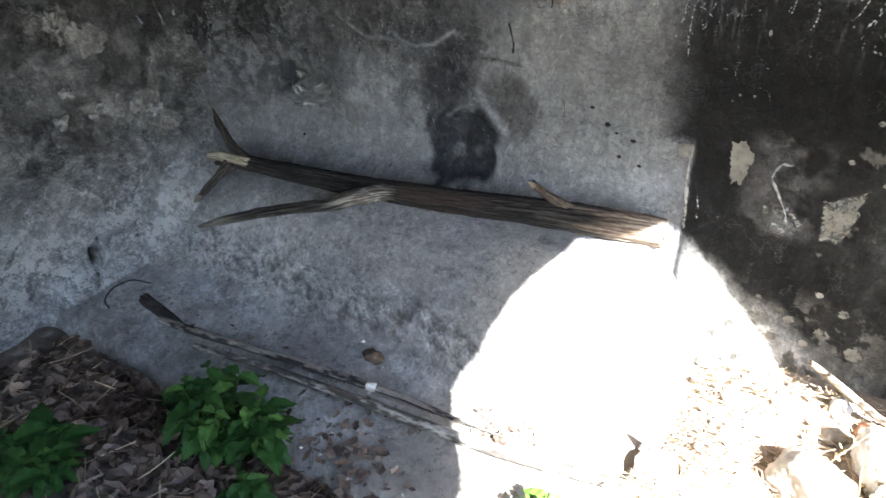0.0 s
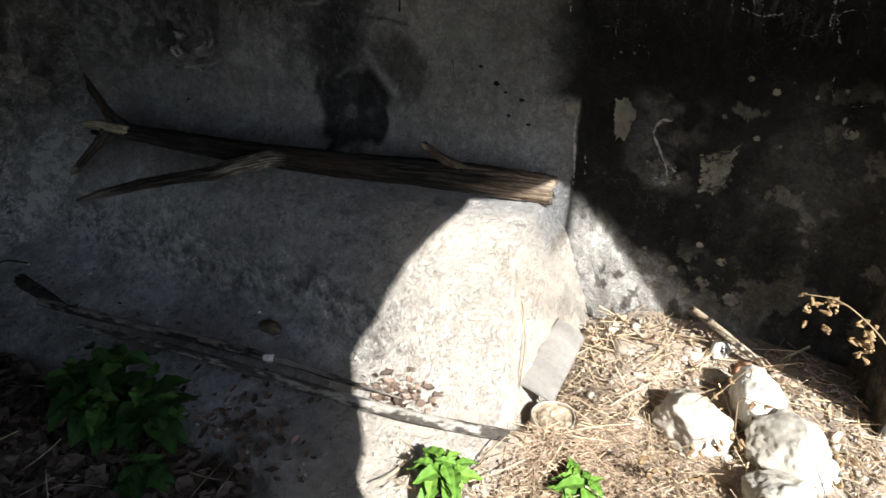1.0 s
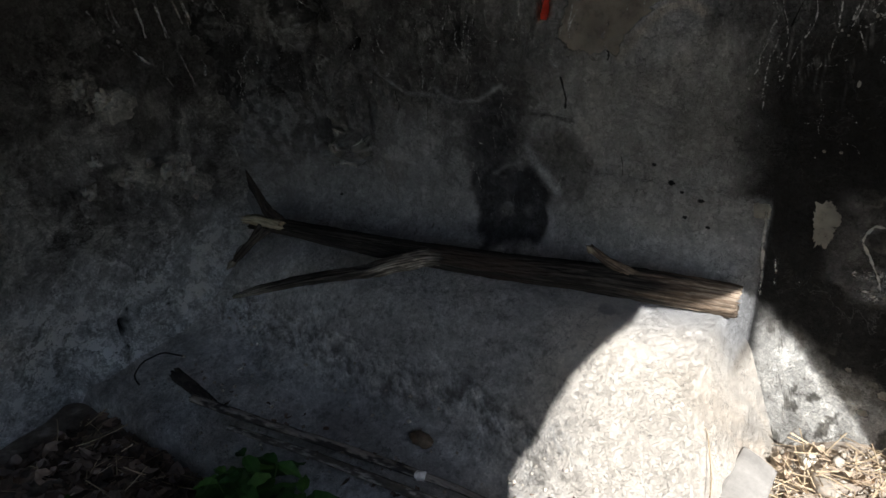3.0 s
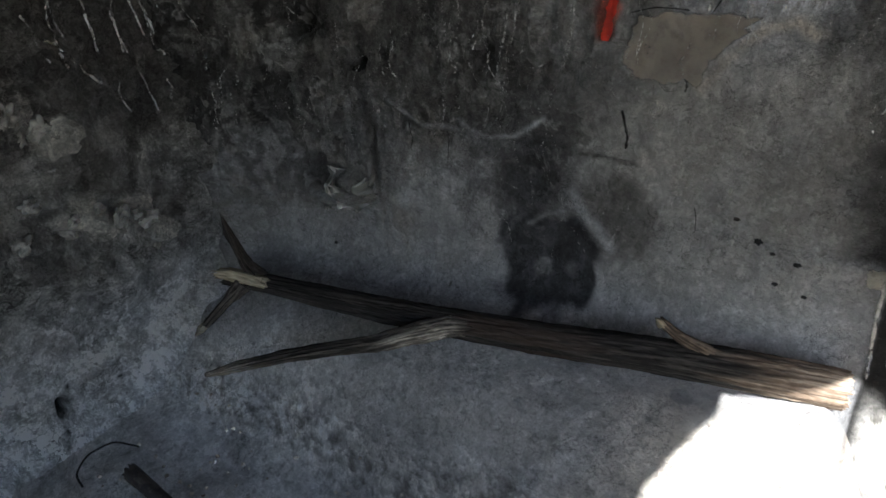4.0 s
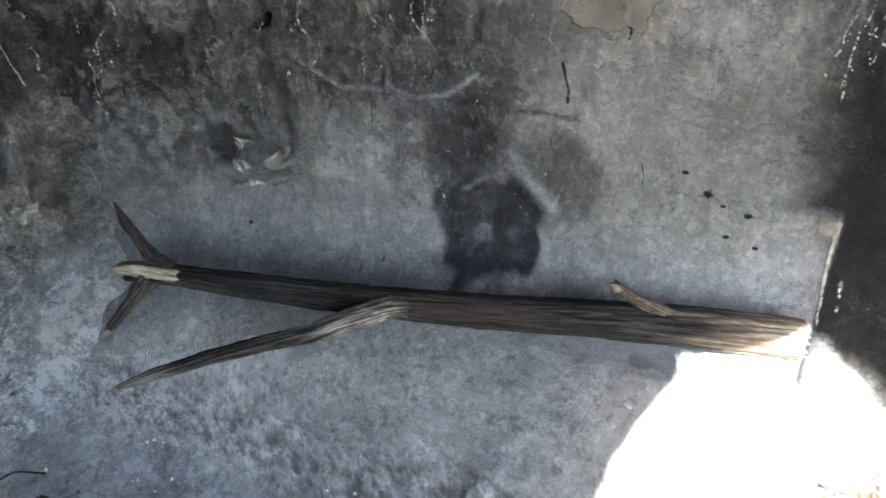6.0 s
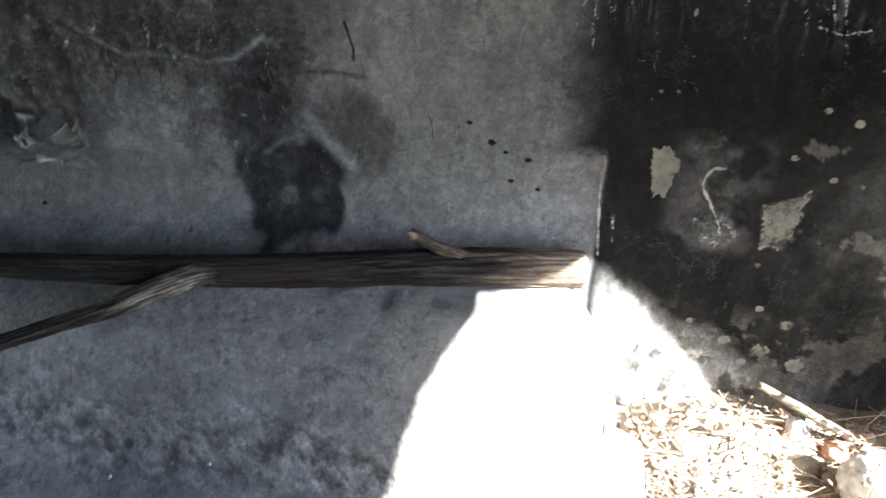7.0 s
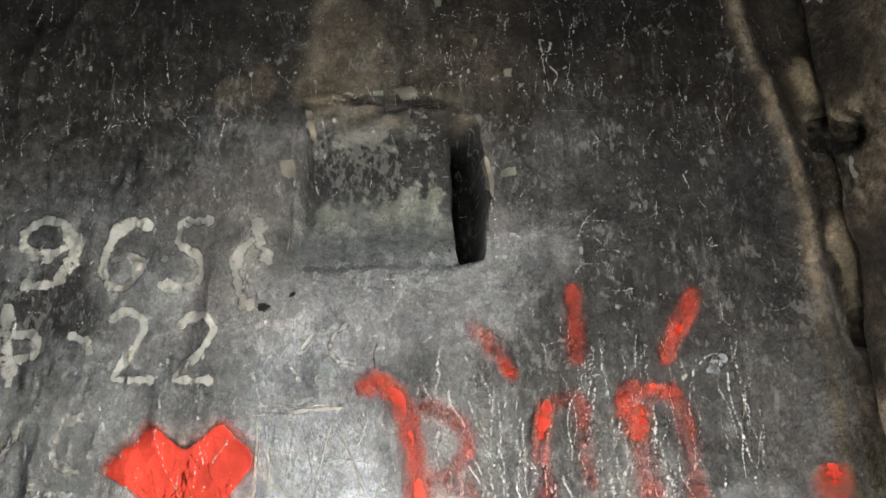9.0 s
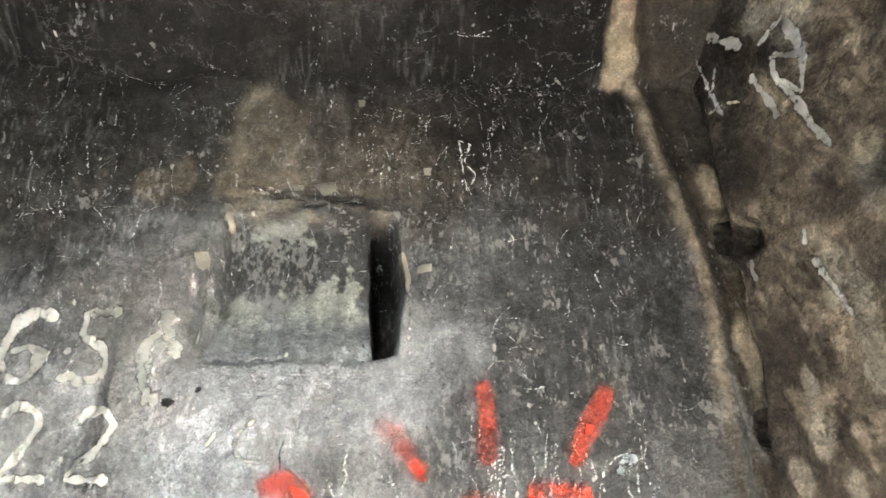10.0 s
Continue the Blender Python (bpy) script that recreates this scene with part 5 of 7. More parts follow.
def nettle(label, x, y, z, shoots, spread, height, seed, scale=1.0, leaves=GREEN):
    rnd = random.Random(seed)
    e = group_of("nettle_plant", label, "plant", "green plants on the floor", at=(x, y, z))
    for k in range(shoots):
        a, r = rnd.uniform(0, 6.28), spread * math.sqrt(rnd.random())
        h = height * rnd.uniform(0.65, 1.05)
        tip = Vector((r * math.cos(a), r * math.sin(a), h))
        pts = [(tip.x * 0.25, tip.y * 0.25, -0.01), (tip.x * 0.6, tip.y * 0.6, h * 0.5), tuple(tip)]
        tube("shoot", pts, (0.003, 0.0025, 0.0015), LEAF, lambda S, A, L: np.ones(S.shape + (3,)) * np.array((0.07, 0.12, 0.03)), e, 6, 8, 0.05, seed + k)
        turn = rnd.uniform(0, 6.28)
        levels = 4
        for j in range(levels):
            f = 0.45 + 0.55 * j / (levels - 1)
            p = Vector((tip.x * f, tip.y * f, h * f))
            for side in (0, 1):
                ob = new("leaf", rnd.choice(leaves))
                ob.parent = e
                b = turn + side * math.pi + j * 1.57 + rnd.uniform(-0.25, 0.25)
                k2 = scale * rnd.uniform(0.8, 1.2) * (1.15 - 0.45 * (j == levels - 1))
                ob.matrix_local = Matrix.Translation(p) @ Euler((rnd.uniform(-0.3, 0.3), rnd.uniform(-0.45, 0.15), b)).to_matrix().to_4x4() @ Matrix.Diagonal((k2, k2, k2, 1))
    return e


nettle("bushy green nettle plant growing at the foot of the ledge", -0.98, 1.31, 0.235, 17, 0.115, 0.23, 401, 1.35)
nettle("green nettle plant beside the sticks", -0.80, 1.36, 0.25, 8, 0.065, 0.20, 402, 1.3)
nettle("low dark green plant on the leaf litter", -1.33, 0.93, 0.235, 14, 0.13, 0.12, 403, 1.2)
nettle("small green seedling among dry leaves", -0.72, 1.19, 0.24, 3, 0.03, 0.09, 404)
nettle("bright green sunlit nettle seedling", 0.075, 1.50, 0.365, 4, 0.03, 0.12, 405, 1.15, SUNLIT)
nettle("small bright green seedling in dry straw", 0.385, 1.645, 0.365, 3, 0.03, 0.08, 406, 1.0, SUNLIT)


# ---- dry leaves, straw and weeds ----
def scatter(name, label, count, place, make, material, seed):
    """Many small pieces in one mesh. make(rnd) gives a small grid of places and a colour."""
    rnd = random.Random(seed)
    verts, faces, cols = [], [], []
    spots = np.array([place(rnd) for _ in range(count)])
    heights = np.maximum(ground_z(spots[:, 0], spots[:, 1]), ledge_z(spots[:, 0], spots[:, 1]))
    for (x, y), z in zip(spots.tolist(), heights.tolist()):
        pts, quads, col = make(rnd)
        m = Matrix.Translation((x, y, z + rnd.uniform(0.0, 0.012))) @ Euler((rnd.gauss(0, 0.25), rnd.gauss(0, 0.25), rnd.uniform(0, 6.28))).to_matrix().to_4x4()
        o = len(verts)
        verts += [tuple(m @ Vector(p)) for p in pts]
        faces += [tuple(o + i for i in q) for q in quads]
        cols += [col] * len(pts)
    me = bpy.data.meshes.new(name)
    me.from_pydata(verts, [], faces)
    paint(me, np.array(cols))
    me.materials.append(material)
    return tagged(new(name, me), label, name.replace("_", " "), kind="stuff")


def dry_leaf(rnd):
    l, w = rnd.uniform(0.03, 0.10), rnd.uniform(0.40, 0.75)
    curl, twist = rnd.uniform(-0.3, 1.2), rnd.uniform(-1.2, 1.2)
    pts, quads = [], []
    for i in range(6):
        s = i / 5
        h = l * w * 0.5 * math.sin(math.pi * (0.08 + 0.9 * s)) * rnd.uniform(0.45, 1.35)
        for k in (-1, 0, 1):
            pts.append(((s - 0.5) * l, k * h, curl * l * 0.9 * ((s - 0.5) ** 2) + abs(k) * h * curl * 0.7 + k * h * twist * (s - 0.5)))
    for i in range(5):
        for k in (0, 1):
            quads.append((i * 3 + k, i * 3 + k + 1, i * 3 + k + 4, i * 3 + k + 3))
    b = rnd.uniform(0.3, 1.5)
    g = rnd.random()
    return pts, quads, ((0.19 + 0.03 * g) * b, (0.135 + 0.035 * g) * b, (0.095 + 0.045 * g) * b)


def small_leaf(rnd):
    pts, quads, col = dry_leaf(rnd)
    k = rnd.uniform(0.25, 0.6)
    return [(k * x, k * y, k * z) for x, y, z in pts], quads, col


# dry_leaf copy painted lighter for the sunlit soil
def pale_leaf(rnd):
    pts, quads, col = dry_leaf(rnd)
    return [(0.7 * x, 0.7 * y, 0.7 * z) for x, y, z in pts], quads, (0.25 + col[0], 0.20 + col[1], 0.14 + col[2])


def straw(rnd):
    l, r = rnd.uniform(0.05, 0.22), rnd.uniform(0.0008, 0.0024)
    bow, lift = rnd.uniform(-0.25, 0.25), rnd.uniform(-0.1, 0.22)
    pts, quads = [], []
    for i in range(5):
        s = i / 4 - 0.5
        for k in range(3):
            a = k * 2.094
            pts.append((s * l, bow * l * (s * s) + r * math.cos(a), 0.006 + lift * l * (s + 0.5) + r * math.sin(a)))
    for i in range(4):
        for k in range(3):
            quads.append((i * 3 + k, i * 3 + (k + 1) % 3, i * 3 + 3 + (k + 1) % 3, i * 3 + 3 + k))
    b = rnd.uniform(0.6, 1.35)
    return pts, quads, (0.50 * b, 0.39 * b, 0.255 * b)


def crumb(rnd):
    r = rnd.uniform(0.003, 0.010)
    pts = [(r * rnd.uniform(0.7, 1.2) * x, r * rnd.uniform(0.7, 1.2) * y, r * rnd.uniform(0.6, 1.0) * z) for x, y, z in ((1, 0, 0), (0, 1, 0), (-1, 0, 0), (0, -1, 0), (0, 0, 1), (0, 0, -1))]
    quads = [(0, 1, 4), (1, 2, 4), (2, 3, 4), (3, 0, 4), (1, 0, 5), (2, 1, 5), (3, 2, 5), (0, 3, 5)]
    b = rnd.uniform(0.5, 1.3)
    return pts, quads, (0.50 * b, 0.45 * b, 0.38 * b)


def shade_floor(rnd):
    return rnd.uniform(-1.9, -0.45), 1.37 - abs(rnd.gauss(0, 0.28))


def sun_floor(rnd):
    while True:
        x, y = rnd.uniform(-0.1, 1.1), rnd.uniform(1.25, 2.48)
        if not (x < 0.18 and y > 1.68) and not (x < 0.12 and rnd.random() > 0.25):
            return x, y


scatter("leaf_litter", "brown curled dead oak leaves littering the floor", 1100, shade_floor, dry_leaf, DRY, 501)
scatter("leaf_litter", "brown dead leaves gathered beside the sticks", 170, lambda r: (r.gauss(-0.56, 0.10), r.gauss(1.42, 0.08)), small_leaf, DRY, 502)
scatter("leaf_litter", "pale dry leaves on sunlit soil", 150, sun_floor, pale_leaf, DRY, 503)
scatter("leaf_litter", "few dead leaves caught behind the sticks", 26, lambda r: (r.uniform(-1.5, -0.4), 1.58 + r.gauss(0.05, 0.03)), small_leaf, DRY, 504)
scatter("leaf_litter", "reddish dry leaf crumbs on the sunlit ledge foot", 90, lambda r: (r.gauss(-0.20, 0.07), r.gauss(1.755, 0.03)), small_leaf, DRY, 510)
scatter("straw", "dry golden straw and stalks on the rubble", 800, sun_floor, straw, DRY, 505)
scatter("straw", "thin dry stalks among the dead leaves", 160, shade_floor, straw, DRY, 506)
def fluff(rnd):
    pts, quads, col = straw(rnd)
    k = rnd.uniform(0.15, 0.45)
    b = rnd.uniform(0.5, 1.2)
    return [(1.4 * k * x, k * y + 0.02 * k * math.sin(40 * x), 0.7 * z + 0.4 * k * abs(x)) for x, y, z in pts], quads, (0.54 * b, 0.41 * b, 0.29 * b)


def fluff_floor(rnd):
    return sun_floor(rnd) if rnd.random() < 0.4 else (0.2 + abs(rnd.gauss(0.18, 0.25)), rnd.gauss(1.76, 0.15))


scatter("dry_weeds", "matted fluffy brown dry weeds on the soil", 4200, fluff_floor, fluff, DRY, 509)
scatter("gravel", "pale crumbs of broken plaster on the soil", 1500, sun_floor, crumb, STONE, 507)
scatter("gravel", "pale plaster crumbs on the ledge and floor", 260, lambda r: (r.uniform(-1.8, 0.05), r.uniform(1.2, 1.9)), crumb, STONE, 508)


def weed(label, pts, radius, clumps, seed, name="dry_weed"):
    base = np.array(pts[0])
    e = group_of(name, label, "dry weed", "dry weeds", at=tuple(base))
    loc = [tuple(np.array(p) - base) for p in pts]
    tube("stalk", loc, (radius, radius * 0.8, radius * 0.5), DRY, grain((0.2, 0.15, 0.09), (0.38, 0.29, 0.17), 0.6, seed), e, 6, 40, 0.15, seed)
    rnd = random.Random(seed)
    c = spline(loc, 40)
    for k in range(clumps):
        p = c[rnd.choice((20, 27, 28, 29, 34, 35, 38))]
        drop = rnd.uniform(0.010, 0.024)
        p = p + np.array((rnd.gauss(0, 0.010), rnd.gauss(0, 0.010), -0.09 * rnd.random() ** 2))
        q = [tuple(p), (p[0] + rnd.uniform(-0.02, 0.02), p[1] + rnd.uniform(-0.02, 0.02), p[2] - drop * 0.5), (p[0] + rnd.uniform(-0.02, 0.02), p[1], p[2] - drop)]
        tube("seed_head", q, (0.0015, 0.0060, 0.0020), DRY, grain((0.22, 0.14, 0.07), (0.42, 0.30, 0.16), 0.7, seed + k), e, 7, 14, 0.7, seed + k)
    return e


weed("dry brown weed stalk with hanging seed heads", ((1.10, 2.12, 0.40), (1.07, 2.14, 0.66), (0.97, 2.16, 0.775), (0.853, 2.171, 0.846), (0.77, 2.175, 0.825)), 0.003, 40, 601)
weed("thin dry stem bent over the sunlit ledge", ((0.115, 1.90, 0.36), (0.09, 2.0, 0.50), (0.03, 2.10, 0.60), (-0.06, 2.12, 0.60), (-0.11, 2.05, 0.53)), 0.0022, 2, 602)
for k in range(9):
    rnd = random.Random(620 + k)
    x, y = rnd.uniform(0.55, 1.1), rnd.uniform(1.7, 2.2)
    z = float(ground_z(np.array(x), np.array(y)))
    weed("thin dry weed stalk arching over the rubble", ((x, y, z), (x + rnd.uniform(-0.1, 0.1), y + rnd.uniform(-0.1, 0.1), z + rnd.uniform(0.08, 0.2)), (x + rnd.uniform(-0.3, 0.2), y + rnd.uniform(-0.2, 0.2), z + rnd.uniform(0.04, 0.18))), 0.002, 5, 640 + 20 * k)

wire = tube("wire", ((-1.72, 1.63, 0.415), (-1.80, 1.60, 0.42), (-1.83, 1.53, 0.405), (-1.80, 1.47, 0.39), (-1.75, 1.46, 0.38)), (0.003, 0.003), DRY, grain((0.02, 0.018, 0.016), (0.05, 0.045, 0.04), 0.3, 701), None, 6, 40)
tagged(wire, "dark bent wire loop lying on the ledge", "wire")
curl = sheet("curled_leaf", np.stack(np.meshgrid(np.linspace(-1, 1, 12), np.linspace(0, 4.4, 16), indexing="ij"), -1)[..., [0, 1, 1]] * 0, None, DRY)
g, h = np.meshgrid(np.linspace(-1, 1, 12), np.linspace(0, 4.4, 16), indexing="ij")
w = 0.024 * np.sqrt(np.clip(1 - g ** 2, 0.02, 1)) * (1 + 0.5 * fbm(g * 3, h, 1.5, 3, 702))
co = np.stack([-0.72 + 0.045 * g, 1.78 + w * np.cos(h), 0.405 + w * np.sin(h) * 0.8], -1)
curl.data.vertices.foreach_set("co", co.reshape(-1).astype(np.float32))
paint(curl.data, np.ones((12 * 16, 3)) * np.array((0.10, 0.075, 0.052)) * (1 + 0.6 * fbm(g * 3, h, 2, 3, 703)).reshape(-1, 1))
tagged(curl, "brown curled dead leaf on the ledge", "leaf")


# ---- marks on the back wall ----
def back_face_at(xz, lift):
    return np.stack([xz[:, 0], face_y(xz[:, 0], xz[:, 1]) - lift, xz[:, 1]], 1)


def right_face_at(yz, lift):
    return np.stack([right_x(yz[:, 0], yz[:, 1]) - lift, yz[:, 0], yz[:, 1]], 1)


def films(name, strokes, material, parent, label="", lift=0.0018, kind="", seed=0, step_len=0.006, wob=0.12, on_face=None, profile=((-1, 0), (-0.55, 0.62), (0, 1), (0.55, 0.62), (1, 0))):
    """Brush or scratch strokes, [(points in x and z, width, strength), ...], lying on the wall as one mesh."""
    rnd = np.random.RandomState(seed + 1)
    on_face = on_face or back_face_at
    V, Fs, C = [], [], []
    for pts, width, strength in strokes:
        p = np.array(pts, float)
        n = max(3, int(np.linalg.norm(np.diff(p, axis=0), axis=1).sum() / step_len))
        c = spline(p, n) if len(p) > 2 else np.stack([np.linspace(p[0, k], p[1, k], n) for k in (0, 1)], 1)
        d = np.gradient(c, axis=0)
        d /= np.linalg.norm(d, axis=1)[:, None] + 1e-9
        nrm = np.stack([-d[:, 1], d[:, 0]], 1)
        s = np.linspace(0, 1, n)
        q = rnd.rand() * 100
        half = 0.5 * width * (1 + wob * 2 * fbm(s * 8 + q, s * 0, 1, 3, 5)) * np.clip(np.minimum(s, 1 - s) * n * step_len / (0.5 * width) + 0.35, 0, 1) ** 0.5
        o = len(V)
        for k, cov in profile:
            xy = c + nrm * (k * half)[:, None]
            V.extend(on_face(xy, lift).tolist())
            C.extend((cov * strength * (1 + 0.35 * fbm(s * 6 + q, s * 0 + k, 1, 2, 9))).tolist())
        i = np.arange(n - 1)
        for k in range(len(profile) - 1):
            a = o + k * n + i
            Fs.extend(np.stack([a, a + 1, a + n + 1, a + n], 1).tolist())
    me = bpy.data.meshes.new(name)
    me.from_pydata(V, [], Fs)
    paint(me, None, np.array(C))
    me.materials.append(material)
    ob = new(name, me)
    ob.parent = parent
    return tagged(ob, label, kind=kind)


def patch(name, outline, material, parent, label="", lift=0.0016, strength=1.0, rough=0.10, seed=0, soft=0.10):
    """A flat mark with a ragged outline, given by a few corners round it."""
    p = np.array(outline + outline[:1], float)
    c = p[:-1].mean(0)
    rim = spline(p, 120, 9)[:-1]
    k = np.arange(len(rim))
    a = 2 * np.pi * k / len(rim)
    rr = 1 + rough * fbm(np.cos(a) * 2 + seed, np.sin(a) * 2, 3, 5, seed, 0.65)
    rim = c + (rim - c) * rr[:, None]
    size = np.abs(rim - c).max()
    t = np.r_[np.linspace(0, 1 - soft, max(3, int(size / 0.006))), 1.0]
    XZ = c + (rim - c)[None] * t[:, None, None]
    cov = np.repeat((strength * np.r_[np.ones(len(t) - 1), 0.0])[:, None], len(rim), 1)
    P = np.stack([XZ[..., 0], face_y(XZ[..., 0], XZ[..., 1]) - lift, XZ[..., 1]], -1)
    return tagged(sheet(name, P, None, material, cov, parent, True), label)


SPRAY = ((-1, 0), (-0.8, 0.10), (-0.6, 0.36), (-0.4, 0.72), (-0.2, 0.94), (0, 1), (0.2, 0.94), (0.4, 0.72), (0.6, 0.36), (0.8, 0.10), (1, 0))
FLOWER = [(-0.845, 2.028), (-0.835, 2.058), (-0.791, 2.104), (-0.758, 2.138), (-0.711, 2.117), (-0.678, 2.083), (-0.639, 2.095), (-0.593, 2.142), (-0.543, 2.109), (-0.505, 2.072), (-0.514, 2.028), (-0.550, 1.982), (-0.563, 1.959),
          (-0.516, 1.936), (-0.484, 1.910), (-0.499, 1.846), (-0.544, 1.800), (-0.589, 1.822), (-0.631, 1.848), (-0.665, 1.830), (-0.710, 1.830), (-0.735, 1.852), (-0.791, 1.877), (-0.798, 1.896), (-0.764, 1.940), (-0.747, 1.959), (-0.777, 1.992)]
patch("red_flower", [(-0.665 + 1.08 * (x + 0.665), 1.975 + 1.08 * (z - 1.975)) for x, z in FLOWER], RED, wall, "bright red sprayed flower shape with four petals", 0.0034, 1.2, 0.06, 801, 0.20)
films("overspray", [([(-0.86, 1.99), (-0.82, 1.93), (-0.81, 1.85)], 0.12, 0.22), ([(-0.74, 2.13), (-0.67, 2.08), (-0.60, 2.14)], 0.07, 0.3), ([(-0.49, 2.05), (-0.53, 1.96), (-0.47, 1.90)], 0.06, 0.3), ([(-0.73, 1.80), (-0.735, 1.65), (-0.72, 1.55)], 0.06, 0.3)], FAINT, wall, "thin haze of red paint round the flower", 0.0014, "", 803, profile=SPRAY)
films("red_stalk", [([(-0.672, 1.88), (-0.680, 1.80), (-0.694, 1.72), (-0.704, 1.64), (-0.709, 1.552)], 0.066, 0.95), ([(-0.655, 1.88), (-0.652, 1.78), (-0.656, 1.708)], 0.074, 0.95)], RED, wall, "dripping stalk of the red flower", 0.0036, profile=SPRAY)
# wrinkle shade is drawn as dark red strokes laid over the paint
CREASE = film_material("dark_red_crease", (0.22, 0.018, 0.013), 0.6, 60, 0.8, (0.2, 0.9), 0.5)
rnd = random.Random(806)
films("paint_crease", [([(x, z), (x + rnd.gauss(0, 0.008), z - 0.4 * h), (x + rnd.gauss(0, 0.014), z - h)], 0.007, rnd.uniform(0.5, 0.9)) for x, z, h in [(rnd.uniform(-0.74, -0.56), rnd.uniform(1.86, 2.08), rnd.uniform(0.03, 0.10)) for _ in range(34)]], CREASE, wall, "dark red strokes standing for shaded wrinkles in the red paint", 0.0044, "stuff", 807, 0.005, 0.4)


def red(strokes, faint=False, name="red_letter", lift=0.0042):
    return films(name, [(p, 1.42 * w, 0.92 * k) for p, w, k in strokes], FAINT if faint else BRUSHED, wall, "worn red sprayed letter" if faint else "red sprayed letter", lift, profile=SPRAY)


red([([(-0.275, 2.205), (-0.225, 2.223), (-0.183, 2.195), (-0.152, 2.138), (-0.130, 2.029), (-0.121, 1.923), (-0.111, 1.840), (-0.108, 1.778), (-0.135, 1.737), (-0.170, 1.730), (-0.207, 1.744), (-0.238, 1.762)], 0.062, 1.0)])
red([([(-0.120, 2.165), (-0.046, 2.137), (-0.006, 2.089), (-0.014, 2.041), (-0.069, 2.002), (-0.110, 1.990)], 0.046, 0.75), ([(-0.069, 1.995), (-0.003, 1.961), (0.043, 1.895), (0.055, 1.856)], 0.050, 0.5), ([(-0.106, 1.776), (-0.033, 1.789), (0.034, 1.806)], 0.060, 0.85)], True)
red([([(0.186, 2.170), (0.172, 2.128), (0.164, 2.08)], 0.050, 1.1)])
red([([(0.166, 2.11), (0.161, 2.04), (0.172, 1.97), (0.180, 1.87), (0.187, 1.789)], 0.052, 0.62), ([(0.186, 2.155), (0.238, 2.178), (0.272, 2.161), (0.269, 2.092), (0.270, 2.011), (0.284, 1.960)], 0.046, 0.6), ([(0.225, 1.85), (0.285, 1.882), (0.326, 1.897), (0.343, 1.838)], 0.058, 0.6), ([(0.187, 1.80), (0.26, 1.775), (0.33, 1.785)], 0.04, 0.5)], True)
red([([(0.356, 2.187), (0.433, 2.186), (0.515, 2.178)], 0.050, 0.72), ([(0.362, 2.18), (0.382, 2.118), (0.402, 2.07)], 0.060, 0.85)])
red([([(0.395, 2.09), (0.407, 2.009), (0.422, 1.916), (0.435, 1.824), (0.471, 1.746)], 0.066, 0.70), ([(0.510, 2.172), (0.517, 2.103), (0.526, 2.021), (0.525, 1.914)], 0.056, 0.55), ([(0.45, 1.80), (0.55, 1.76)], 0.07, 0.4)], True)
red([([(0.413, 2.152), (0.408, 2.085)], 0.050, 1.0)])
red([([(-0.005, 2.362), (0.048, 2.318), (0.075, 2.275), (0.110, 2.222)], 0.052, 0.75)], True, "red_stroke")
red([([(0.085, 2.262), (0.112, 2.218)], 0.040, 0.9)], False, "red_stroke")
red([([(0.266, 2.455), (0.269, 2.359), (0.263, 2.250)], 0.050, 0.80)], False, "red_stroke")
red([([(0.584, 2.437), (0.539, 2.357), (0.499, 2.300), (0.476, 2.248)], 0.052, 0.80)], False, "red_stroke")
red([([(0.853, 2.005), (0.850, 1.960)], 0.075, 1.0)])
red([([(0.851, 1.99), (0.836, 1.880), (0.805, 1.780), (0.775, 1.708), (0.757, 1.645)], 0.080, 0.72), ([(0.727, 1.785), (0.709, 1.709), (0.692, 1.640)], 0.062, 0.68), ([(0.80, 1.955), (0.885, 1.95), (0.878, 1.88)], 0.05, 0.35)], True)


DAB = ((-1, 0), (-0.75, 0.55), (-0.4, 0.95), (0, 1), (0.4, 0.95), (0.75, 0.55), (1, 0))


def chalk(strokes, name="pale_numeral", label="pale limewash painted numeral", width=0.043, strength=1.0):
    return films(name, [(s, width, strength) for s in strokes], CHALK, wall, label, 0.002, "", 7, 0.005, 0.42, profile=DAB)


chalk([[(-1.184, 2.655), (-1.174, 2.584), (-1.179, 2.49)]])
chalk([[(-0.980, 2.512), (-0.961, 2.568), (-0.992, 2.626), (-1.052, 2.647), (-1.097, 2.618), (-1.105, 2.576), (-1.064, 2.549), (-1.018, 2.549), (-0.975, 2.575)], [(-0.970, 2.545), (-0.988, 2.512), (-1.010, 2.478), (-1.049, 2.474), (-1.092, 2.474)]], width=0.036)
chalk([[(-0.784, 2.619), (-0.825, 2.634), (-0.862, 2.614), (-0.887, 2.570), (-0.899, 2.513), (-0.875, 2.467), (-0.837, 2.461), (-0.814, 2.488), (-0.806, 2.533), (-0.836, 2.545), (-0.876, 2.534)], [(-0.852, 2.504), (-0.848, 2.498)]], width=0.032)
chalk([[(-0.632, 2.635), (-0.719, 2.634)], [(-0.719, 2.636), (-0.716, 2.570), (-0.671, 2.549), (-0.654, 2.505), (-0.668, 2.468), (-0.715, 2.459), (-0.757, 2.470)], [(-0.752, 2.540), (-0.738, 2.530)]], width=0.032)
chalk([[(-0.863, 2.378), (-0.832, 2.404), (-0.791, 2.392), (-0.782, 2.358), (-0.801, 2.315), (-0.836, 2.267), (-0.848, 2.243)], [(-0.850, 2.242), (-0.752, 2.239)]], width=0.026)
chalk([[(-0.708, 2.360), (-0.683, 2.388), (-0.640, 2.394), (-0.618, 2.358), (-0.645, 2.304), (-0.693, 2.262), (-0.709, 2.238)], [(-0.711, 2.237), (-0.614, 2.236)]], width=0.026)
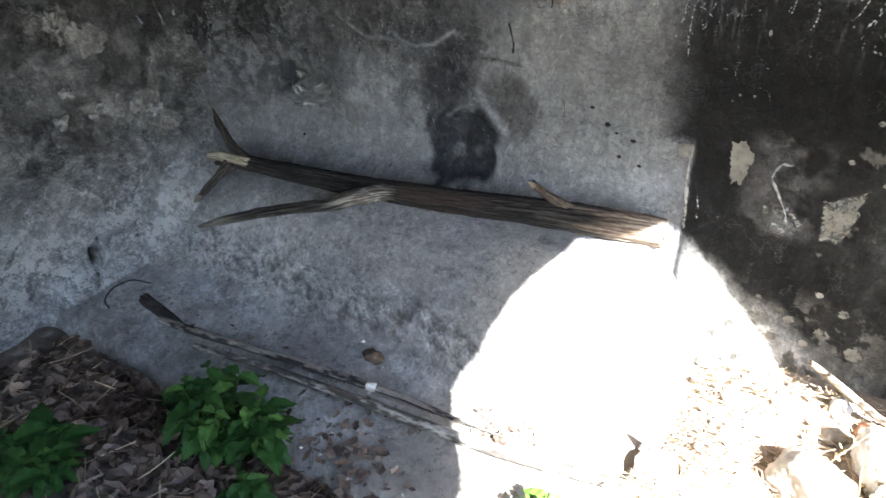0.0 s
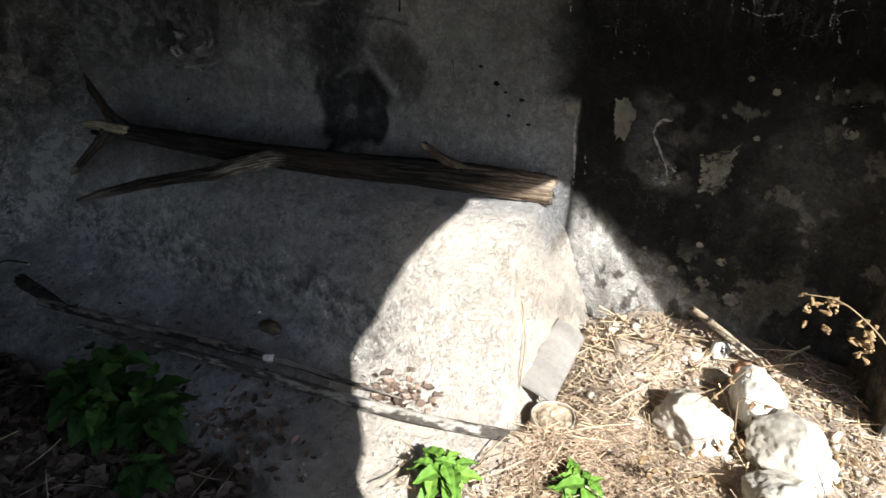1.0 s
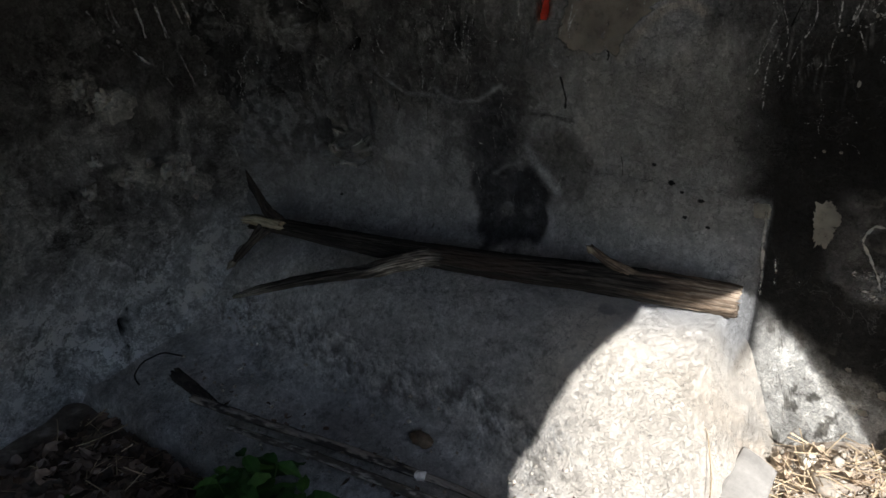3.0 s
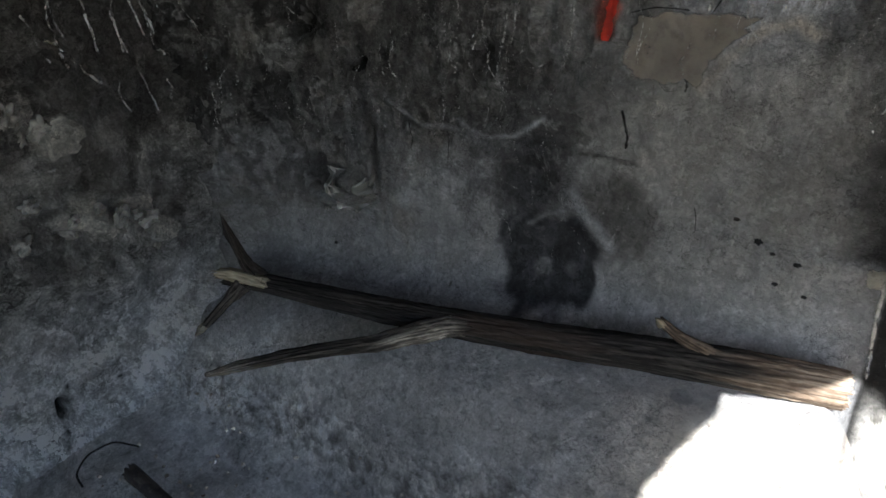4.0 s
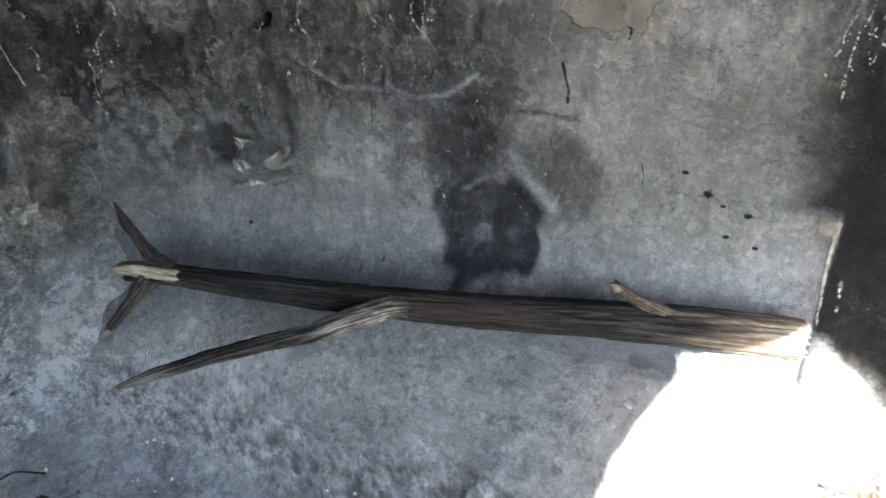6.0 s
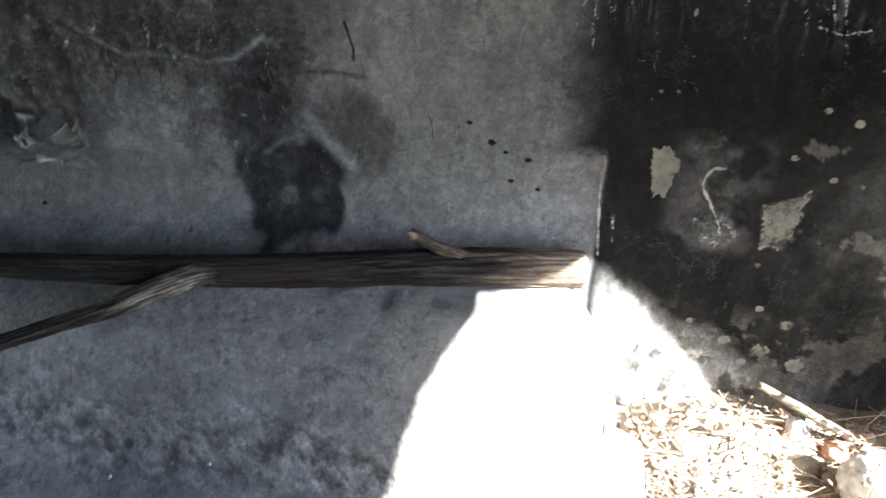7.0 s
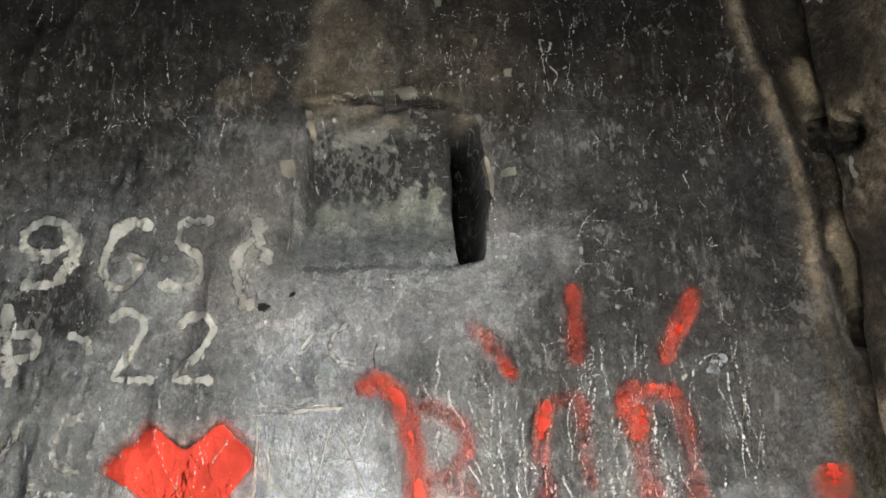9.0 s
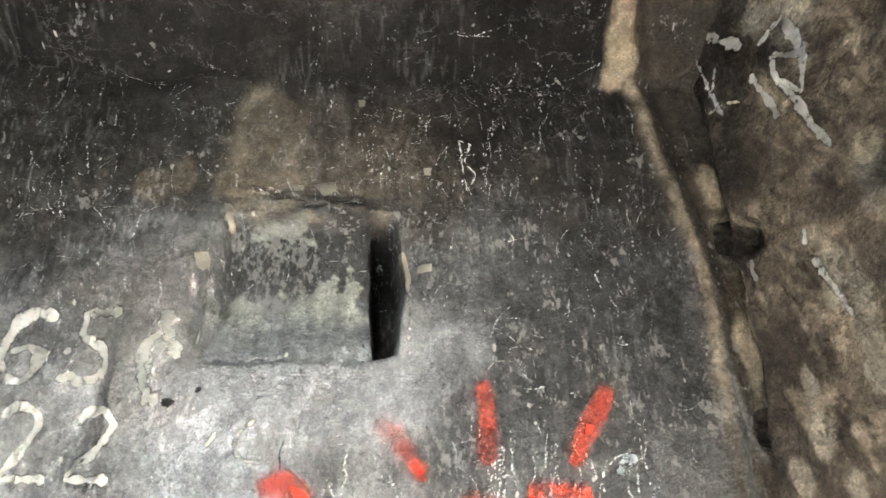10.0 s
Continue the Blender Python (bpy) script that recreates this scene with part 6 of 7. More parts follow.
chalk([[(-1.118, 2.43), (-1.095, 2.286), (-1.086, 2.23)], [(-1.165, 2.356), (-1.036, 2.355), (-1.031, 2.299), (-1.155, 2.287)]], "pale_letter", "pale limewash painted letter", 0.034)
chalk([[(-0.958, 2.352), (-0.925, 2.335), (-0.905, 2.312)], [(-0.915, 2.345), (-0.900, 2.30)]], "pale_letter", "pale limewash painted mark", 0.024)
chalk([[(-1.117, 2.140), (-1.076, 2.062), (-1.037, 2.152)]], "pale_letter", "pale limewash painted letter", 0.024, 0.8)
chalk([[(-0.897, 2.161), (-0.950, 2.140), (-0.964, 2.091), (-0.953, 2.050), (-0.895, 2.033)]], "pale_letter", "pale limewash painted letter", 0.024, 0.75)
chalk([[(-1.0, 1.988), (-0.900, 1.986)], [(-0.968, 1.98), (-0.945, 1.90), (-0.944, 1.815)], [(-0.948, 1.815), (-0.852, 1.802)], [(-0.860, 1.975), (-0.848, 1.82)]], "pale_letter", "pale limewash painted letter", 0.022, 0.7)
chalk([[(-1.16, 2.0), (-1.14, 1.93), (-1.155, 1.86)]], "pale_letter", "pale limewash painted letter", 0.024, 0.6)
films("scratched_letter", [([(-0.520, 2.150), (-0.400, 2.158), (-0.300, 2.164)], 0.014, 0.75), ([(-0.510, 2.172), (-0.300, 2.170)], 0.010, 0.6), ([(-0.505, 2.13), (-0.504, 2.04), (-0.506, 1.955)], 0.010, 0.8), ([(-0.463, 2.129), (-0.470, 2.05), (-0.474, 1.968)], 0.009, 0.7), ([(-0.327, 2.141), (-0.350, 2.05), (-0.371, 1.953)], 0.010, 0.8), ([(-0.318, 2.13), (-0.275, 2.03), (-0.231, 1.925), (-0.218, 1.86)], 0.010, 0.8), ([(-0.468, 1.878), (-0.350, 1.863), (-0.151, 1.866)], 0.011, 0.75), ([(-0.431, 1.901), (-0.30, 1.885), (-0.163, 1.874)], 0.010, 0.7), ([(-0.466, 1.994), (-0.43, 1.97), (-0.391, 1.954)], 0.012, 0.6), ([(-0.36, 2.04), (-0.285, 2.045)], 0.008, 0.7), ([(-0.42, 2.12), (-0.44, 1.98)], 0.006, 0.6), ([(-0.40, 2.13), (-0.37, 2.0), (-0.40, 1.96)], 0.006, 0.6)], CHALK, wall, "thin pale scratched letter strokes", 0.0038, "", 13, 0.005, 0.3)
chalk([[(-0.522, 2.640), (-0.520, 2.600), (-0.512, 2.562), (-0.487, 2.518)], [(-0.530, 2.585), (-0.560, 2.560), (-0.577, 2.505), (-0.558, 2.450), (-0.529, 2.405)]], "pale_letter", "pale crumbling limewash mark beside the niche", 0.042, 0.95)
patch("bare_patch", [(-0.530, 2.63), (-0.575, 2.56), (-0.60, 2.49), (-0.57, 2.43), (-0.53, 2.42), (-0.50, 2.47), (-0.49, 2.55)], CHALK, wall, "pale crumbling plaster", 0.0016, 0.55, 0.9, 811, 0.4)
patch("bare_patch", [(0.119, 1.12), (0.163, 1.135), (0.198, 1.08), (0.175, 0.985), (0.142, 0.984), (0.125, 1.05)], BARE, wall, "flaked patch of bare beige plaster", 0.0022, 0.9, 0.35, 812)
patch("bare_patch", [(0.405, 1.0), (0.45, 1.02), (0.51, 1.055), (0.50, 0.942), (0.465, 0.864), (0.416, 0.887)], BARE, wall, "flaked patch of bare beige plaster", 0.0022, 0.7, 0.4, 813)
patch("bare_patch", [(-0.035, 1.088), (0.016, 1.092), (0.018, 1.045), (-0.03, 1.04)], BARE, wall, "pale chipped corner of plaster", 0.0016, 0.8, 0.3, 814)
for k, (x, z, r) in enumerate(((0.563, 1.226, 0.014), (0.49, 1.25, 0.011), (0.447, 1.131, 0.011), (0.546, 1.084, 0.012), (0.611, 1.075, 0.009), (0.732, 1.261, 0.008), (0.774, 1.149, 0.026), (0.466, 0.698, 0.014), (0.298, 0.631, 0.012), (0.542, 0.656, 0.02), (0.116, 1.265, 0.006), (0.156, 1.268, 0.006), (0.40, 0.58, 0.022), (0.50, 0.56, 0.03), (0.60, 0.52, 0.035), (0.36, 0.50, 0.018), (0.46, 0.51, 0.02))):
    patch("chip", [(x + r * math.cos(a) * 1.1, z + r * math.sin(a)) for a in (0, 1.05, 2.1, 3.14, 4.2, 5.25)], BARE, wall, "", 0.0022, 0.75, 0.3, 820 + k, 0.3)
patch("beige_mend", [(-0.637, 1.616), (-0.566, 1.631), (-0.460, 1.632), (-0.354, 1.630), (-0.407, 1.575), (-0.458, 1.510), (-0.476, 1.455), (-0.521, 1.470), (-0.566, 1.455), (-0.635, 1.467), (-0.672, 1.506), (-0.660, 1.545), (-0.648, 1.594)], MEND, wall, "smooth beige plaster mend", 0.0022, 0.95, 0.16, 840, 0.10)
patch("pale_smear", [(0.597, 2.270), (0.640, 2.284), (0.651, 2.255), (0.614, 2.221), (0.571, 2.214)], SMEAR, wall, "pale grey smear of plaster", 0.0022, 0.8, 0.3, 843, 0.3)
CHIPS = (([(-0.412, 2.945), (-0.392, 2.94), (-0.385, 2.89), (-0.400, 2.87)], 1.0), ([(-0.475, 2.795), (-0.435, 2.80), (-0.428, 2.75), (-0.455, 2.745), (-0.47, 2.765)], 1.0), ([(0.052, 2.82), (0.070, 2.815), (0.088, 2.73), (0.078, 2.68), (0.064, 2.75)], 1.0), ([(-0.185, 3.0), (-0.125, 3.01), (-0.105, 2.985), (-0.15, 2.965)], 1.0), ([(-0.235, 2.99), (-0.205, 3.0), (-0.20, 2.965), (-0.225, 2.955)], 0.9),
         ([(-0.345, 2.995), (-0.26, 2.985), (-0.27, 2.965), (-0.34, 2.972)], 0.6), ([(0.125, 3.06), (0.148, 3.06), (0.145, 3.035), (0.124, 3.035)], 0.9), ([(0.038, 3.155), (0.056, 3.155), (0.054, 3.135), (0.038, 3.137)], 0.9), ([(-0.062, 3.28), (-0.04, 3.28), (-0.04, 3.255), (-0.06, 3.255)], 0.9), ([(0.10, 2.77), (0.145, 2.775), (0.145, 2.75), (0.105, 2.745)], 0.8))
for k, (o, st) in enumerate(CHIPS):
    patch("chip", o, BARE, wall, "pale broken plaster at the niche", 0.004, st, 0.35, 850 + k)
films("plaster_rim", [([(-0.475, 2.74), (-0.465, 2.66), (-0.455, 2.58)], 0.022, 0.45), ([(-0.432, 2.74), (-0.440, 2.65), (-0.446, 2.55)], 0.016, 0.5), ([(0.075, 2.70), (0.082, 2.62), (0.080, 2.56)], 0.012, 0.5)], CHALK, wall, "pale worn plaster rim of the niche", 0.004)
films("scrawl", [([(0.301, 1.085), (0.27, 1.085), (0.251, 1.04), (0.278, 0.995), (0.31, 0.94), (0.325, 0.90)], 0.014, 0.95), ([(0.25, 0.93), (0.33, 0.945), (0.36, 0.90)], 0.05, 0.5), ([(0.27, 0.90), (0.31, 0.88), (0.35, 0.90)], 0.06, 0.45)], CHALK, wall, "pale chalky scrawl")
DARK = film_material("dark_crack_film", (0.02, 0.02, 0.02), 0.3, 60)
films("crack", [([(-0.650, 1.385), (-0.640, 1.345), (-0.630, 1.318), (-0.631, 1.285)], 0.009, 0.85), ([(0.012, 1.690), (0.006, 1.65), (-0.006, 1.62), (-0.018, 1.574)], 0.006, 0.85), ([(-0.508, 1.476), (-0.502, 1.462), (-0.506, 1.445)], 0.010, 0.9), ([(-0.442, 1.155), (-0.434, 1.125), (-0.432, 1.095)], 0.005, 0.7), ([(-0.74, 1.252), (-0.68, 1.256), (-0.61, 1.254)], 0.005, 0.4), ([(-0.439, 2.433), (-0.432, 2.44), (-0.424, 2.446)], 0.016, 0.9), ([(-0.222, 2.318), (-0.232, 2.29), (-0.228, 2.253)], 0.006, 0.7), ([(-1.25, 1.29), (-1.243, 1.24), (-1.25, 1.20)], 0.005, 0.6), ([(-1.14, 1.27), (-1.135, 1.22), (-1.14, 1.17)], 0.005, 0.6), ([(-0.66, 1.62), (-0.60, 1.637), (-0.52, 1.634)], 0.005, 0.7), ([(-0.43, 1.71), (-0.45, 1.67), (-0.47, 1.632)], 0.006, 0.7)], DARK, wall, "short dark cracks in the plaster", 0.0018, "", 21, 0.004, 0.5)
for k, (x, z, r) in enumerate(((-0.339, 1.142, 0.007), (-0.279, 1.095, 0.009), (-0.24, 1.075, 0.006), (-0.18, 1.06, 0.008), (-1.41, 1.43, 0.012), (-0.22, 1.0, 0.007), (-0.15, 0.98, 0.006), (-1.51, 0.86, 0.006), (-0.50, 2.41, 0.014))):
    patch("pock_mark", [(x + 1.5 * r * math.cos(a), z + r * math.sin(a)) for a in (0, 1.26, 2.5, 3.77, 5.0)], DARK, wall, "", 0.0016, 1.0, 0.6, 860 + k, 0.2)


# scratches: wavering vertical ones, scribbles and short nicks
def scratches(seed):
    rnd = random.Random(seed)
    out = []

    def wander(x, z, length, lean, width, strength, wild=0.5):
        pts, a = [(x, z)], lean
        for _ in range(max(3, int(length / 0.014))):
            a = lean + (a - lean) * 0.6 + rnd.gauss(0, wild)
            x, z = x + 0.014 * math.sin(a), z - 0.014 * math.cos(a)
            pts.append((x, z))
        out.append((pts, width, strength))

    for _ in range(30):
        x = rnd.uniform(0.05, 0.76)
        wander(x, rnd.uniform(1.62, 2.22) - 0.2 * abs(x - 0.4), rnd.uniform(0.06, 0.32), rnd.choice((-0.5, -0.1, 0.05, 0.35)), rnd.uniform(0.0045, 0.0085), rnd.uniform(0.28, 0.55), 0.3)
    for _ in range(150):
        x = rnd.uniform(-0.55, 0.72)
        wander(x, rnd.uniform(1.75, 2.33), rnd.uniform(0.08, 0.36), rnd.choice((-0.25, -0.05, 0.05, 0.2)), rnd.uniform(0.0040, 0.0075), rnd.uniform(0.30, 0.60), 0.35)
    for _ in range(40):
        wander(rnd.uniform(-1.15, -0.45), rnd.uniform(1.7, 2.7), rnd.uniform(0.08, 0.25), rnd.uniform(-0.1, 0.1), rnd.uniform(0.004, 0.009), rnd.uniform(0.25, 0.5), 0.3)
    for _ in range(9):
        x, z = rnd.uniform(0.12, 0.65), rnd.uniform(1.45, 2.1)
        wander(x, z, rnd.uniform(0.05, 0.16), rnd.choice((-1.4, 1.4, -0.9)), rnd.uniform(0.0031, 0.0053), rnd.uniform(0.28, 0.58), 0.4)
    for _ in range(110):
        wander(rnd.uniform(-1.25, 0.1), rnd.uniform(1.55, 2.4), rnd.uniform(0.05, 0.3), rnd.uniform(-0.12, 0.12), rnd.uniform(0.0031, 0.0059), rnd.uniform(0.21, 0.58), 0.25)
    for _ in range(30):
        wander(rnd.uniform(-1.25, 0.3), rnd.uniform(1.6, 2.35), rnd.uniform(0.08, 0.3), 1.57, rnd.uniform(0.0031, 0.0059), rnd.uniform(0.21, 0.50), 0.2)
    for _ in range(560):
        x, z = rnd.uniform(-1.4, 0.85), rnd.uniform(2.25, 3.4)
        wander(x, z, rnd.uniform(0.02, 0.12), rnd.gauss(0, 0.6), rnd.uniform(0.0025, 0.0053), rnd.uniform(0.17, 0.61) * (0.65 if z > 2.95 else 1), 0.7)
    for _ in range(130):
        wander(rnd.uniform(-1.3, 0.75), rnd.uniform(2.65, 3.35), rnd.uniform(0.04, 0.13), rnd.gauss(0, 0.12), rnd.uniform(0.003, 0.006), rnd.uniform(0.25, 0.55), 0.25)
    for _ in range(45):
        wander(rnd.uniform(-1.4, 0.5), rnd.uniform(2.3, 3.45), rnd.uniform(0.05, 0.3), 1.57 + rnd.gauss(0, 0.1), rnd.uniform(0.0025, 0.0046), rnd.uniform(0.17, 0.50), 0.25)
    for z0 in (3.02, 3.13, 3.24):
        for _ in range(26):
            x, z = rnd.uniform(-0.12, 0.40), z0 + rnd.gauss(0, 0.008)
            wander(x, z, rnd.uniform(0.03, 0.06), rnd.choice((-0.4, 0.0, 0.0, 0.3, 1.5)), rnd.uniform(0.0025, 0.004), rnd.uniform(0.3, 0.5), 0.15)
    for _ in range(90):
        wander(rnd.uniform(-2.0, -0.9), rnd.uniform(1.3, 2.0), rnd.uniform(0.05, 0.3), rnd.uniform(-0.1, 0.1), rnd.uniform(0.0031, 0.0059), rnd.uniform(0.21, 0.54), 0.25)
    for _ in range(120):
        wander(rnd.gauss(-0.95, 0.25), rnd.uniform(0.95, 1.6), rnd.uniform(0.03, 0.12), rnd.gauss(0, 0.5), rnd.uniform(0.0025, 0.0046), rnd.uniform(0.17, 0.47), 0.5)
    for _ in range(24):
        a, r = rnd.uniform(0, 6.28), rnd.uniform(0.015, 0.06)
        x, z = rnd.uniform(-0.5, 0.9), rnd.uniform(1.2, 1.75)
        out.append(([(x + r * math.cos(a + t), z + r * math.sin(a + t)) for t in np.linspace(0, rnd.uniform(1.5, 4.5), 8)], 0.004, rnd.uniform(0.2, 0.4)))
    return out


SCRAWL = [[(0.177, 1.778), (0.148, 1.709), (0.127, 1.641), (0.119, 1.580)], [(0.254, 1.764), (0.197, 1.695), (0.154, 1.627)], [(0.210, 1.654), (0.217, 1.572), (0.199, 1.504)], [(0.199, 1.504), (0.206, 1.53), (0.222, 1.59)], [(0.336, 1.709), (0.329, 1.640), (0.308, 1.571)],
          [(0.435, 1.708), (0.476, 1.626), (0.517, 1.543)], [(0.390, 1.489), (0.446, 1.585), (0.47, 1.63)], [(0.418, 1.434), (0.481, 1.420), (0.528, 1.434)], [(0.50, 1.66), (0.54, 1.63), (0.58, 1.626)], [(0.580, 1.626), (0.626, 1.544), (0.650, 1.408)], [(0.583, 1.476), (0.61, 1.55), (0.618, 1.60)], [(0.650, 1.48), (0.682, 1.558), (0.733, 1.550)],
          [(0.655, 1.45), (0.679, 1.380)], [(0.330, 1.65), (0.40, 1.645), (0.44, 1.655)], [(0.422, 1.93), (0.414, 1.847), (0.428, 1.764), (0.435, 1.70)], [(0.114, 1.95), (0.116, 1.88), (0.128, 1.82)], [(0.160, 2.03), (0.191, 1.93), (0.199, 1.819)], [(0.12, 2.12), (0.125, 2.04), (0.15, 1.99)], [(0.20, 2.05), (0.155, 1.98)], [(0.21, 1.99), (0.235, 1.93), (0.232, 1.84), (0.26, 1.79)], [(0.32, 2.0), (0.335, 1.92), (0.30, 1.83), (0.25, 1.78)],
          [(0.35, 2.0), (0.37, 1.91), (0.365, 1.83), (0.385, 1.77)], [(0.45, 2.05), (0.47, 1.97), (0.455, 1.88)], [(-0.004, 1.95), (0.0, 1.88), (0.008, 1.79)], [(-0.02, 2.08), (0.02, 2.0), (0.035, 1.92)], [(-0.935, 1.70), (-0.945, 1.60), (-0.958, 1.53)], [(-0.355, 1.80), (-0.352, 1.70), (-0.36, 1.60)], [(-0.435, 1.80), (-0.46, 1.70), (-0.480, 1.63)], [(-0.26, 1.78), (-0.25, 1.70), (-0.265, 1.62)], [(0.06, 2.22), (0.05, 2.12), (0.04, 2.03)], [(0.30, 2.30), (0.31, 2.21), (0.29, 2.12)], [(0.33, 2.33), (0.325, 2.24), (0.335, 2.16)],
          [(-0.97, 1.60), (-0.975, 1.50), (-0.985, 1.42)], [(-0.80, 1.66), (-0.80, 1.56), (-0.81, 1.48)], [(-0.10, 1.82), (-0.095, 1.73), (-0.105, 1.64)]]
rnd = random.Random(904)
films("scratch_marks", [([(x + rnd.gauss(0, 0.003), z + rnd.gauss(0, 0.003)) for x, z in p], rnd.uniform(0.004, 0.008), rnd.uniform(0.36, 0.60)) for p in SCRAWL for _ in (0, 1)], SCRATCH, wall, "pale scratched scrawl in the soot", 0.0038, "stuff", 905, 0.005, 0.5)
films("scratch_marks", scratches(901), SCRATCH, wall, "many thin pale scratches in the soot", 0.0034, "stuff", 902, 0.008, 0.5)


def nicks(count, seed):
    rnd = random.Random(seed)
    verts, faces = [], []
    while len(faces) < count:
        x, z = rnd.uniform(-1.9, 0.95), 0.6 + 2.9 * rnd.random() ** 0.8
        dense = 0.30 + 0.7 * (z > 1.9) + 0.1 * (1.2 < z < 1.9 and x > 0.0) - 0.25 * (z < 1.2 and -1.0 < x < 0)
        if rnd.random() > dense:
            continue
        r, k = 0.0042 * rnd.random() ** 3 + 0.0010, rnd.uniform(0.5, 2.4)
        a0 = rnd.uniform(0, 6.28)
        o = len(verts)
        for i in range(6):
            a = a0 + i * 1.047
            q = r * rnd.uniform(0.6, 1.3)
            verts.append((x + q * math.cos(a), 0.0, z + k * q * math.sin(a)))
        faces.append(tuple(range(o, o + 6)))
    v = np.array(verts)
    v[:, 1] = face_y(v[:, 0], v[:, 2]) - 0.0014
    me = bpy.data.meshes.new("nick_marks")
    me.from_pydata(v.tolist(), [], faces)
    paint(me, np.ones((len(v), 3)) * np.repeat(np.array([random.Random(i).uniform(0.5, 1.1) for i in range(len(faces))]), 6)[:, None] * np.array((0.27, 0.265, 0.245)))
    me.materials.append(STONE)
    ob = new("nick_marks", me)
    ob.parent = wall
    return tagged(ob, "tiny pale nicks where the soot has chipped off", kind="stuff")


nicks(1400, 903)

films("scratched_letter", [([(2.40, 3.46), (2.345, 3.40), (2.29, 3.34)], 0.040, 0.95), ([(2.27, 3.23), (2.225, 3.07)], 0.030, 0.95), ([(2.235, 3.30), (2.15, 3.33)], 0.028, 0.8), ([(2.14, 3.31), (2.115, 3.16)], 0.036, 0.95), ([(2.19, 3.235), (2.12, 3.19)], 0.024, 0.9), ([(2.19, 3.235), (2.20, 3.18), (2.15, 3.09), (2.12, 3.17)], 0.026, 0.9), ([(2.195, 3.17), (2.16, 3.05), (2.12, 2.925)], 0.034, 0.95)], CHALK, right, "broad pale scratched letter strokes", 0.005, "", 11, 0.006, 0.3, right_face_at, DAB)
films("scratched_letter", [([(2.46, 3.43), (2.42, 3.30), (2.39, 3.18)], 0.018, 0.75), ([(2.375, 3.35), (2.43, 3.22)], 0.016, 0.7), ([(2.47, 3.22), (2.36, 3.20), (2.30, 3.17)], 0.012, 0.6), ([(2.49, 3.36), (2.46, 3.22)], 0.012, 0.6), ([(2.404, 2.745), (2.400, 2.685)], 0.024, 1.2), ([(2.225, 2.68), (2.205, 2.63), (2.19, 2.60)], 0.030, 0.8), ([(2.19, 2.60), (2.16, 2.52)], 0.024, 0.7), ([(2.23, 2.76), (2.235, 2.72)], 0.02, 0.7)], CHALK, right, "pale scratched strokes and a plaster drip", 0.004, "", 12, 0.006, 0.3, right_face_at, DAB)


def left_face_at(yz, lift):
    return np.stack([left_x(yz[:, 0], yz[:, 1]) + lift, yz[:, 0], yz[:, 1]], 1)


rnd = random.Random(906)
films("scratch_marks", [([(y + rnd.gauss(0, 0.004), z), (y + 0.01 + rnd.gauss(0, 0.006), z - 0.5 * h), (y + 0.025 + rnd.gauss(0, 0.006), z - h)], rnd.uniform(0.006, 0.010), rnd.uniform(0.55, 0.8)) for y, z, h in [(1.765, 1.66, 0.13), (1.785, 1.65, 0.11), (1.87, 1.64, 0.15), (1.875, 1.60, 0.10), (1.955, 1.63, 0.15), (1.965, 1.60, 0.12), (2.03, 1.62, 0.10), (2.06, 1.62, 0.15), (2.07, 1.60, 0.14), (1.77, 1.55, 0.08), (2.02, 1.42, 0.12), (2.08, 1.40, 0.10), (1.93, 1.42, 0.10), (1.70, 1.62, 0.12)]], SCRATCH, left, "pale dotted scratches in the soot", 0.003, "stuff", 907, 0.005, 0.5, left_face_at)
films("pale_ridge", [([(1.70, 1.575), (1.762, 1.545), (1.82, 1.49), (1.872, 1.42)], 0.018, 0.6)], CHALK, left, "pale worn ridge in the soot", 0.004, "", 908, 0.006, 0.3, left_face_at)


def lump(y, z, size, seed, tint=(0.24, 0.232, 0.215)):
    """A jagged crust of broken plaster standing off the rough wall."""
    bm = bmesh.new()
    bmesh.ops.create_icosphere(bm, subdivisions=4, radius=1.0)
    off = Vector((seed * 2.3, seed * 1.1, seed * 0.7))
    for v in bm.verts:
        p = v.co.copy()
        k = 1 + 0.75 * noise.fractal(p * 1.5 + off, 0.6, 2.0, 6) + 0.25 * abs(noise.fractal(p * 5 + off, 0.6, 2.0, 5))
        v.co = Vector((p.x * 0.38 * size, p.y * 0.95 * size, p.z * 0.75 * size)) * k
        v.co.x += 0.3 * size * max(0.0, p.z)
    me = bpy.data.meshes.new("plaster_lump")
    bm.to_mesh(me)
    bm.free()
    co = np.empty(len(me.vertices) * 3)
    me.vertices.foreach_get("co", co)
    co = co.reshape(-1, 3) / size
    n = fbm(co[:, 1] + 0.4 * co[:, 0] + seed, co[:, 2], 3, 5, seed)
    paint(me, mix(np.ones((len(co), 3)) * np.array(tint) * (1 + 0.5 * n)[:, None], (0.10, 0.096, 0.09), 0.9 * step(-0.1, 0.2, fbm(co[:, 1], co[:, 2] + seed, 2, 5, seed + 3))))
    for p in me.polygons:
        p.use_smooth = True
    me.materials.append(STONE)
    ob = new("plaster_lump", me)
    ob.parent = left
    ob.location = (float(left_x(np.array(y), np.array(z))) - 0.1 * size, y, z)
    ob.rotation_euler = (seed * 1.3, 0, 0)
    return tagged(ob, "jagged crust of broken pale plaster")


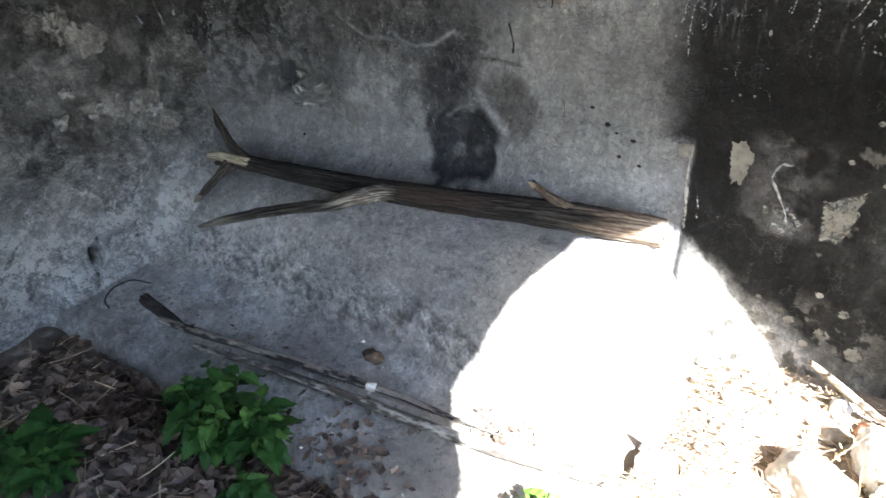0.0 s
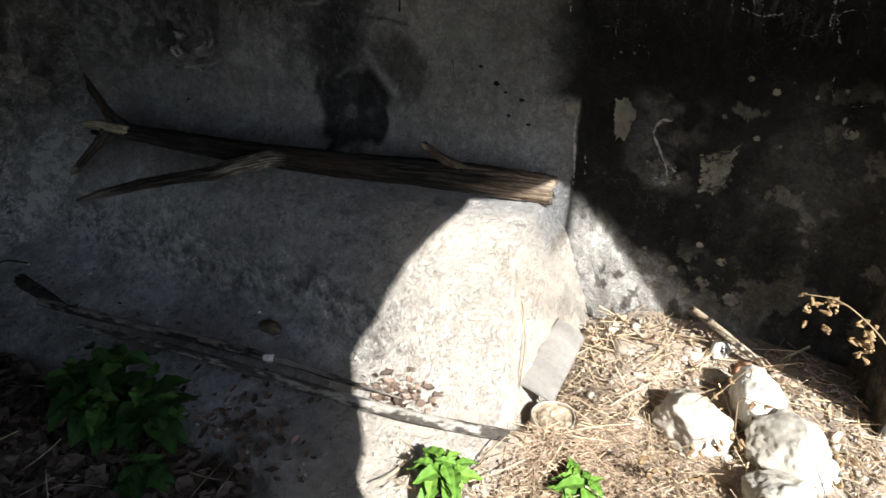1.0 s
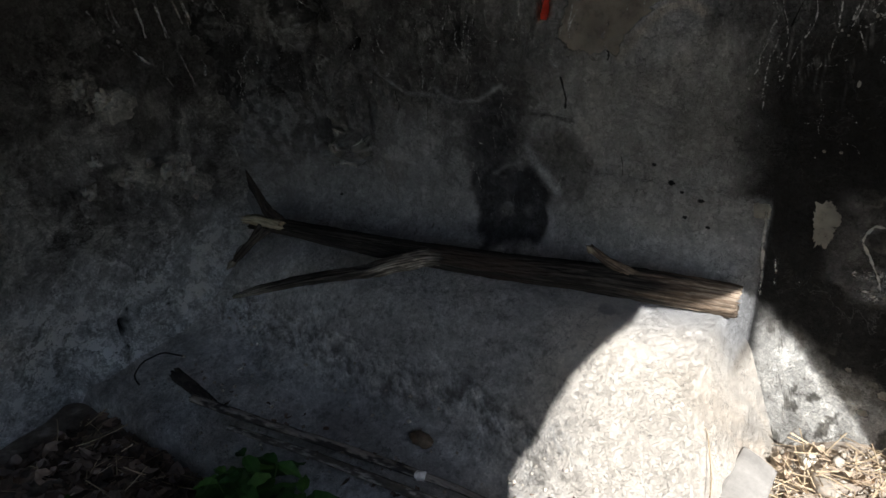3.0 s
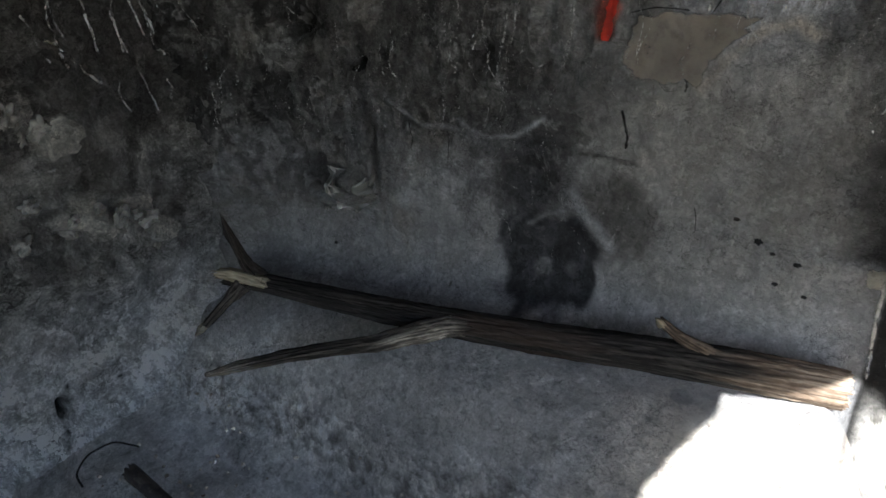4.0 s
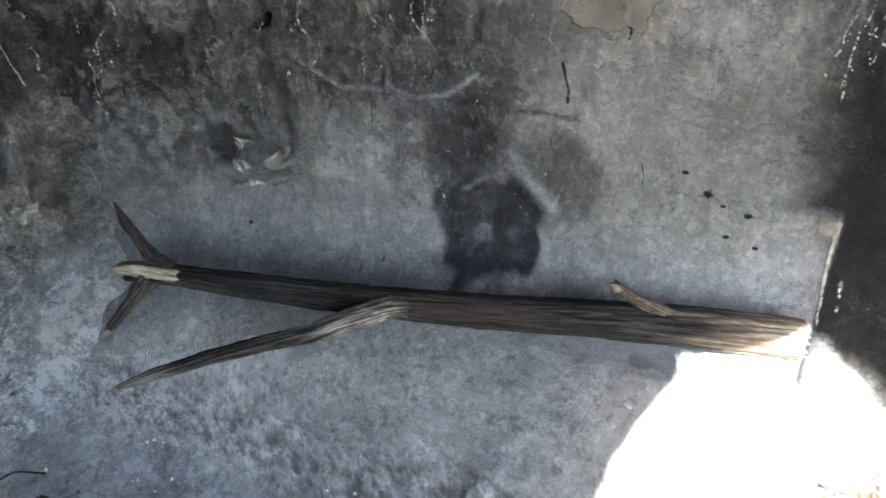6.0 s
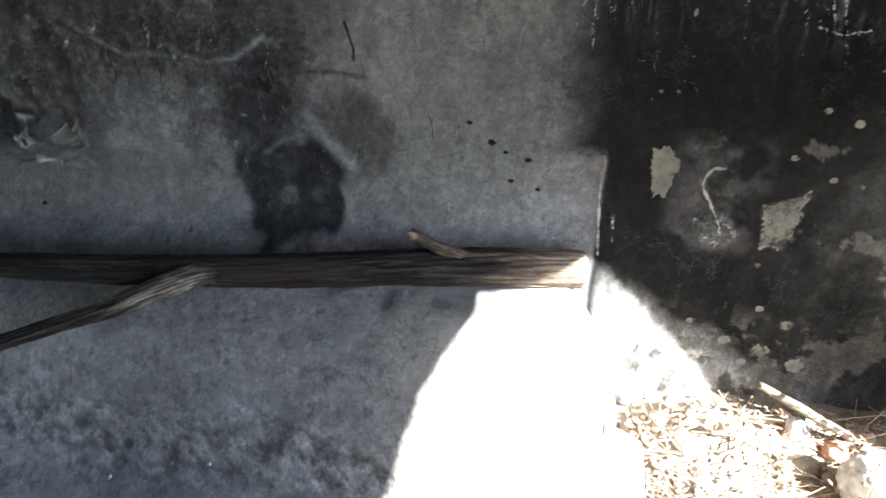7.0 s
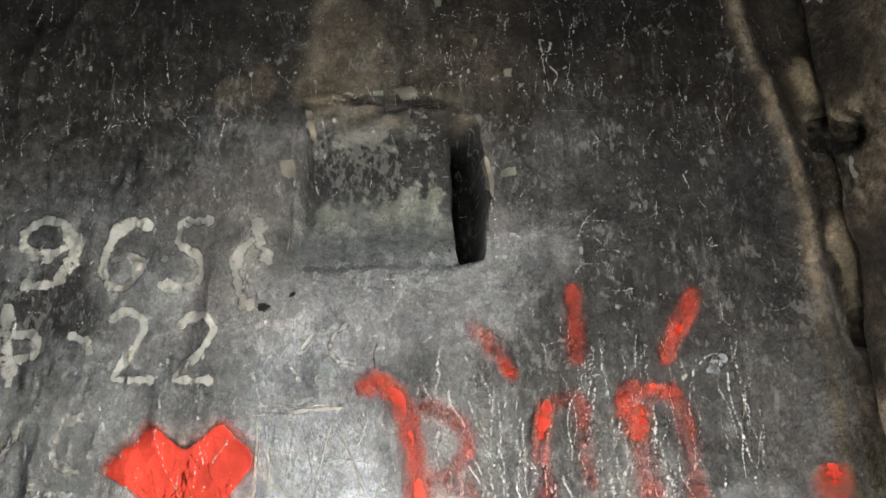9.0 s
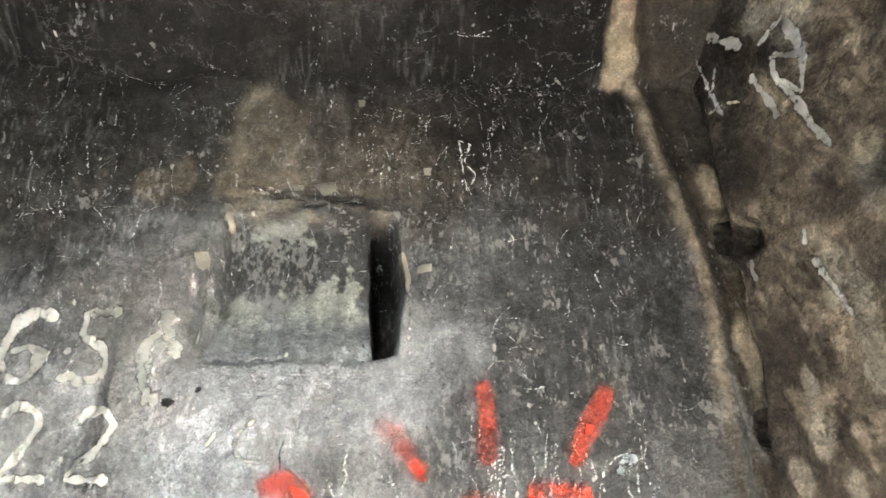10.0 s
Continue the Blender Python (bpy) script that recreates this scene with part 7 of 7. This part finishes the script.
for k, (y, z, size) in enumerate(((1.805, 1.065, 0.036), (1.825, 1.04, 0.026), (1.905, 1.02, 0.034), (1.925, 1.0, 0.024), (1.66, 1.345, 0.042), (1.63, 1.33, 0.03), (1.955, 0.895, 0.020), (1.70, 1.075, 0.022), (1.715, 1.02, 0.05), (1.613, 1.14, 0.03), (1.58, 1.40, 0.04), (1.86, 1.05, 0.022), (1.56, 1.05, 0.035), (1.76, 1.10, 0.02))):
    lump(y, z, 0.78 * size, 20 + k)


def shard(x, z, w, h, turn, lift, bend, seed, tint):
    """A curled piece of torn plaster skin standing off the wall."""
    g, v = np.meshgrid(np.linspace(-1, 1, 13), np.linspace(0, 1, 9), indexing="ij")
    edge = 1 + 0.9 * fbm(g * 2 + seed, v * 0 + seed, 4, 4, seed)
    w, h = 0.75 * w, 0.75 * h
    a, b = g * w * (1 - 0.55 * v), v * h * edge
    px, pz = x + a * math.cos(turn) - b * math.sin(turn), z + a * math.sin(turn) + b * math.cos(turn)
    py = face_y(px, pz) - 0.002 - lift * v ** 1.5 - bend * g ** 2 * v + 0.014 * fbm(px, pz, 45, 3, seed)
    face = np.stack([px, py, pz], -1)
    P = np.concatenate([face, (face + np.array((0, 0.005, 0)))[:, ::-1]], 1)
    n = fbm(P[..., 0], P[..., 2], 40, 3, seed)
    pale = np.concatenate([v, v[:, ::-1]], 1)
    col = mix(np.ones(P.shape) * np.array(tint), (0.45, 0.44, 0.41), step(0.5, 1.0, pale + 0.4 * n)) * (1 + 0.4 * n)[..., None]
    return tagged(sheet("plaster_shard", P, col, STONE, None, wall, True), "curled torn flake of plaster")


shard(-1.445, 1.045, 0.045, 0.06, 0.5, 0.035, 0.012, 1, (0.10, 0.10, 0.095))
shard(-1.40, 1.06, 0.035, 0.07, -0.7, 0.03, 0.015, 2, (0.13, 0.13, 0.12))
shard(-1.47, 1.085, 0.03, 0.055, 0.9, 0.025, 0.01, 3, (0.16, 0.155, 0.15))
shard(-1.43, 1.02, 0.06, 0.03, 3.0, 0.03, 0.01, 4, (0.15, 0.15, 0.145))
shard(-1.385, 1.03, 0.02, 0.05, -1.2, 0.03, 0.01, 5, (0.2, 0.195, 0.18))
shard(-1.53, 0.995, 0.06, 0.025, 3.3, 0.022, 0.004, 6, (0.2, 0.2, 0.195))

films("plaster_joint", [([(0.006, 1.07), (0.012, 0.93), (0.026, 0.80)], 0.014, 0.85), ([(0.05, 0.93), (0.06, 0.84)], 0.012, 0.4)], CHALK, wall, "pale broken edge of a plaster layer", 0.005)
films("pale_letter", [([(-0.292, 2.366), (-0.328, 2.345), (-0.342, 2.302), (-0.320, 2.273), (-0.274, 2.267)], 0.018, 0.8), ([(-0.383, 2.340), (-0.407, 2.304)], 0.018, 0.9), ([(0.228, 3.15), (0.235, 3.07), (0.246, 2.99)], 0.012, 0.8), ([(0.228, 3.15), (0.262, 3.14), (0.240, 3.08), (0.275, 3.04), (0.246, 2.99)], 0.011, 0.7)], CHALK, wall, "small pale painted letters and dots")
